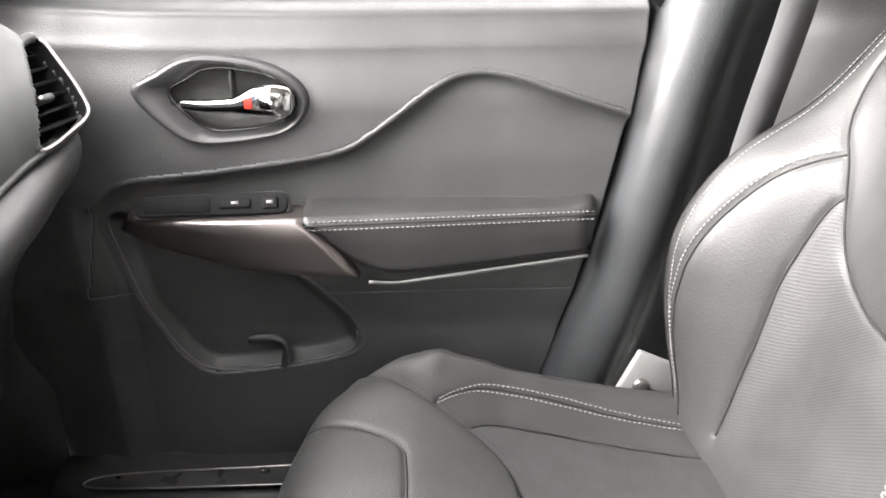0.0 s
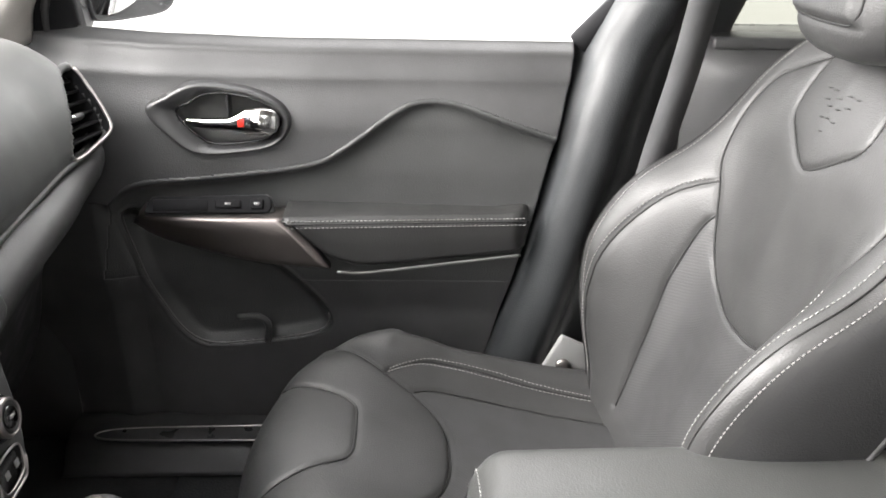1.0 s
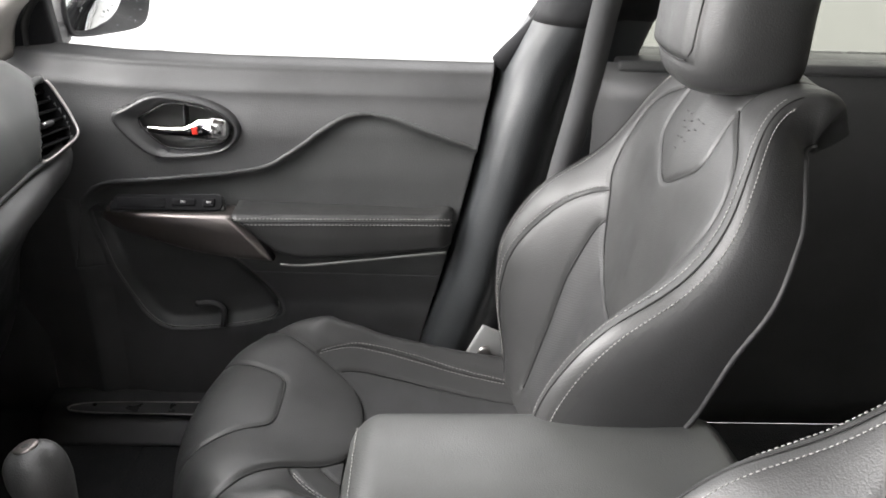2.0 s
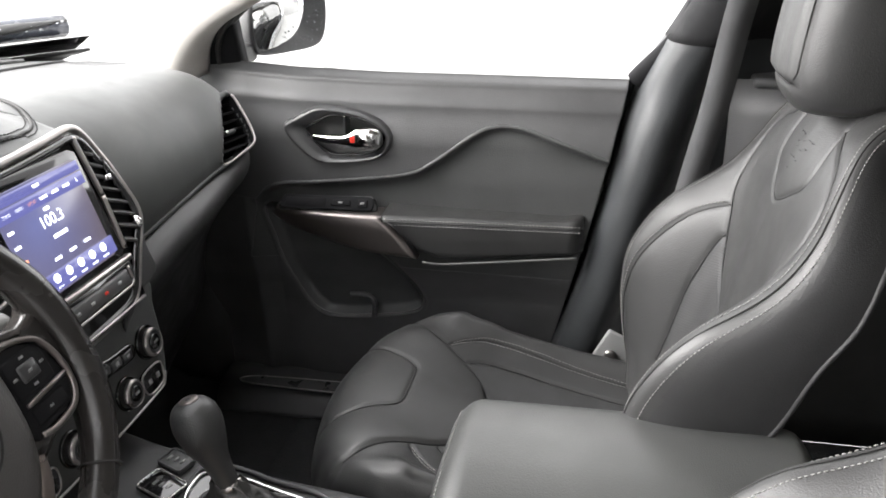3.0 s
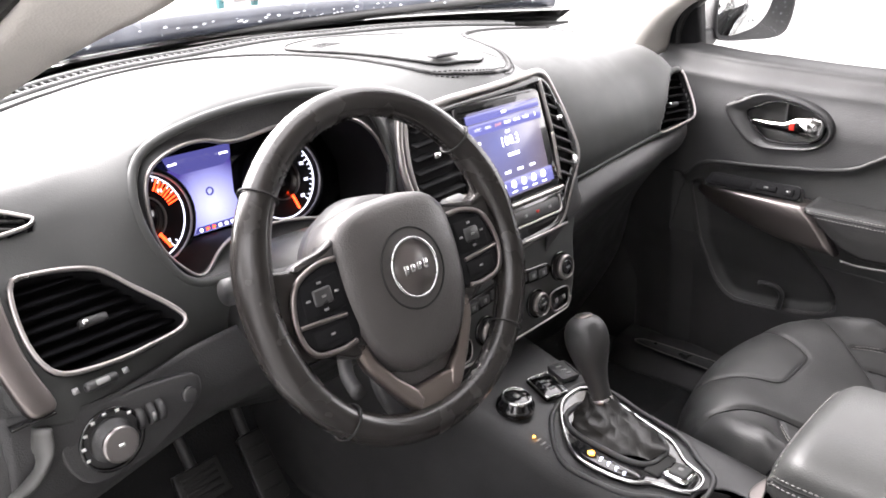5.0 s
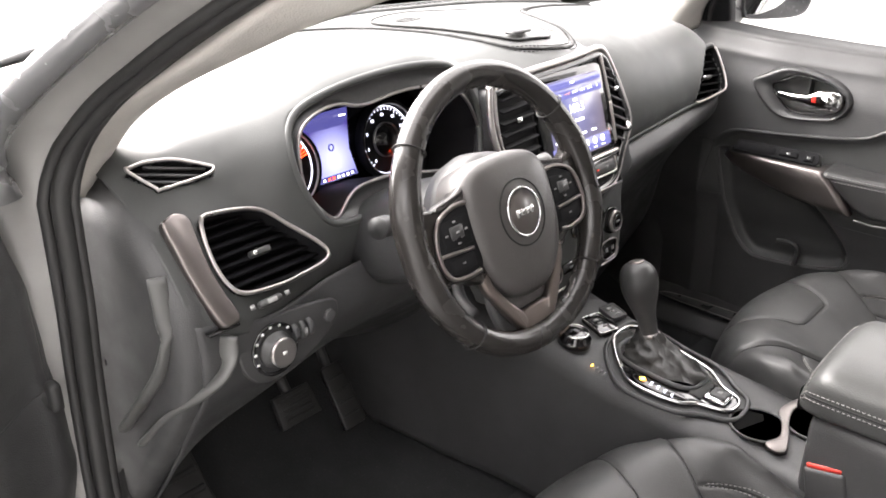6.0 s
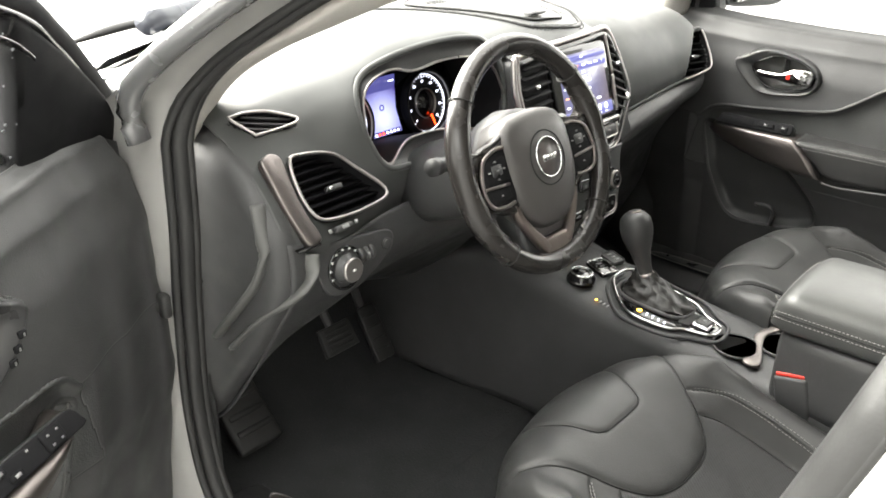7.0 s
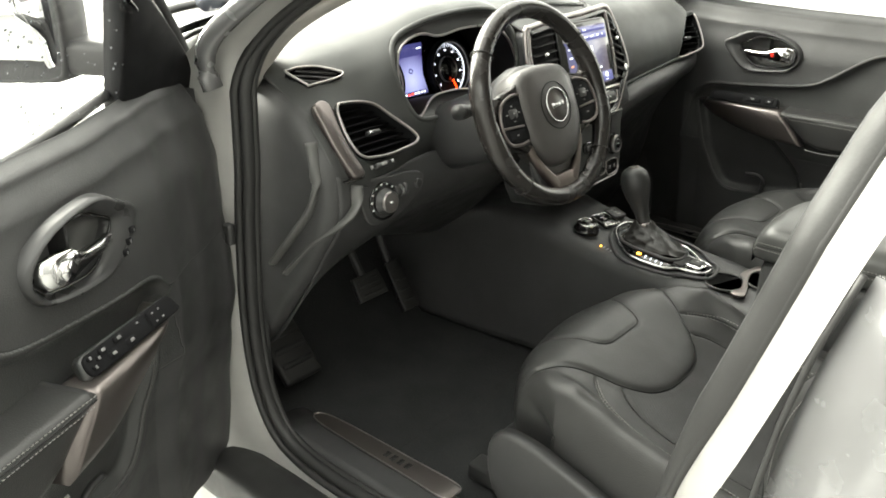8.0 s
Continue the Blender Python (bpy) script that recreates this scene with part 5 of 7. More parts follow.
part("display_band", prism([(dx - 0.047, 0.060), (dx + 0.048, 0.060), (dx + 0.046, 0.045), (dx + 0.034, 0.036), (dx - 0.028, 0.036), (dx - 0.042, 0.046)], 0.001, cm @ Matrix.Translation((0, 0, 0.0065)), 0), GLOW_D, disp)
for x in (-0.036, 0.036):
    part("display_word", rbox((0, 0, 0), (0.012, 0.0022, 0.0006), 0, 1, cm @ Matrix.Translation((dx + x, 0.050, 0.0085))), GLOW_W, disp)
part("display_icon", lathe([(0.0055, 0), (0.0055, 0.001), (0.0035, 0.001), (0.0035, 0)], cm @ Matrix.Translation((dx + 0.006, 0.008, 0.0065)), 20, True), GLOW_D, disp)
part("display_foot", prism([(dx - 0.022, -0.032), (dx + 0.042, -0.032), (dx + 0.046, -0.039), (dx - 0.027, -0.039)], 0.001, cm @ Matrix.Translation((0, 0, 0.0065)), 0), GLOW_D, disp)
for k in range(7):
    part("display_mark", rbox((0, 0, 0), (0.004, 0.0035, 0.0006), 0, 1, cm @ Matrix.Translation((dx - 0.018 + 0.009 * k, -0.036, 0.0082))), GLOW_R if k in (1, 2) else GLOW_W, disp)
rooted(dash)


# ---- centre stack ----
stack = thing("centre_stack", (-0.3, 0, 0.8), "centre stack with touchscreen, slim vents and climate knobs", "centre stack")
# plane of the screen, leaning back
sm = frame_axes((-0.308, 0.007, 1.050), (0.0, 1, 0.0), (-0.31, 0, 1))
body_o = spline([(-0.175, 0.075), (-0.12, 0.082), (0.0, 0.090), (0.12, 0.086), (0.150, 0.080), (0.172, 0.020), (0.178, -0.020), (0.168, -0.090), (0.140, -0.135), (-0.13, -0.135), (-0.170, -0.085), (-0.190, 0.0)], 90, True)
part("stack_body", prism(body_o, 0.10, sm @ Matrix.Translation((0, 0, -0.112)), 0.006), PLASTIC, stack)
# satin loop round the screen and side vents
loop = line([(-0.196, 0.082), (-0.10, 0.090), (0.0, 0.0925), (0.068, 0.096), (0.108, 0.0995), (0.117, 0.0985), (0.126, 0.092), (0.140, 0.060), (0.154, 0.027), (0.168, -0.022), (0.171, -0.034), (0.169, -0.046), (0.160, -0.058), (0.130, -0.089), (0.104, -0.121), (0.096, -0.130), (0.084, -0.137), (0.060, -0.141), (-0.06, -0.145)], 120)
for _ in range(6):
    loop[1:-1] = 0.25 * loop[:-2] + 0.5 * loop[1:-1] + 0.25 * loop[2:]
lp3 = np.array([(np.array(sm) @ np.array([x, y, -0.006, 1]))[:3] for x, y in loop])
part("satin_loop", tube(lp3, 0.0060, 10, flat=1.0), SATIN, stack, "satin silver trim loop")
loop2 = np.array([(np.array(sm) @ np.array([x * 0.955 - 0.002, y - 0.012 if y > 0.05 else y * 0.97, -0.004, 1]))[:3] for x, y in loop])
part("gloss_loop", tube(loop2, 0.006, 8), PIANO, stack)
part("left_trim", tube(np.array([(np.array(sm) @ np.array([x, y, -0.006, 1]))[:3] for x, y in spline([(-0.196, 0.082), (-0.206, 0.05), (-0.210, 0.015), (-0.204, -0.024), (-0.188, -0.046)], 30)]), 0.0055, 10), SATIN, stack)
part("left_trim", tube(np.array([(np.array(sm) @ np.array([x, y, -0.004, 1]))[:3] for x, y in spline([(-0.186, 0.080), (-0.195, 0.05), (-0.199, 0.015), (-0.195, -0.020), (-0.182, -0.038), (-0.14, -0.046), (-0.108, -0.043)], 40)]), 0.0030, 8), SATIN, stack)
part("screen_bezel", prism(line([(-0.097, -0.078), (0.095, -0.078), (0.100, -0.072), (0.093, 0.072), (0.088, 0.076), (-0.097, 0.080), (-0.102, 0.076), (-0.102, -0.074), (-0.097, -0.078)], 60)[:-1], 0.010, sm @ Matrix.Translation((0, 0, -0.008)), 0.003), PIANO, stack)
SCR = lit_panel("screen_blue", (-0.310, -0.02, 1.065), 0.110, (0.10, 0.11, 0.24), (0.085, 0.072, 0.095), 0.85)
SCR_TEXT = glow("screen_text", (0.80, 0.85, 1.0), 1.4)
SCR_BAR = glow("screen_bar", (0.10, 0.105, 0.28), 0.8)
SCR_TAN = glow("screen_orange", (0.9, 0.35, 0.18), 0.9)
scr = part("touchscreen", rbox((0, 0, 0), (0.158, 0.132, 0.003), 0.001, 1, sm @ Matrix.Translation((0.0, -0.002, 0.0015))), SCR, stack, "lit blue-violet touchscreen showing a radio station")


def on_screen(name, x, y, w, h, m_, r=0.0):
    part(name, rbox((0, 0, 0), (w, h, 0.0006), 0, 1, sm @ Matrix.Translation((0.92 * x, -0.002 + y, 0.0036))), m_, scr)


def letters(name, text, size, m, material, parent):
    """Words in the built-in font, as a thin mesh."""
    cu = bpy.data.curves.new(name, "FONT")
    cu.body, cu.size, cu.extrude, cu.align_x, cu.align_y, cu.resolution_u = text, size, 0.0002, "CENTER", "CENTER", 3
    tmp = new("tmp", cu)
    me = bpy.data.meshes.new_from_object(tmp.evaluated_get(bpy.context.evaluated_depsgraph_get()))
    bpy.data.objects.remove(tmp)
    me.name = name
    me.transform(m)
    me.materials.append(material)
    ob = new(name, me)
    ob.parent = parent
    return ob


on_screen("status_bar", 0, 0.057, 0.168, 0.012, SCR_BAR)
on_screen("source_bar", 0, 0.041, 0.168, 0.016, SCR_BAR)
for k in range(6):
    on_screen("source_word", -0.068 + k * 0.024, 0.041, 0.014, 0.004, SCR_TAN if k == 2 else SCR_TEXT)
on_screen("clock_word", 0.0, 0.057, 0.012, 0.004, SCR_TEXT)
on_screen("menu_arrow", 0.076, 0.041, 0.003, 0.005, SCR_TEXT)
letters("station_figures", "100.3", 0.020, sm @ Matrix.Translation((0.0, 0.012, 0.0042)), SCR_TEXT, scr)
on_screen("station_word", 0.004, -0.006, 0.026, 0.0045, SCR_TEXT)
on_screen("band_word", 0.0, 0.028, 0.010, 0.004, SCR_TEXT)
for k in range(4):
    on_screen("side_word", -0.074, 0.022 - k * 0.018, 0.010, 0.0035, SCR_TAN if k == 2 else SCR_TEXT)
for k in range(3):
    on_screen("menu_word", -0.02 + k * 0.032, -0.030, 0.013, 0.0035, SCR_TEXT)
on_screen("icon_bar", 0, -0.052, 0.168, 0.022, SCR_BAR)
for k in range(6):
    im = sm @ Matrix.Translation((0.92 * (-0.065 + k * 0.026), -0.002 - 0.049, 0.0042))
    part("screen_icon", lathe([(0.0058, 0), (0.0058, 0.0005), (0.001, 0.0005)], im, 16), SCR_TAN if k == 0 else SCR_TEXT, scr)
    on_screen("icon_word", -0.065 + k * 0.026, -0.060, 0.012, 0.0025, SCR_TEXT)


# slim vents on both sides of the screen
def slim_vent(sgn):
    v = thing("side_vent")
    v.parent = stack
    o = [(0.106, 0.086), (0.116, 0.088), (0.148, 0.018), (0.161, -0.030), (0.157, -0.048), (0.128, -0.078), (0.108, -0.066), (0.112, 0.0)] if sgn > 0 else [(-0.106, 0.072), (-0.180, 0.074), (-0.192, 0.030), (-0.195, 0.0), (-0.190, -0.026), (-0.174, -0.040), (-0.14, -0.044), (-0.106, -0.042)]
    part("duct", prism(line(o + o[:1], 40)[:-1], 0.004, sm @ Matrix.Translation((0, 0, -0.012)), 0.001), VENTBLACK, v)
    for k in range(8 if sgn > 0 else 6):
        y = 0.062 - k * 0.018
        x0 = 0.114 if sgn > 0 else 0.108
        x1 = float(np.interp(y, [-0.07, -0.035, 0.02, 0.08], [0.134, 0.159, 0.146, 0.119])) if sgn > 0 else float(np.interp(y, [-0.04, -0.02, 0.02, 0.07], [0.176, 0.190, 0.190, 0.178]))
        part("slat", rbox((0, 0, 0), (x1 - x0, 0.004, 0.016), 0.001, 1, sm @ Matrix.Translation((sgn * (x0 + x1) / 2, y, -0.006)) @ pose(0, 0, 0, 30, 0, -24 if sgn > 0 else 3)), VENTBLACK if sgn < 0 else PLASTIC, v)
    part("slider", rbox((0, 0, 0), (0.012, 0.008, 0.010), 0.002, 2, sm @ Matrix.Translation((sgn * (0.132 if sgn > 0 else 0.150), 0.022, -0.001))), CHROME, v)
    part("thumbwheel", lathe([(0.010, -0.003), (0.011, 0.0), (0.010, 0.003)], sm @ Matrix.Translation((sgn * 0.150, -0.050, -0.003)) @ pose(0, 0, 0, 0, 90, 0), 20), CHROME, v)


slim_vent(1)
slim_vent(-1)
for x0, y0, x1, y1, r_ in ((0.103, 0.088, 0.109, 0.004, 0.0036), (0.109, 0.004, 0.105, -0.070, 0.0036)):
    part("inner_trim", tube(np.array([(np.array(sm) @ np.array([x, y, -0.001, 1]))[:3] for x, y in line([(x0, y0), (x1, y1)], 12)]), r_, 10), SATIN, stack)
part("screen_sill", rbox((0, 0, 0), (0.214, 0.009, 0.012), 0.003, 2, sm @ Matrix.Translation((0.0, -0.0825, -0.002))), SATIN, stack)
# button row and slot under the screen
row = part("button_bar", rbox((0, 0, 0), (0.180, 0.022, 0.012), 0.004, 2, sm @ Matrix.Translation((-0.003, -0.103, -0.003))), PLASTIC, stack)
part("bar_surround", rbox((0, 0, 0), (0.216, 0.056, 0.012), 0.005, 2, sm @ Matrix.Translation((-0.001, -0.112, -0.007))), PIANO, stack)
part("bar_outline", tube(np.array([(np.array(sm) @ np.array([x, y, 0.002, 1]))[:3] for x, y in line([(0.090, -0.091), (0.090, -0.112), (0.084, -0.116), (-0.098, -0.116)], 40)]), 0.0018, 6), SATIN, row)
for k in range(5):
    part("row_mark", rbox((0, 0, 0), (0.007, 0.004, 0.0008), 0, 1, sm @ Matrix.Translation((-0.06 + k * 0.03, -0.103, 0.0034))), RED if k == 3 else GREY, row)
part("chrome_line", rbox((0, 0, 0), (0.200, 0.0035, 0.005), 0.001, 1, sm @ Matrix.Translation((-0.001, -0.139, 0.001))), SATIN, stack)
# climate panel below
hm = frame_axes((-0.305, 0.008, 0.820), (0, 1, 0), (-0.16, 0, 1))
fascia_o = spline([(-0.178, 0.082), (0.0, 0.088), (0.184, 0.082), (0.188, 0.030), (0.184, -0.020), (0.172, -0.060), (0.150, -0.084), (0.0, -0.090), (-0.140, -0.084), (-0.164, -0.060), (-0.178, -0.020), (-0.182, 0.030)], 80, True)
fa = part("climate_fascia", prism(fascia_o, 0.09, hm @ Matrix.Translation((0, 0, -0.092)), 0.006), DASH, stack)


def on_fascia(pts, n=50, h=0.001):
    return np.array([(np.array(hm) @ np.array([x, y, h, 1]))[:3] for x, y in spline(pts, n, True)])


for x, y, r_ in ((0.140, -0.002, 0.021), (0.066, -0.043, 0.020), (-0.134, -0.002, 0.021), (-0.062, -0.043, 0.020)):
    km_ = hm @ Matrix.Translation((x, y, 0))
    part("knob_well", lathe([(r_ * 1.22, -0.004), (r_ * 1.22, 0.0015), (r_ * 1.16, 0.003), (r_ * 1.08, 0.0005), (0.001, 0.0005)], km_, 36), PIANO, fa)
    kn = part("climate_knob", lathe([(r_, 0), (r_ * 0.97, 0.012), (r_ * 0.80, 0.0145), (r_ * 0.60, 0.0135), (0.001, 0.0135)], km_, 36), PLASTIC, fa)
    part("knob_ring", lathe([(r_ * 0.99, 0.008), (r_ * 1.01, 0.0115), (r_ * 0.86, 0.0160), (r_ * 0.80, 0.0145)], km_, 36, True), SATIN, kn)
    part("knob_face", lathe([(r_ * 0.58, 0.0130), (r_ * 0.58, 0.0150), (r_ * 0.50, 0.0160), (0.001, 0.0160)], km_, 30), PIANO, kn)
    part("knob_mark", rbox((0, 0, 0), (r_ * 0.5, 0.0035, 0.0008), 0, 1, km_ @ Matrix.Translation((0, 0.001, 0.0165))), GREY, kn)
for sx in (1, -1):
    bank = [(sx * x, y) for x, y in ((0.016, 0.024), (0.060, 0.020), (0.104, 0.015), (0.106, -0.004), (0.080, -0.006), (0.040, -0.002), (0.016, 0.001))]
    bk_ = part("button_bank", prism(spline(bank, 44, True), 0.006, hm @ Matrix.Translation((0, 0, -0.003)), 0.002), PIANO, fa)
    for k in range(3):
        part("bank_button", rbox((0, 0, 0), (0.022, 0.014, 0.005), 0.002, 2, hm @ Matrix.Translation((sx * (0.034 + k * 0.027), 0.010 - k * 0.003, 0.002))), PLASTIC, bk_)
        part("button_mark", rbox((0, 0, 0), (0.007, 0.006, 0.0006), 0, 1, hm @ Matrix.Translation((sx * (0.034 + k * 0.027), 0.010 - k * 0.003, 0.0047))), GREY, bk_)
    pod = [(sx * x, y) for x, y in ((0.104, -0.040), (0.150, -0.040), (0.152, -0.062), (0.142, -0.071), (0.106, -0.070))]
    pd_ = part("button_pod", prism(spline(pod, 40, True), 0.006, hm @ Matrix.Translation((0, 0, -0.003)), 0.002), PIANO, fa)
    part("pod_outline", tube(on_fascia(pod, 44, 0.0025), 0.0014, 6, True), SATIN, pd_)
    for k in range(2):
        part("button_mark", rbox((0, 0, 0), (0.008, 0.008, 0.0006), 0, 1, hm @ Matrix.Translation((sx * (0.117 + k * 0.021), -0.055, 0.0034))), GREY, pd_)
mid = part("centre_button", rbox((0, 0, 0), (0.050, 0.020, 0.007), 0.003, 2, hm @ Matrix.Translation((0.002, -0.048, 0.0))), PIANO, fa)
part("button_mark", rbox((0, 0, 0), (0.016, 0.004, 0.0006), 0, 1, hm @ Matrix.Translation((0.002, -0.048, 0.0038))), GREY, mid)
low_line = np.array([(np.array(hm) @ np.array([x, y, 0.002, 1]))[:3] for x, y in spline([(0.158, -0.060), (0.150, -0.074), (0.130, -0.0785), (0.0, -0.081), (-0.125, -0.0785), (-0.145, -0.072), (-0.152, -0.058)], 50)])
part("chrome_line", tube(low_line, 0.0018, 6), SATIN, fa)
rooted(stack)

# ---- console ----
CHROME_SOFT = mat("soft_chrome", (0.62, 0.62, 0.61), 0.22, metal=1.0, var=0.05)
console = thing("centre_console", (0, 0, 0.36), "black centre console with cup holders and shifter surround", "centre console")
CON = []
for x, zt, w, yb in ((-0.92, 0.56, 0.17, 0.20), (-0.62, 0.645, 0.145, 0.165), (-0.46, 0.69, 0.13, 0.15), (-0.36, 0.695, 0.122, 0.135), (-0.28, 0.680, 0.116, 0.13), (-0.15, 0.656, 0.112, 0.13), (0.0, 0.641, 0.108, 0.13), (0.06, 0.637, 0.106, 0.13), (0.12, 0.630, 0.105, 0.13), (0.24, 0.630, 0.110, 0.13), (0.62, 0.630, 0.112, 0.13)):
    CON.append([(x, y, z) for y, z in line([(-yb, 0.36), (-w - 0.004, zt - 0.06), (-w, zt - 0.022), (-w + 0.016, zt - 0.002), (0, zt), (w - 0.016, zt - 0.002), (w, zt - 0.022), (w + 0.004, zt - 0.06), (yb, 0.36)], 50)])
C = np.array(CON)
Cs = np.array([spline(C[:, j], 60) for j in range(C.shape[1])]).transpose(1, 0, 2)
part("console_shell", closed_loft(Cs), PLASTIC, console)


def con_z(x):
    return float(np.interp(x, [-0.36, -0.28, -0.15, 0.0, 0.06, 0.12, 0.24], [0.695, 0.680, 0.656, 0.641, 0.637, 0.630, 0.630]))


# shifter surround in chrome outline, over a gloss well
so = [(-0.188, 0.062), (-0.196, 0.032), (-0.189, -0.003), (-0.155, -0.047), (-0.108, -0.084), (-0.060, -0.085), (-0.021, -0.073), (-0.003, -0.055), (0.038, -0.040), (0.048, -0.022), (0.042, 0.006), (0.008, 0.020), (-0.012, 0.036), (-0.036, 0.050), (-0.09, 0.060), (-0.149, 0.070)]
sc = spline(so, 110, True)
ring3 = np.array([(x, y, con_z(x) + 0.005) for x, y in sc])
part("chrome_surround", tube(ring3, 0.0030, 10, True), CHROME_SOFT, console, "bright satin chrome outline round the shifter")
cen = ring3.mean(0)
rings = [ring3 + np.array([0, 0, -0.006]), ring3 + np.array([0, 0, -0.001]), ring3 * 0.95 + cen * 0.05 + np.array([0, 0, -0.001]), ring3 * 0.90 + cen * 0.1 + np.array([0, 0, -0.002]), ring3 * 0.5 + cen * 0.5 + np.array([0, 0, -0.002]), ring3 * 0.02 + cen * 0.98]
part("surround_plate", grid(np.array(rings), cv=True), PIANO, console)
rim2 = np.array([(x * 1.0 + (0.012 if x > -0.07 else -0.012) + 0.004, y * 1.12 + (0.014 if y > 0 else -0.012), con_z(x) + 0.0015) for x, y in sc])
for _ in range(8):
    rim2 = 0.25 * np.roll(rim2, 1, 0) + 0.5 * rim2 + 0.25 * np.roll(rim2, -1, 0)
part("outer_bead", tube(rim2, 0.0040, 8, True), PLASTIC, console)
led = part("gear_display", prism(spline([(-0.118, -0.054), (-0.070, -0.056), (-0.026, -0.052), (-0.022, -0.064), (-0.060, -0.076), (-0.104, -0.076)], 40, True), 0.003, pose(0, 0, con_z(-0.07) + 0.0035, 0, 6.5, 0) @ Matrix.Translation((0, 0, -0.008)), 0.001), PIANO, console)
AMBER = glow("gear_amber", (1.0, 0.42, 0.04), 6.0)
part("gear_light", lathe([(0.005, 0), (0.005, 0.001), (0.001, 0.0015)], pose(-0.094, -0.066, con_z(-0.094) + 0.0075), 14), AMBER, led)
for k in range(4):
    gx_ = -0.078 + 0.013 * k
    part("gear_letter", rbox((gx_, -0.064 - 0.001 * k, con_z(gx_) + 0.0075), (0.0040, 0.0044, 0.001), 0), GLOW_F, led)
    part("gear_mark", rbox((gx_ + 0.002, -0.071 - 0.0004 * k, con_z(gx_) + 0.0075), (0.0034, 0.0012, 0.001), 0), GLOW_F, led)
part("switch_well", rbox((-0.014, -0.012, con_z(-0.01) + 0.0045), (0.024, 0.052, 0.004), 0.002), SEAM, console)
pk = part("brake_switch", rbox((0.016, -0.014, con_z(0.016) + 0.007), (0.038, 0.036, 0.008), 0.004, 2), CHROME, console)
part("switch_face", rbox((0.018, -0.013, con_z(0.016) + 0.0125), (0.028, 0.026, 0.006), 0.004, 2), PLASTIC, pk)
part("switch_mark", rbox((0.018, -0.013, con_z(0.016) + 0.0157), (0.007, 0.007, 0.0006), 0), GREY, pk)
# sockets and terrain dial ahead of the shifter
for x, y, w, d_, edge_ in ((-0.230, 0.015, 0.056, 0.044, CHROME_SOFT), (-0.236, 0.068, 0.042, 0.036, PLASTIC)):
    pm_ = pose(x, y, con_z(x) + 0.003, 0, 8, -16)
    b_ = part("socket_panel", rbox((0, 0, 0), (w, d_, 0.010), 0.004, 2, pm_), PIANO if edge_ == CHROME_SOFT else PLASTIC, console)
    out_ = np.array([(np.array(pm_) @ np.array([a_, c_, 0.005, 1]))[:3] for a_, c_ in line([(-w * .42, -d_ * .47), (w * .42, -d_ * .47), (w * .47, -d_ * .40), (w * .47, d_ * .40), (w * .42, d_ * .47), (-w * .42, d_ * .47), (-w * .47, d_ * .40), (-w * .47, -d_ * .40), (-w * .42, -d_ * .47)], 60)])
    part("socket_outline", tube(out_, 0.0017, 6), edge_, b_)
    for k in range(3):
        part("socket_mark", rbox((0, 0, 0), (0.004, 0.010, 0.001), 0, 1, pm_ @ Matrix.Translation((-0.010 + 0.010 * k, 0.002 * (k - 1), 0.0056))), GREY, b_)
tdm = pose(-0.232, -0.064, con_z(-0.235) + 0.001, 0, 6, 0)
td = part("terrain_dial", lathe([(0.030, 0.0), (0.029, 0.010), (0.025, 0.012), (0.023, 0.021), (0.020, 0.023), (0.001, 0.023)], tdm, 40), PIANO, console)
part("dial_ring", lathe([(0.0235, 0.0195), (0.0238, 0.0215), (0.0205, 0.0240), (0.0198, 0.022)], tdm, 40, True), CHROME_SOFT, td)
part("dial_pointer", rbox((0, 0, 0), (0.010, 0.008, 0.001), 0, 1, tdm @ Matrix.Translation((0, 0, 0.0236))), GREY, td)
for k in range(4):
    part("dial_mark", rbox((-0.176 + 0.009 * k, -0.091 - 0.001 * k, con_z(-0.17) + 0.0012 - 0.0013 * k), (0.0028, 0.010 if k else 0.004, 0.001), 0), AMBER if k == 0 else GREY, console)
# cup holders: bright spider over shallow black discs that stand for the wells' shade
for x, y in ((0.092, -0.030), (0.155, 0.035)):
    part("cup_well_shade", lathe([(0.042, 0.0), (0.0405, 0.0), (0.039, -0.0015), (0.030, -0.0018), (0.001, -0.002)], pose(x, y, con_z(x) + 0.004), 36), SEAM, console)
    part("cup_rim", lathe([(0.041, 0.002), (0.044, 0.005), (0.046, 0.002), (0.044, 0.0)], pose(x, y, con_z(x) + 0.002), 40, True), PLASTIC, console)
sp = spline([(0.130, -0.078), (0.150, -0.070), (0.140, -0.03), (0.128, 0.0), (0.118, 0.045), (0.130, 0.085), (0.112, 0.085), (0.100, 0.03), (0.118, -0.005), (0.128, -0.04), (0.118, -0.066)], 60, True)
part("cup_divider", prism(sp, 0.006, pose(0, 0, con_z(0.12) + 0.004), 0.002), SATIN_DARK, console)

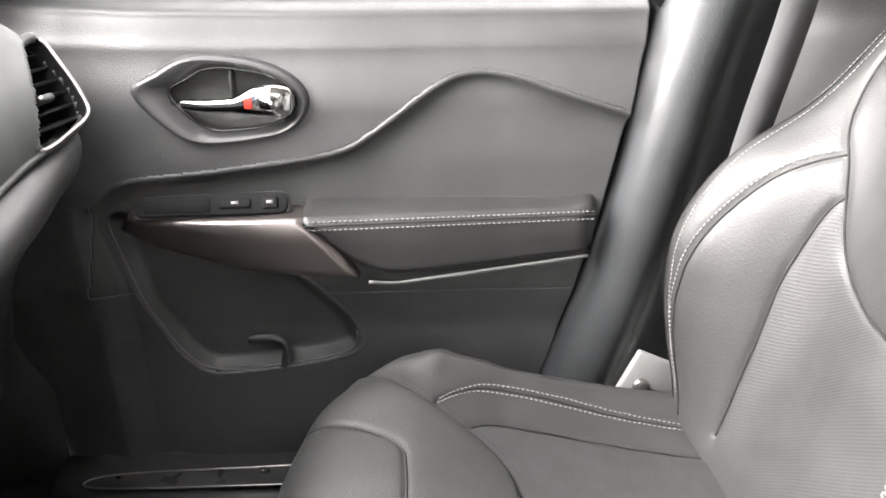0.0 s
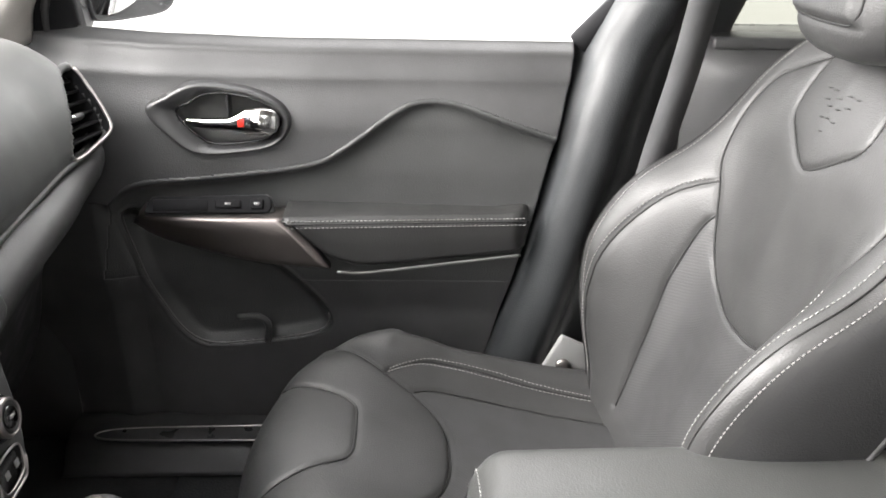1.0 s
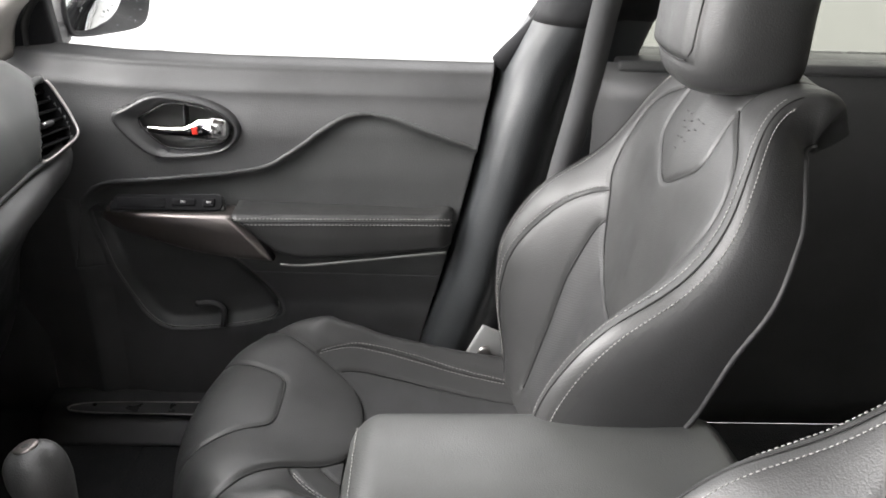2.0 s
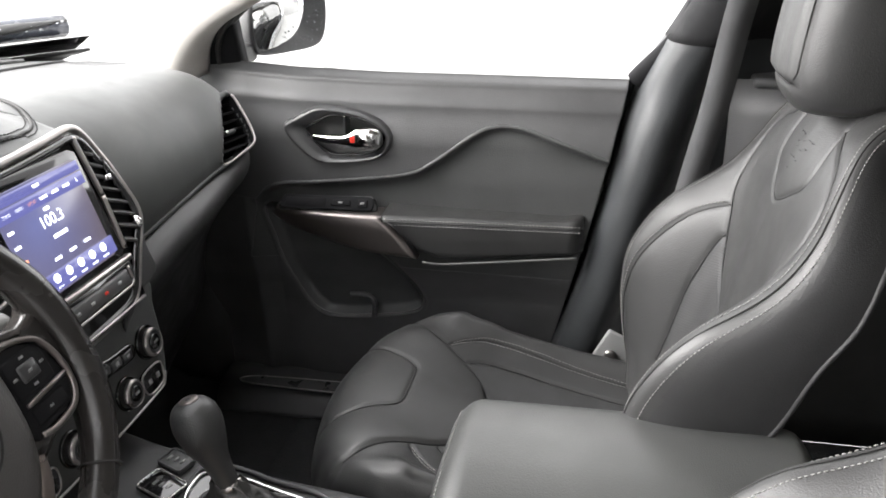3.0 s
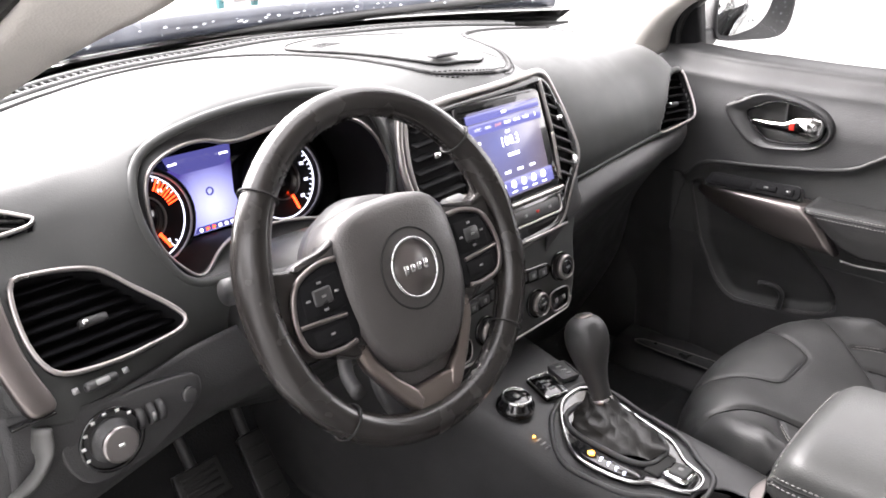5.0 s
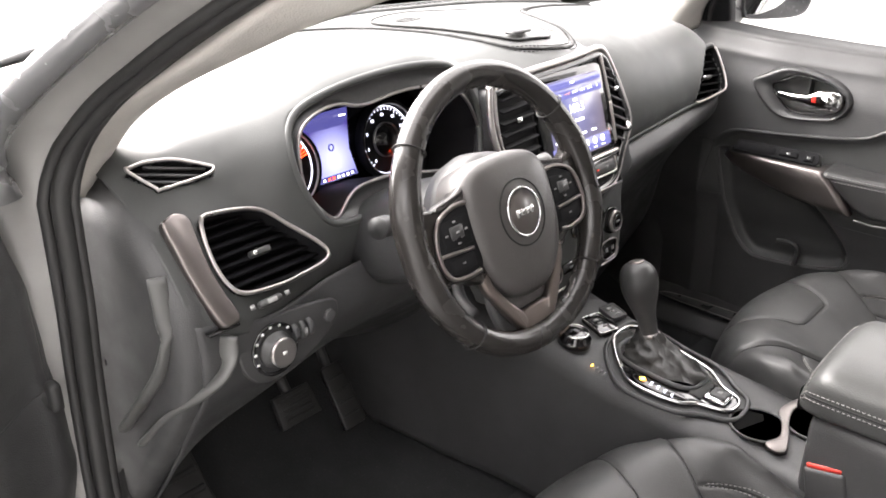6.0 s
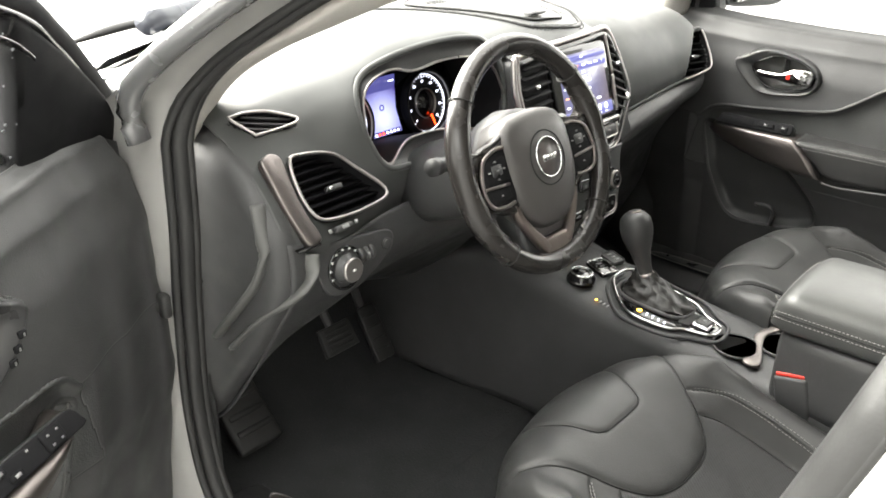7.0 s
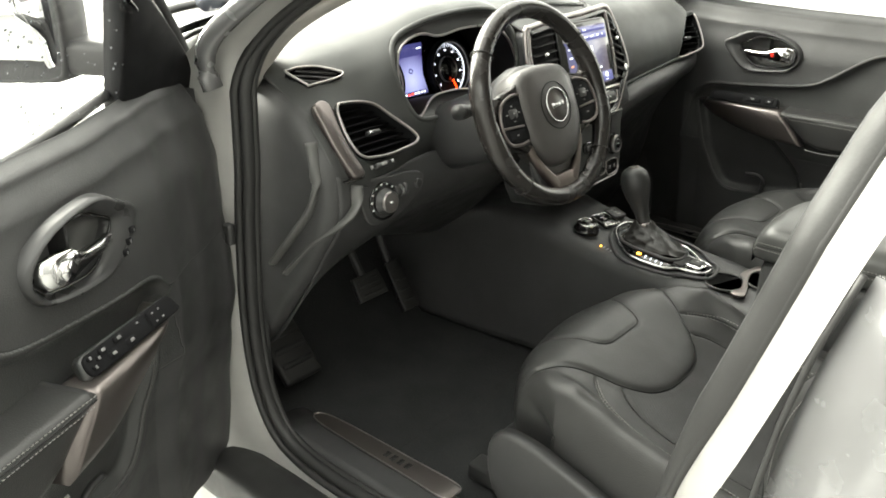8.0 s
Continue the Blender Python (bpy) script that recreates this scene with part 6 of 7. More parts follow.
# armrest lid on its box
bx = []
for x, zb, w in ((0.182, 0.732, 0.098), (0.189, 0.738, 0.105), (0.30, 0.740, 0.112), (0.62, 0.740, 0.112)):
    bx.append([(x, y, z) for y, z in line([(-w, 0.60), (-w, zb - 0.01), (-w + 0.01, zb), (w - 0.01, zb), (w, zb - 0.01), (w, 0.60)], 30)])
part("armrest_box", closed_loft(np.array(bx)), PLASTIC, console)
rings = []
for t in np.linspace(0, 1, 60):
    x = 0.156 + 0.444 * t
    e = math.sqrt(max(0.0, 1 - (1 - min(t / 0.10, 1)) ** 2))
    e2 = math.sqrt(max(0.0, 1 - max((t - 0.93) / 0.07, 0) ** 2))
    w = (0.085 + 0.033 * e) * (0.4 + 0.6 * e2)
    zt = 0.750 + 0.062 * e * (0.3 + 0.7 * e2) + 0.003 * math.sin(3.2 * t)
    sec = [(-w * 0.975, 0.745), (-w, 0.760), (-w * 0.995, zt - 0.028), (-w * 0.95, zt - 0.013), (-w * 0.80, zt - 0.003), (-w * 0.4, zt + 0.003), (0, zt + 0.004), (w * 0.4, zt + 0.003), (w * 0.80, zt - 0.003), (w * 0.95, zt - 0.013), (w * 0.995, zt - 0.028), (w, 0.760), (w * 0.975, 0.745)]
    rings.append([(x, y, z) for y, z in spline(sec, 60)])
L = np.array(rings)
al = part("armrest_lid", closed_loft(L), LID_HIDE_LIT, console, "padded leather armrest lid with stitched edge")
for k in (4, 6):
    for side in (k, 59 - k):
        part("stitching", stitches(L[1:-1, side] + np.array([0, 0.0008 * (1 if side > 30 else -1), 0.0005])), THREAD, al)
fr = [L[2, k] + np.array([-0.001, 0, 0]) for k in range(4, 56)]
part("stitching", stitches(np.array(fr)), THREAD, al)
part("seam", tube(np.vstack([L[1:-1, 5][::-1], L[1:-1, 54]]), 0.0012, 5), SEAM, al)
rooted(console)

# shifter
shifter = thing("gear_shifter", (-0.11, 0.012, 0.66), "black leather gear shifter with gaitered boot", "gear shifter")
ax = spline([(-0.112, 0.013, 0.650), (-0.130, 0.012, 0.70), (-0.150, 0.013, 0.75), (-0.163, 0.014, 0.79), (-0.170, 0.015, 0.822)], 50)
rc_ = spline([(0, 0.0155), (0.2, 0.0146), (0.36, 0.0155), (0.50, 0.0195), (0.62, 0.0265), (0.74, 0.0318), (0.84, 0.0322), (0.92, 0.0280), (0.975, 0.0180), (1.0, 0.003)], 120)
rad = np.interp(np.linspace(0, 1, 50), rc_[:, 0], rc_[:, 1])
part("knob", tube(ax, rad, 28), LEATHER, shifter)
part("knob_collar", tube(ax[12:15], 0.0172, 24), SATIN, shifter)
part("knob_badge", lathe([(0.013, -0.002), (0.013, 0.001), (0.010, 0.002), (0.001, 0.002)], frame_axes((-0.1706, 0.015, 0.8195), (1, 0, 0.28), (0, 1, 0)), 28), SATIN_DARK, shifter)
rings = []
for i, (t, r) in enumerate(((0, 1.0), (0.10, 0.97), (0.2, 0.84), (0.32, 0.79), (0.42, 0.64), (0.55, 0.57), (0.68, 0.42), (0.82, 0.35), (1.0, 0.25))):
    cx_, cz_ = mix((-0.094, 0.655), (-0.132, 0.704), t)
    rings.append([(cx_ + r * 0.074 * math.copysign(abs(math.cos(a)) ** 0.8, math.cos(a)) + 0.003 * math.sin(7 * a + i), mix(0.002, 0.012, t) + r * 0.042 * math.copysign(abs(math.sin(a)) ** 0.8, math.sin(a)) + 0.0025 * math.sin(5 * a + 2 * i), cz_ + 0.003 * math.sin(6 * a + i * 2)) for a in np.linspace(0, 2 * np.pi, 56, endpoint=False)])
part("boot_frame", tube(np.array([(-0.096 + 0.076 * math.copysign(abs(math.cos(a)) ** 0.7, math.cos(a)), 0.002 + 0.046 * math.copysign(abs(math.sin(a)) ** 0.7, math.sin(a)), 0.0055 + con_z(-0.098 + 0.079 * math.cos(a))) for a in np.linspace(0, 2 * np.pi, 60, endpoint=False)]), 0.004, 8, True), PLASTIC, shifter)
part("boot", grid(np.array(rings), cv=True), mat("boot_leather", (0.018, 0.017, 0.016), 0.36, grain=700, bump=0.12, var=0.1), shifter, "creased black leather boot")
rooted(shifter)


# ---- steering wheel ----
wheel = thing("steering_wheel", (-0.14, -0.391, 1.045), "black leather steering wheel with satin spoke trim", "steering wheel")
WT = 22.5
wm = frame_axes((-0.1365, -0.391, 1.045), (0, 1, 0), (-math.sin(radians(WT)), 0, math.cos(radians(WT))))
WM = np.array(wm)


def onw(p):
    return np.asarray(p) @ WM[:3, :3].T + WM[:3, 3]


ang = np.linspace(0, 2 * np.pi, 120, endpoint=False)
RIM = 0.1695
circ = []
for a in ang:
    r = RIM - 0.004 * max(0, -math.sin(a)) ** 6
    th = 0.0160 + 0.0022 * math.exp(-((abs(math.sin(a)) - 0.25) / 0.25) ** 2)
    circ.append([onw((math.cos(a) * (r + th * math.cos(b)), math.sin(a) * (r + th * math.cos(b)), 1.08 * th * math.sin(b) - 0.006)) for b in np.linspace(0, 2 * np.pi, 22, endpoint=False)])
WHEEL_HIDE = mat("wheel_leather", (0.022, 0.020, 0.019), 0.25, grain=900, bump=0.06, var=0.08, rvar=0.06)
rimp = part("rim", grid(np.array(circ), cu=True, cv=True), WHEEL_HIDE, wheel)
for a in (38, 142, 226, 318):
    c_, s_ = math.cos(radians(a)), math.sin(radians(a))
    sg = [onw((c_ * (RIM + 0.0182 * math.cos(b)), s_ * (RIM + 0.0182 * math.cos(b)), 0.0194 * math.sin(b) - 0.006)) for b in np.linspace(0, 2 * np.pi, 24, endpoint=False)]
    part("rim_seam", tube(np.array(sg), 0.0012, 5, True), SEAM, rimp)
for a0, a1 in ((38, 142), (226, 318), (8, 38)):
    inner = np.array([onw((math.cos(t) * (RIM - 0.0165), math.sin(t) * (RIM - 0.0165), -0.004)) for t in np.radians(np.linspace(a0, a1, 60))])
    part("rim_stitching", stitches(inner, 0.004, 0.003, 0.0008), SEAM, rimp)
# airbag cover: a broad shield, domed, drawn out towards the upper spokes
pad = spline([(-0.080, 0.018), (-0.076, 0.042), (-0.060, 0.060), (-0.032, 0.067), (0.0, 0.068), (0.032, 0.067), (0.060, 0.060), (0.076, 0.042), (0.080, 0.018), (0.080, -0.015), (0.075, -0.048), (0.061, -0.078), (0.040, -0.099), (0.018, -0.109), (-0.018, -0.109), (-0.040, -0.099), (-0.061, -0.078), (-0.075, -0.048), (-0.080, -0.015)], 100, True)
rings = []
for s_, h in ((0.95, -0.050), (1.01, -0.028), (1.02, -0.014), (1.0, -0.002), (0.965, 0.005), (0.91, 0.0095), (0.80, 0.0130), (0.6, 0.0155), (0.3, 0.0170), (0.02, 0.0175)):
    rings.append([onw((x * s_, y * s_ - 0.008 * (1 - s_), h)) for x, y in pad])
AIRBAG = mat("airbag_vinyl", (0.060, 0.056, 0.055), 0.40, grain=700, bump=0.3)
cov = part("airbag_cover", grid(np.array(rings), cv=True), AIRBAG, wheel)
by = -0.007
part("badge_ring", tube(np.array([onw((0.0300 * math.cos(a), by + 0.0300 * math.sin(a), 0.0190)) for a in ang[::2]]), 0.0018, 8, True), CHROME, cov, "chrome badge ring")
part("badge_recess", tube(np.array([onw((0.0415 * math.cos(a), by + 0.0415 * math.sin(a), 0.0163)) for a in ang[::2]]), 0.0012, 6, True), SEAM, cov)
part("badge_disc", lathe([(0.0295, 0.0150), (0.0295, 0.0186), (0.001, 0.0190)], wm @ Matrix.Translation((0, by, 0)), 40), mat("badge_grey", (0.085, 0.074, 0.070), 0.4), cov)
for x, y, w, h in ((-0.0145, 0.000, 0.006, 0.010), (-0.0055, 0.000, 0.006, 0.008), (0.0035, 0.000, 0.006, 0.008), (0.0125, 0.000, 0.006, 0.010)):
    part("badge_bar", rbox((0, 0, 0), (w, h, 0.0014), 0.0006, 1, wm @ Matrix.Translation((x + 0.002, by + y, 0.0196))), CHROME, cov)
# spokes with switch pods
for sg in (-1, 1):
    sp_ = [(sg * 0.066, 0.044), (sg * 0.095, 0.034), (sg * 0.125, 0.033), (sg * 0.150, 0.040), (sg * 0.163, 0.056), (sg * 0.166, 0.010), (sg * 0.162, -0.030), (sg * 0.155, -0.066), (sg * 0.140, -0.058), (sg * 0.115, -0.058), (sg * 0.070, -0.070), (sg * 0.060, 0.0)]
    part("spoke", prism(spline(sp_, 70, True), 0.024, wm @ Matrix.Translation((0, 0, -0.026)), 0.007, 3), WHEEL_HIDE, wheel)
    wing_ = [(sg * x, y) for x, y in ((0.070, 0.046), (0.092, 0.040), (0.118, 0.036), (0.128, 0.030), (0.104, 0.026), (0.078, 0.012))]
    part("cover_wing", prism(spline(wing_, 40, True), 0.012, wm @ Matrix.Translation((0, 0, -0.012)), 0.005, 3), AIRBAG, wheel)
    pod_o = [(sg * x, y) for x, y in ((0.078, 0.026), (0.100, 0.026), (0.126, 0.017), (0.138, -0.004), (0.139, -0.030), (0.129, -0.046), (0.100, -0.050), (0.076, -0.048))]
    pod = part("switch_pod", prism(spline(pod_o, 50, True), 0.008, wm @ Matrix.Translation((0, 0, -0.006)), 0.002), VENTBLACK, wheel)
    out = np.array([onw((x, y, 0.0025)) for x, y in spline([(sg * 0.080, 0.029), (sg * 0.102, 0.029), (sg * 0.129, 0.019), (sg * 0.1415, -0.004), (sg * 0.1425, -0.031), (sg * 0.131, -0.049), (sg * 0.104, -0.054), (sg * 0.084, -0.052)], 60)])
    part("pod_trim", tube(out, 0.0030, 8), SATIN_DARK, pod)
    part("pod_bar", rbox((0, 0, 0), (0.054, 0.0042, 0.005), 0.001, 1, wm @ Matrix.Translation((sg * 0.113, -0.0225, 0.003)) @ pose(0, 0, 0, 0, 0, sg * 4)), SATIN_DARK, pod)
    for x, y, w, h, rise in ((0.1065, 0.000, 0.048, 0.036, 0.0), (0.1065, 0.000, 0.022, 0.016, 0.0022), (0.108, -0.0365, 0.044, 0.018, 0.0)):
        bt = part("button", rbox((0, 0, 0), (w, h, 0.006), 0.0025, 2, wm @ Matrix.Translation((sg * x, y, 0.0002 + rise))), BEZELBLACK if rise else VENTBLACK, pod)
        for dx, dy in (((-0.017, 0.0), (0.017, 0.0), (0.0, 0.0130), (0.0, -0.0130)) if w > 0.045 else ((0.0, 0.0),)):
            part("button_mark", rbox((0, 0, 0), (0.005, 0.0022, 0.0006), 0, 1, wm @ Matrix.Translation((sg * x + dx, y + dy, 0.0035 + rise))), GREY, bt)
# lower spoke: a satin fork that closes over the rim
# satin metal whose warm tint stands for a pinkish reflection
FORK = mat("fork_satin_reflection_tint", (0.24, 0.205, 0.19), 0.34, metal=0.85, var=0.1)
for sg in (-1, 1):
    arm = [(sg * x, y) for x, y in ((0.085, -0.056), (0.077, -0.086), (0.058, -0.116), (0.041, -0.139), (0.030, -0.150), (0.020, -0.140), (0.026, -0.126), (0.046, -0.106), (0.064, -0.080), (0.071, -0.056))]
    part("fork_trim", prism(line(arm + arm[:1], 60)[:-1], 0.012, wm @ Matrix.Translation((0, 0, -0.014)), 0.004, 3), FORK, wheel)
part("fork_base", prism(spline([(-0.034, -0.131), (-0.024, -0.126), (0.024, -0.126), (0.034, -0.131), (0.033, -0.149), (0.022, -0.157), (-0.022, -0.157), (-0.033, -0.149)], 50, True), 0.012, wm @ Matrix.Translation((0, 0, -0.0155)), 0.004, 3), FORK, wheel)
part("fork_face", prism(spline([(-0.044, -0.104), (0.044, -0.104), (0.028, -0.124), (-0.028, -0.124)], 40, True), 0.008, wm @ Matrix.Translation((0, 0, -0.020)), 0.003), AIRBAG, wheel)
part("fork_back", prism(spline([(-0.052, -0.085), (0.052, -0.085), (0.040, -0.160), (-0.040, -0.160)], 40, True), 0.012, wm @ Matrix.Translation((0, 0, -0.032)), 0.004), PLASTIC, wheel)
part("hub", lathe([(0.070, -0.085), (0.078, -0.06), (0.075, -0.024), (0.06, -0.012), (0.001, -0.012)], wm, 40), PLASTIC, wheel)
rooted(wheel)

column = thing("steering_column", (-0.3, -0.391, 0.95), "black plastic steering column shroud with two stalks", "steering column")
cols = []
for d, wy, hu, hd in ((-0.055, 0.060, 0.050, 0.062), (-0.075, 0.068, 0.056, 0.070), (-0.16, 0.072, 0.058, 0.078), (-0.26, 0.075, 0.055, 0.075)):
    cols.append([onw((wy * math.copysign(abs(math.cos(a)) ** 0.7, math.cos(a)), (hu if math.sin(a) > 0 else hd) * math.copysign(abs(math.sin(a)) ** 0.8, math.sin(a)), d)) for a in np.linspace(0, 2 * np.pi, 40, endpoint=False)])
part("shroud", closed_loft(np.array(cols)), PLASTIC, column)
for sg in (-1, 1):
    st = spline([onw((sg * 0.05, 0.020, -0.085)), onw((sg * 0.11, 0.025, -0.080)), onw((sg * (0.180 if sg > 0 else 0.158), 0.028, -0.070))], 24)
    part("stalk", tube(st, ramp(np.linspace(0, 1, 24), [0, 0.3, 0.75, 1], [0.010, 0.008, 0.0115, 0.012]), 14), PLASTIC, column)
    part("stalk_tip", tube(np.array(st[-5:]), 0.0135, 14), GREYTRIM if sg > 0 else PLASTIC, column)
part("tilt_lever", tube(spline([onw((-0.03, -0.075, -0.10)), onw((-0.05, -0.10, -0.08)), onw((-0.065, -0.115, -0.05))], 14), 0.008, 10), PLASTIC, column)
rooted(column)


# ---- car shell ----
ground = tagged(part("ground", grid(np.array([[(x, y, 0.0) for y in np.linspace(-60, 60, 8)] for x in np.linspace(-60, 60, 8)])), GROUND), "pale concrete floor", "ground", kind="structure")
floor = tagged(part("floor", rbox((0.6, 0, 0.315), (3.0, 1.56, 0.05), 0.01), CARPET), "black carpeted car floor", "floor", kind="structure")
tagged(solid(part("firewall", grid(np.array([[(x, y, z) for x, z in ((-0.30, 0.342), (-0.62, 0.345), (-0.74, 0.42), (-0.86, 0.60), (-0.90, 0.85), (-0.96, 1.06))] for y in np.linspace(-0.78, 0.78, 10)])), CARPET), 0.01), "black carpeted footwell wall", "footwell", kind="structure")
# unseen white wall, added to bounce light through the open driver's side
tagged(part("unseen_bounce_wall", rbox((1.2, -5.5, 2.2), (7.0, 0.2, 4.4), 0.01), BOUNCE_WALL), "unseen white wall added to bounce light into the cabin", "wall", kind="structure")
# unseen dark wall, added to keep sky light off the open door
tagged(part("unseen_shade_wall", rbox((4.8, 0.5, 4.0), (0.2, 12.2, 8.0), 0.01), SHADE_WALL), "unseen dark grey wall added to block light from behind", "wall", kind="structure")
body = thing("car_body", (0.5, 0, 0.3), "silver car body shell with open driver's side", "car body", kind="structure")


def tumble(y, z):
    """Sides lean in above the belt line."""
    return y - math.copysign(max(0.0, z - 1.09) * 0.34, y)


OPEN = [(0.30, 0.405), (-0.10, 0.400), (-0.36, 0.405), (-0.452, 0.47), (-0.482, 0.62), (-0.472, 0.82), (-0.456, 0.95), (-0.450, 1.055), (-0.442, 1.139), (-0.394, 1.197), (-0.307, 1.255), (-0.226, 1.302), (-0.10, 1.368), (0.064, 1.458), (0.28, 1.545), (0.44, 1.525), (0.525, 1.44), (0.520, 1.28), (0.472, 1.10), (0.412, 0.90), (0.355, 0.72), (0.325, 0.50)]


def opening(side, grow=0.0, y=0.80, n=160):
    o = spline(OPEN, n, True)
    t = np.roll(o, -1, 0) - np.roll(o, 1, 0)
    nn = np.stack([t[:, 1], -t[:, 0]], 1)
    nn /= np.linalg.norm(nn, axis=1, keepdims=True)
    c = o.mean(0)
    area = (o[:, 0] * np.roll(o[:, 1], -1) - np.roll(o[:, 0], -1) * o[:, 1]).sum()
    if area < 0:
        nn = -nn
    p = o + nn * grow * (1 - 0.45 * np.clip((o[:, :1] - 0.22) / 0.12, 0, 1)) * (1 - 0.72 * np.clip((o[:, 1:] - 1.09) / 0.08, 0, 1) * np.clip((0.30 - o[:, :1]) / 0.15, 0, 1))
    return np.array([(x, tumble(side * y, z), z) for x, z in p])


for side in (-1, 1):
    ring = [opening(side, g_, y_) for g_, y_ in ((0.010, 0.795), (0.014, 0.803), (0.022, 0.820), (0.060, 0.842), (0.095, 0.866), (0.105, 0.893))]
    part("door_jamb", grid(np.array(ring), cv=True), PAINT_RAW, body, "silver painted door jamb")
    ow = opening(side, 0.008, 0.802)
    wide = np.clip((ow[:, 0] - 0.34) / 0.06, 0, 1) * np.clip((1.3 - ow[:, 2]) / 0.1, 0, 1) * (1.0 if side < 0 else 0.4)
    part("weather_seal", tube(ow, 0.0105 + 0.0175 * wide, 12, True, (1.15 - 0.35 * wide)[:, None, None], (0, 1, 0)), RUBBER, body, "black rubber weather seal")
    part("seal_flange", tube(opening(side, 0.018, 0.817), 0.0075, 8, True, 1.0, (0, 1, 0)), RUBBER, body)
    part("seal_lip", tube(opening(side, 0.004, 0.789), 0.0065, 8, True, 1.0, (0, 1, 0)), RUBBER, body)
# roof, headliner, pillars and rear of the cabin
roof = np.array([[(x, y, 1.66 - 0.10 * (y / 0.64) ** 2 - 0.05 * ((x - 0.9) / 1.2) ** 2) for y in np.linspace(-0.66, 0.66, 14)] for x in np.linspace(-0.12, 2.2, 16)])
solid(part("roof", grid(roof), PAINT, body), 0.01)
tagged(part("ceiling", grid(roof - np.array([0, 0, 0.045])), HEADLINER), "pale fabric headliner", "ceiling", kind="structure")
for side in (-1, 1):
    out_e = spline([(-0.476, 0.774, 1.078), (-0.460, 0.760, 1.130), (-0.418, 0.745, 1.178), (-0.354, 0.732, 1.213), (-0.266, 0.717, 1.258), (-0.200, 0.704, 1.297), (-0.09, 0.684, 1.362), (0.08, 0.65, 1.455), (0.25, 0.62, 1.54)], 60)
    in_e = spline([(-0.536, 0.730, 1.060), (-0.500, 0.710, 1.115), (-0.450, 0.694, 1.168), (-0.360, 0.675, 1.222), (-0.19, 0.652, 1.290), (-0.086, 0.639, 1.327), (0.08, 0.612, 1.41), (0.25, 0.59, 1.50)], 60)
    rings = []
    for o_, n_ in zip(out_e, in_e):
        sec = [o_ + (0, 0.012, 0.006), o_, mix(o_, n_, 0.35) + (0.004, -0.006, -0.004), mix(o_, n_, 0.75) + (0.003, -0.005, -0.004), n_, n_ + (-0.028, -0.004, 0.022), mix(o_, n_, 0.5) + (-0.03, 0.0, 0.04)]
        rings.append([(x, side * y, z) for x, y, z in sec])
    part("pillar_trim", closed_loft(np.array(rings)), HEADLINER, body, "pale windscreen pillar trim")
    rim_o = opening(side, 0.103, 0.888)
    outp = np.vstack([[(-0.472, 0.852 * side, 1.095)], rim_o[(rim_o[:, 2] > 1.12) & (rim_o[:, 0] < 0.5)], [(0.9, tumble(0.85 * side, 1.6), 1.63), (1.6, tumble(0.85 * side, 1.6), 1.61)]])
    outp = line(outp, 80)
    for _ in range(8):
        outp[1:-1] = 0.25 * outp[:-2] + 0.5 * outp[1:-1] + 0.25 * outp[2:]
    part("pillar_skin", tube(outp, 0.017, 14), PAINT, body)
    kick = np.array([[(x, side * (0.778 if side > 0 else 0.768), z) for z in np.linspace(0.34, 1.085, 8)] for x in np.linspace(-0.98, -0.50, 8)])
    solid(part("kick_panel", grid(kick), PLASTIC, body), 0.006)
    # rear half of the side: door skin below the belt, window above
    rs = np.array([[(x, side * (0.895 + 0.03 * math.sin((z - 0.3) * 3.2)), z) for z in np.linspace(0.30, 1.10, 16)] for x in np.linspace(0.455, 2.3, 14)])
    for k in range(16):
        z = rs[0, k, 2]
        rs[0, k, 0] = np.interp(z, [0.3, 0.50, 0.72, 0.83, 0.93, 1.01, 1.10], [0.462, 0.472, 0.479, 0.489, 0.502, 0.518, 0.545])
        rs[0, k, 1] = side * 0.885
    solid(part("rear_door_skin", grid(rs), PAINT, body), 0.006)
    gapx = line([(0.450, 0.36), (0.460, 0.50), (0.467, 0.72), (0.477, 0.83), (0.490, 0.93), (0.506, 1.01), (0.533, 1.10)], 30)
    part("panel_gap", tube(np.array([(x + 0.004, side * 0.892, z) for x, z in gapx]), 0.0035, 8), RUBBER, body)
    inn = np.array([[(x, side * (0.745 - 0.02 * math.sin((z - 0.36) * 4)), z) for z in np.linspace(0.36, 1.10, 12)] for x in np.linspace(0.54, 2.1, 10)])
    solid(part("rear_door_panel", grid(inn), DOORSKIN, body), 0.006)
    part("rear_belt", rbox((1.35, side * 0.80, 1.095), (1.55, 0.13, 0.02), 0.006), DOORSKIN, body)
    cp = spline([(1.75, side * 0.80, 1.10), (1.85, side * 0.72, 1.35), (1.9, side * 0.64, 1.60)], 12)
    part("rear_pillar", tube(cp, 0.10, 12), HEADLINER, body)
    # side glass with a tint added to cut the light entering the rear
    part("rear_pane", grid(np.array([[(x, side * (0.80 - 0.32 * (z - 1.09)), z) for z in (1.09, 1.30, 1.58)] for x in np.linspace(0.62, 1.86, 6)])), TINT, body, "rear side glass, tint added to dim the rear cabin")
    fen = np.array([[(x, side * (0.895 - 0.05 * max(0, (-x - 0.6)) ** 2), z) for z in np.linspace(0.30, 1.06, 10)] for x in np.linspace(-0.60, -1.9, 12)])
    solid(part("front_wing", grid(fen), PAINT, body), 0.006)
    part("rocker", rbox((0.0, side * 0.875, 0.335), (1.2, 0.10, 0.10), 0.03, 3), RUBBER, body, "black sill cladding")
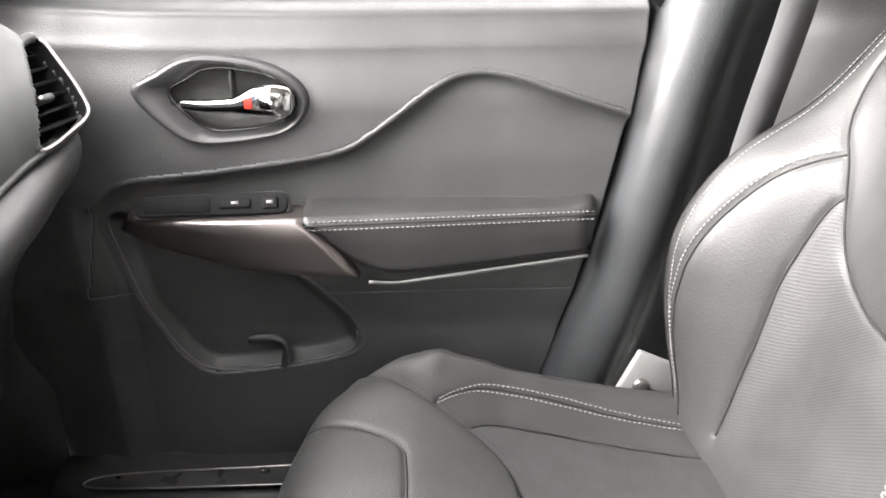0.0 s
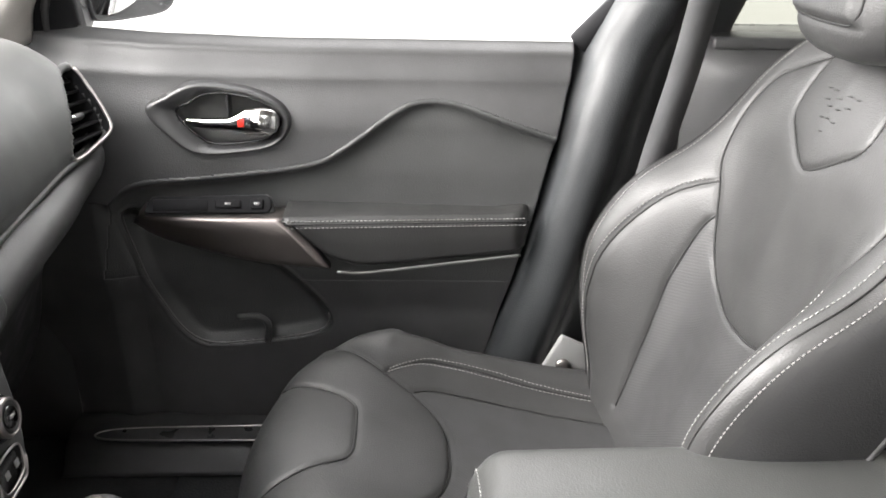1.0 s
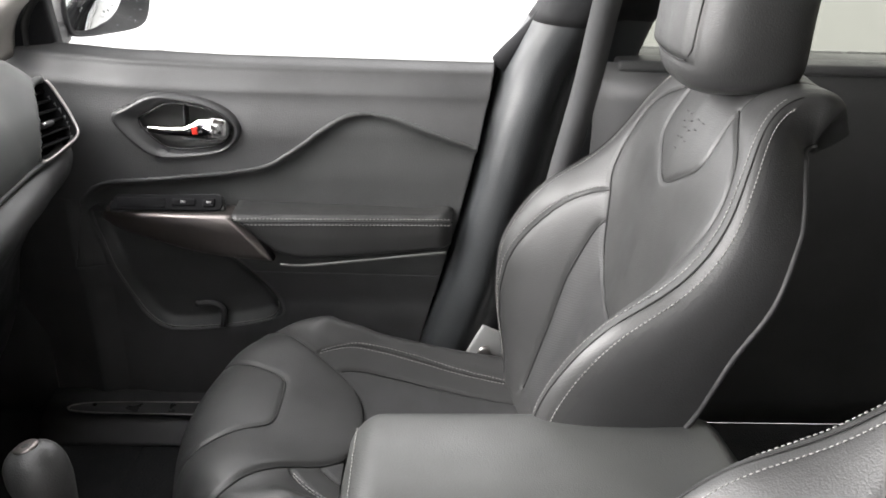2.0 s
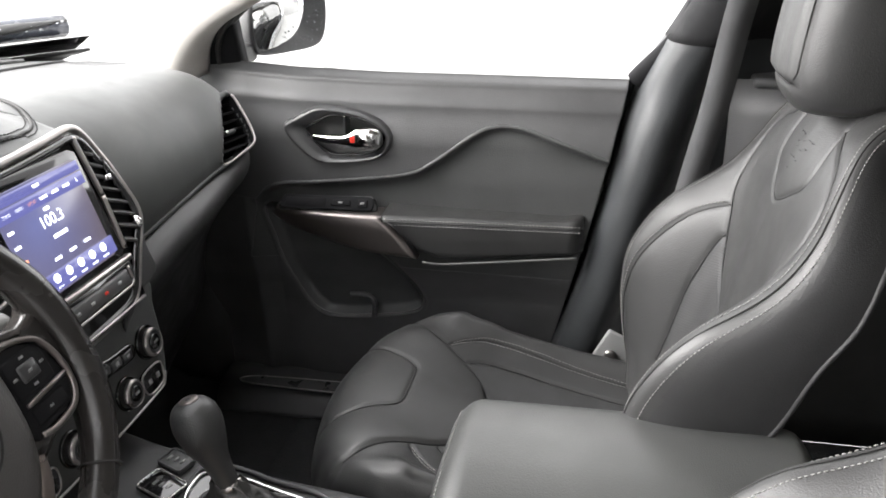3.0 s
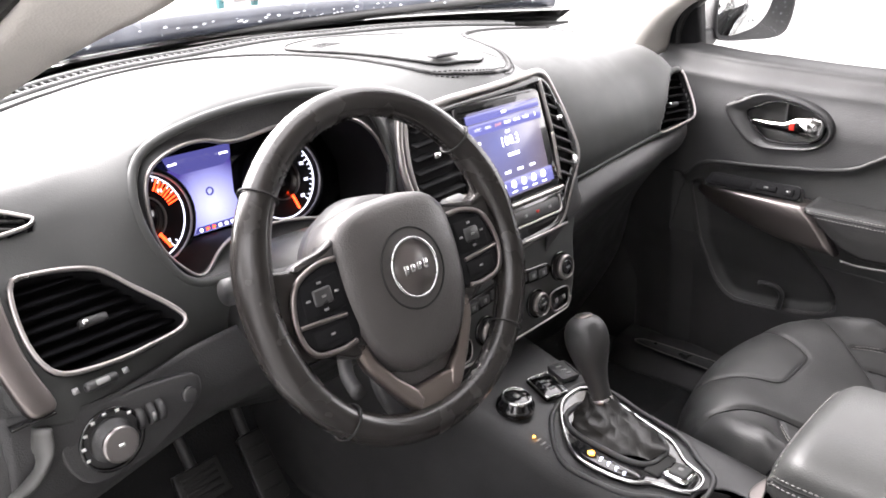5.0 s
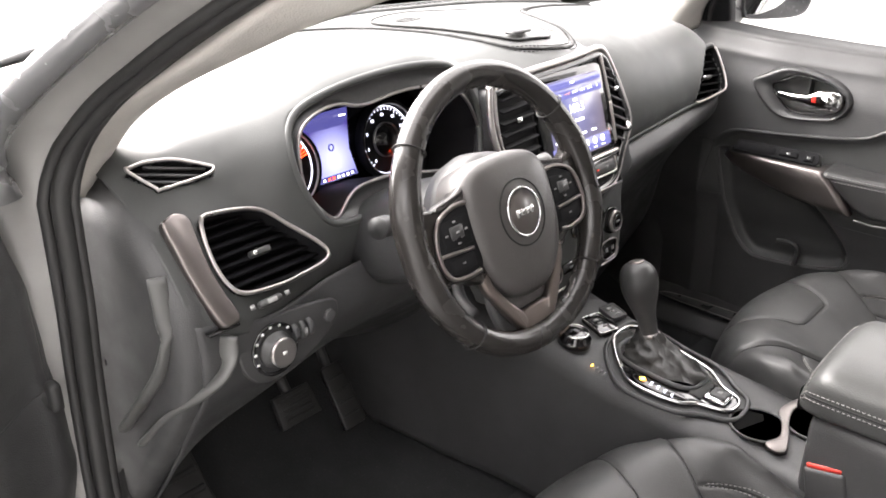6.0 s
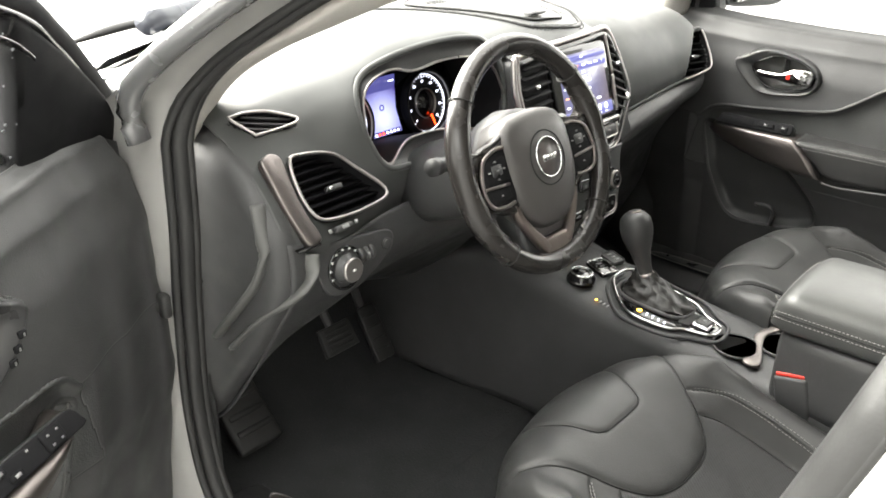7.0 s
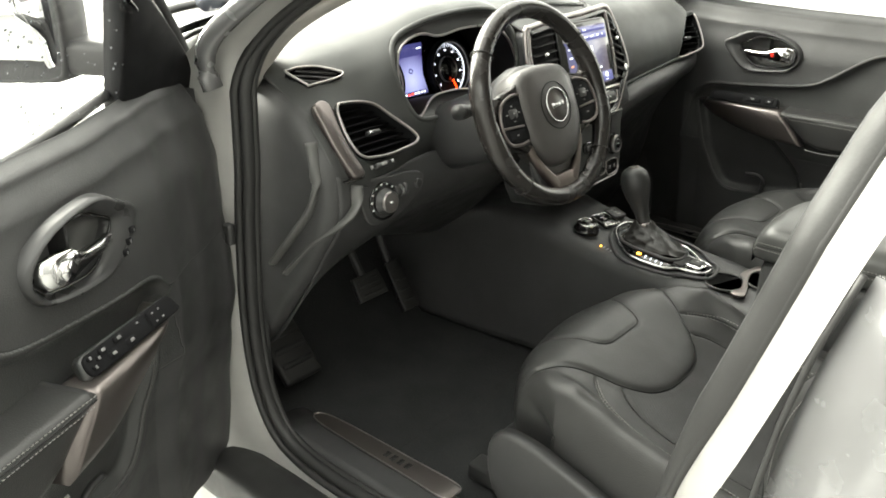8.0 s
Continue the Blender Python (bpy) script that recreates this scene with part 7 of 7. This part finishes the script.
# unseen pane, added to dim the light that comes in from behind
part("unseen_tailgate_pane", grid(np.array([[(2.16 - 0.16 * (z - 1.1), y, z) for z in (1.10, 1.35, 1.60)] for y in np.linspace(-0.72, 0.72, 6)])), TINT, body, "unseen tinted tailgate glass added to dim light from behind")
part("rear_wall", rbox((2.15, 0, 0.75), (0.06, 1.5, 0.75), 0.02), DOORSKIN, body)
hood = np.array([[(x + (1.95 + x) / 0.83 * 0.24 * (y / 0.75) ** 2, y, 1.045 - 0.10 * ((x + 1.0) / 0.9) ** 2 - 0.05 * (y / 0.8) ** 2) for y in np.linspace(-0.88, 0.88, 20)] for x in np.linspace(-1.12, -1.95, 12)])
solid(part("bonnet", grid(hood), PAINT, body), 0.006)
cowl = np.array([[(-0.975 + 0.22 * (y / 0.75) ** 2 + dx, y, 1.146 - 0.01 * (y / 0.75) ** 2 + dz) for dx, dz in ((0.0, -0.012), (-0.05, -0.025), (-0.12, -0.055), (-0.20, -0.07))] for y in np.linspace(-0.62, 0.78, 16)])
solid(part("cowl", grid(cowl), RUBBER, body), 0.006)
def screen_at(y, t):
    """The windscreen: bowed base, raked up to the roof."""
    return (-0.975 + 0.22 * (y / 0.75) ** 2 + t * (0.80 - 0.10 * (y / 0.75) ** 2), y * (1 - 0.12 * t), 1.146 - 0.010 * (y / 0.75) ** 2 + t * (0.45 + 0.01 * (y / 0.75) ** 2))


ws = np.array([[screen_at(y, t) for t in np.linspace(0, 1, 8)] for y in np.linspace(-0.76, 0.76, 24)])
w = tagged(part("windscreen", grid(ws), GLASS), "clear windscreen glass", "windscreen", kind="structure")
w.visible_shadow = False
part("windscreen_frit", grid(np.array([[np.array(screen_at(y, t)) + np.array([0.004, 0, -0.004]) for t in (-0.02, 0.015, 0.045)] for y in np.linspace(-0.76, 0.76, 24)])), PIANO, w)

# wet cowl behind the glass, beaded with rain
WETCOWL = mat("wet_cowl", (0.055, 0.060, 0.075), 0.22, var=0.3, dust=0.10)
ridge = np.array([np.array(screen_at(y, 0.075)) + np.array([-0.050, 0, 0.004]) for y in np.linspace(-0.62, 0.74, 40)])
part("cowl_ridge", tube(ridge, 0.028, 10, flat=0.8), WETCOWL, body, "wet dark cowl beaded with rain")
rng = random.Random(11)
beads = []
for _ in range(110):
    y = rng.uniform(-0.6, 0.7)
    q = np.array(screen_at(y, rng.uniform(0.05, 0.11))) + np.array([-0.018, 0, 0.002])
    r_ = rng.uniform(0.0008, 0.0022)
    beads.append(tube([q + np.array([0, -2.2 * r_, 0]), q, q + np.array([0, 2.2 * r_, 0])], [r_ * 0.4, r_, r_ * 0.4], 6))
part("rain_beads", join(beads), mat("rain_bead", (0.5, 0.52, 0.55), 0.1), body)
rooted(body)
# sill plate and scuff strips
for side in (-1, 1):
    sill = thing("sill_trim", (0, side * 0.76, 0.36), "black sill trim with bright scuff plate", "sill trim", "sill trims", "structure")
    rg = [[(x, side * y, z) for y, z in line([(0.66, 0.345), (0.69, 0.385), (0.72, 0.398), (0.775, 0.402), (0.79, 0.38)], 20)] for x in np.linspace(-0.50, 0.40, 12)]
    solid(part("sill_cover", grid(np.array(rg)), PLASTIC, sill), 0.004)
    sp0 = part("scuff_plate", prism(spline([(-0.34, -0.016), (-0.33, 0.014), (-0.10, 0.022), (0.0, 0.022), (0.010, 0.0), (0.0, -0.022), (-0.10, -0.022)], 60, True), 0.004, pose(-0.085, side * 0.702, 0.402), 0.001), SATIN_DARK if side < 0 else BEZELBLACK, sill, "worn grey metal scuff plate")
    rim_ = spline([(-0.34, -0.016), (-0.33, 0.014), (-0.10, 0.022), (0.0, 0.022), (0.010, 0.0), (0.0, -0.022), (-0.10, -0.022)], 80, True)
    part("plate_rim", tube(np.array([(x - 0.085, side * 0.702 + y, 0.406) for x, y in rim_]), 0.0016, 6, True), SATIN, sp0)
    for k in range(4 if side < 0 else 0):
        part("plate_bar", rbox((-0.245 + 0.018 * k, side * 0.702, 0.4065), (0.010, 0.016, 0.001), 0), SEAM, sp0)
    rooted(sill)

# passenger B pillar with belt
pil = thing("pillar_trim_thing", (0.45, 0.75, 0.45), "grained black centre pillar trim", "pillar trim", kind="structure")
pil.name = "centre_pillar_trim"
rings = []
for z, x0, x1, bul in ((0.36, 0.175, 0.47, 0.0), (0.50, 0.225, 0.475, 0.012), (0.60, 0.255, 0.495, 0.028), (0.75, 0.295, 0.525, 0.035), (0.90, 0.330, 0.555, 0.030), (1.00, 0.352, 0.585, 0.022), (1.10, 0.385, 0.615, 0.014), (1.25, 0.46, 0.655, 0.006), (1.45, 0.53, 0.69, 0.0), (1.60, 0.58, 0.72, 0.0)):
    y0 = tumble(0.765, z)
    sec = [(x0, y0 + 0.06), (x0 + 0.004, y0), (x0 + 0.022, y0 - 0.035 - bul), (x0 + 0.065, y0 - 0.055 - bul), (x0 + 0.098, y0 - 0.046 - bul * 0.6), (x0 + 0.135, y0 - 0.008), (max(x1, x0 + 0.16), y0 + 0.03), (max(x1, x0 + 0.16), y0 + 0.06)]
    rings.append([(x, y, z) for x, y in spline(sec, 36)])
R = np.array(rings)
R = np.array([spline(R[:, j], 70) for j in range(R.shape[1])]).transpose(1, 0, 2)
part("lower_cover", closed_loft(R[:46]), PILLAR, pil)
part("upper_cover", closed_loft(R[44:] + np.array([0, -0.003, 0])), mat("dark_pillar_cloth", (0.014, 0.014, 0.015), 0.8, grain=700, bump=0.2, spec=0.2), pil, "dark upper cover of the centre pillar")
rooted(pil)
beltw = thing("seat_belt", (0.5, 0.68, 0.9), "dark grey woven seat belt hanging at the pillar", "seat belt")
run = spline([(0.560, 0.600, 1.44), (0.524, 0.622, 1.23), (0.504, 0.634, 1.08), (0.478, 0.648, 0.93), (0.455, 0.655, 0.78), (0.43, 0.66, 0.60)], 40)
strip = [[p + np.array([-0.023, -0.004, 0.003]), p + np.array([0.023, 0.004, -0.003])] for p in run]
solid(part("webbing", grid(np.array(strip)), WEB, beltw), 0.0015)
part("belt_guide", rbox((0.562, 0.600, 1.43), (0.070, 0.016, 0.040), 0.006, 2), PLASTIC, beltw)
rooted(beltw)
# buckles beside the seats
for y, x, z, lab in ((-0.098, 0.215, 0.665, "driver's"), ):
    bk = thing("seat_belt_buckle", (x, y, z - 0.1), "black seat belt buckle with red release button", "buckle")
    mt = pose(x, y, z, 0, -14, 0)
    part("housing", rbox((0, 0, 0), (0.058, 0.030, 0.095), 0.006, 3, mt @ Matrix.Translation((0.0, 0, -0.05))), PLASTIC, bk)
    part("release_button", rbox((0, 0, 0), (0.050, 0.022, 0.008), 0.003, 2, mt), RED, bk)
    part("button_word", rbox((0, 0, 0), (0.026, 0.006, 0.001), 0, 1, mt @ Matrix.Translation((0, 0, 0.0045))), WHITE, bk)
    part("stalk", rbox((0, 0, 0), (0.05, 0.012, 0.12), 0.004, 2, mt @ Matrix.Translation((0.012, 0, -0.14))), PLASTIC, bk)
    rooted(bk)
# bright bracket between the passenger seat and the pillar
br = thing("anchor_bracket", (0.40, 0.64, 0.5), "bare metal belt anchor beside the seat", "bracket")
part("plate", rbox((0, 0, 0), (0.09, 0.010, 0.10), 0.006, 2, pose(0.372, 0.640, 0.575, 0, 28, 8)), GREY, br)
part("bolt", lathe([(0.012, 0), (0.012, 0.006), (0.008, 0.008), (0.001, 0.008)], pose(0.36, 0.634, 0.585, 90, 0, 0), 16), SATIN, br)
rooted(br)


# door mirrors
def make_mirror(m, flip):
    XF[:] = [m, flip]
    mi = thing("door_mirror", (0, 0, 0), "black door mirror wet with raindrops", "mirror", "door mirrors")
    size, at = (1.5, (-0.465, 1.098, 1.186)) if flip else (1.0, (-0.372, 0.985, 1.155))
    sail = [(-0.655, -0.03), (-0.418, -0.010), (-0.405, 0.10), (-0.392, 0.205), (-0.42, 0.195), (-0.49, 0.145), (-0.55, 0.095), (-0.60, 0.048), (-0.645, 0.0)] if flip else [(-0.605, -0.012), (-0.402, 0.004), (-0.404, 0.158), (-0.425, 0.150), (-0.50, 0.082), (-0.56, 0.030)]
    sp_ = part("sail_panel", prism(line(sail + sail[:1], 40)[:-1], 0.03, frame_axes((0, 0.815, 1.09), (1, 0, 0), (0, -0.25, 1)), 0.006), VENTBLACK, mi)
    if flip:
        part("sail_edge", tube(np.array([(x, 0.803 - 0.25 * z, 1.09 + z) for x, z in line([(-0.424, -0.008), (-0.411, 0.10), (-0.398, 0.20)], 12)]), 0.006, 10), RUBBER, sp_)
    square = [(-0.098, -0.057), (-0.107, -0.045), (-0.108, 0.03), (-0.09, 0.075), (0.0, 0.09), (0.075, 0.082), (0.105, 0.04), (0.10, -0.03), (0.07, -0.054), (-0.02, -0.058), (-0.085, -0.059)]
    ho = spline(square if flip else [(-0.105, -0.045), (-0.108, 0.03), (-0.09, 0.075), (0.0, 0.09), (0.075, 0.082), (0.105, 0.04), (0.10, -0.03), (0.07, -0.062), (-0.02, -0.066), (-0.085, -0.062)], 80, True) * size
    gm = frame_axes(at, (0.30, 0.954, 0) if flip else (0.45, 0.89, 0), (0, 0, 1))
    rings = []
    for s_, h, dx in ((0.955, -0.002, 0), (0.975, 0.004, 0), (1.01, 0.003, 0), (1.04, -0.010, 0), (1.06, -0.05, -0.004), (0.98, -0.095, -0.010), (0.80, -0.125, -0.012), (0.45, -0.14, -0.012), (0.02, -0.145, -0.012)) if flip else ((0.965, -0.002, 0), (0.985, 0.003, 0), (1.01, 0.002, 0), (1.03, -0.008, 0), (1.03, -0.05, 0), (0.88, -0.085, 0), (0.5, -0.105, 0), (0.02, -0.11, 0)):
        rings.append([(np.array(gm) @ np.array([s_ * p[0] + dx, s_ * p[1], h, 1]))[:3] for p in ho])
    part("housing", grid(np.array(rings), cv=True), PLASTIC, mi)
    part("mirror_glass", prism([(0.97 * p[0], 0.97 * p[1]) for p in ho], 0.002, gm @ Matrix.Translation((0, 0, -0.003)), 0), MIRROR, mi)
    part("arm", rbox((at[0] - 0.095, at[1] - 0.20, at[2] - 0.052), (0.09, 0.20, 0.055), 0.014, 3) if flip else rbox((at[0] - 0.075, at[1] - 0.13, at[2] - 0.055), (0.05, 0.12, 0.04), 0.012, 3), PLASTIC, mi)
    # beads of rain on the glass
    rng = random.Random(5)
    drops = []
    for _ in range(46):
        u_, v_ = (rng.uniform(-0.085, 0.085) * size, rng.uniform(-0.055, 0.07) * size)
        r_ = rng.uniform(0.0008, 0.0024)
        drops.append(lathe([(r_, 0), (r_ * 0.8, r_ * 0.4), (r_ * 0.2, r_ * 0.6)], gm @ Matrix.Translation((u_, v_, 0.0)), 8))
    part("raindrops", join(drops), WATER, mi)
    XF[:] = [None, False]
    return mi


make_mirror(Matrix.Identity(4), False)
make_mirror(SWUNG, True)
# hinge check strap
ck = thing("door_check", (-0.47, -0.85, 0.83), "black door check strap at the hinge pillar", "door check")
part("strap", rbox((-0.49, -0.885, 0.835), (0.02, 0.10, 0.022), 0.006, 2, pose(0, 0, 0, 0, 0, 0)), RUBBER, ck)
part("bracket", rbox((-0.478, -0.845, 0.838), (0.022, 0.016, 0.040), 0.006, 2), RUBBER, ck)
rooted(ck)
# wipers
for pts, arm in (([(-0.97, -0.10, 1.160), (-0.90, 0.33, 1.172), (-0.82, 0.55, 1.182), (-0.735, 0.715, 1.188)], [(-1.03, 0.35, 1.09), (-0.96, 0.33, 1.165), (-0.90, 0.36, 1.185)]), ([(-1.00, -0.70, 1.120), (-0.975, -0.55, 1.150), (-0.975, -0.25, 1.155), (-0.985, 0.02, 1.150)], [(-1.04, -0.25, 1.07), (-1.0, -0.30, 1.14), (-0.985, -0.36, 1.165)])):
    wp = thing("windscreen_wiper", (-1.0, float(pts[1][1]), 1.1), "black windscreen wiper at rest, beaded with rain", "wiper", "wipers")
    run = spline(pts, 40)
    part("blade", tube(run, ramp(np.linspace(0, 1, 40), [0, 0.15, 0.85, 1], [0.006, 0.016, 0.016, 0.005]), 10, False, 0.6), RUBBER, wp)
    part("arm", tube(spline(arm, 20), 0.009, 8), RUBBER, wp)
    rooted(wp)
# rack of stored goods far ahead of the car
rack = thing("storage_rack", (-9.0, 6.4, 0.0), "far steel rack with cartons and dark crates", "rack")
TEAL = mat("teal_steel", (0.05, 0.20, 0.22), 0.5)
CARTON = mat("brown_carton", (0.32, 0.22, 0.13), 0.8, var=0.3)
CRATE = mat("dark_crate", (0.05, 0.06, 0.08), 0.6)
for y in (5.3, 5.82, 7.8):
    part("post", rbox((-9.0, y, 0.9), (0.08, 0.08, 1.8), 0.01), TEAL, rack)
for z in (0.30, 1.0, 1.7):
    part("shelf", rbox((-9.0, 6.55, z), (0.6, 2.5, 0.05), 0.01), GREY, rack)
for y, z, w, h, m_ in ((5.55, 0.55, 0.36, 0.42, GREY), (6.05, 0.52, 0.32, 0.38, CARTON), (6.42, 0.50, 0.30, 0.34, CARTON), (5.6, 1.2, 0.4, 0.36, CARTON), (6.2, 1.2, 0.5, 0.34, GREY)):
    part("carton", rbox((-9.0, y, z + 0.01), (0.4, w, h), 0.01), m_, rack)
for k in range(6):
    part("crate", rbox((-9.0, 6.75 + 0.17 * k, 0.56), (0.4, 0.12, 0.46), 0.01), CRATE, rack)
rooted(rack)
# pedals under the dashboard
for name, x, y, z, w, h, lab in (("brake_pedal", -0.62, -0.385, 0.52, 0.090, 0.060, "black rubber brake pedal in the footwell"), ("accelerator_pedal", -0.64, -0.255, 0.47, 0.055, 0.130, "black accelerator pedal in the footwell")):
    pe = thing(name, (x, y, z), lab, "pedal")
    fm_ = frame_axes((x, y, z), (0, 1, 0), (-0.55, 0, 0.83))
    pd_ = part("pad", prism(line([(-w / 2, -h / 2), (w / 2, -h / 2), (w * 0.45, h / 2), (-w * 0.45, h / 2), (-w / 2, -h / 2)], 30)[:-1], 0.012, fm_, 0.003), RUBBER, pe)
    for k in range(4):
        part("rib", rbox((0, 0, 0), (w * 0.7, 0.006, 0.003), 0.001, 1, fm_ @ Matrix.Translation((0, (k - 1.5) * h * 0.2, 0.0125))), RUBBER, pd_)
    part("arm", tube(spline([(x - 0.005, y, z), (x - 0.06, y, z + 0.09), (x - 0.09, y, z + 0.22)], 14), 0.010, 10), PLASTIC, pe)
    rooted(pe)
rest = thing("foot_rest", (-0.66, -0.62, 0.45), "black foot rest beside the pedals", "foot rest")
part("pad", rbox((0, 0, 0), (0.22, 0.10, 0.02), 0.008, 2, pose(-0.66, -0.62, 0.47, 0, 45, 0)), RUBBER, rest)
for k in range(5):
    part("rib", rbox((0, 0, 0), (0.012, 0.08, 0.006), 0.002, 1, pose(-0.66, -0.62, 0.47, 0, 45, 0) @ Matrix.Translation((-0.07 + 0.035 * k, 0, 0.012))), RUBBER, rest)
rooted(rest)
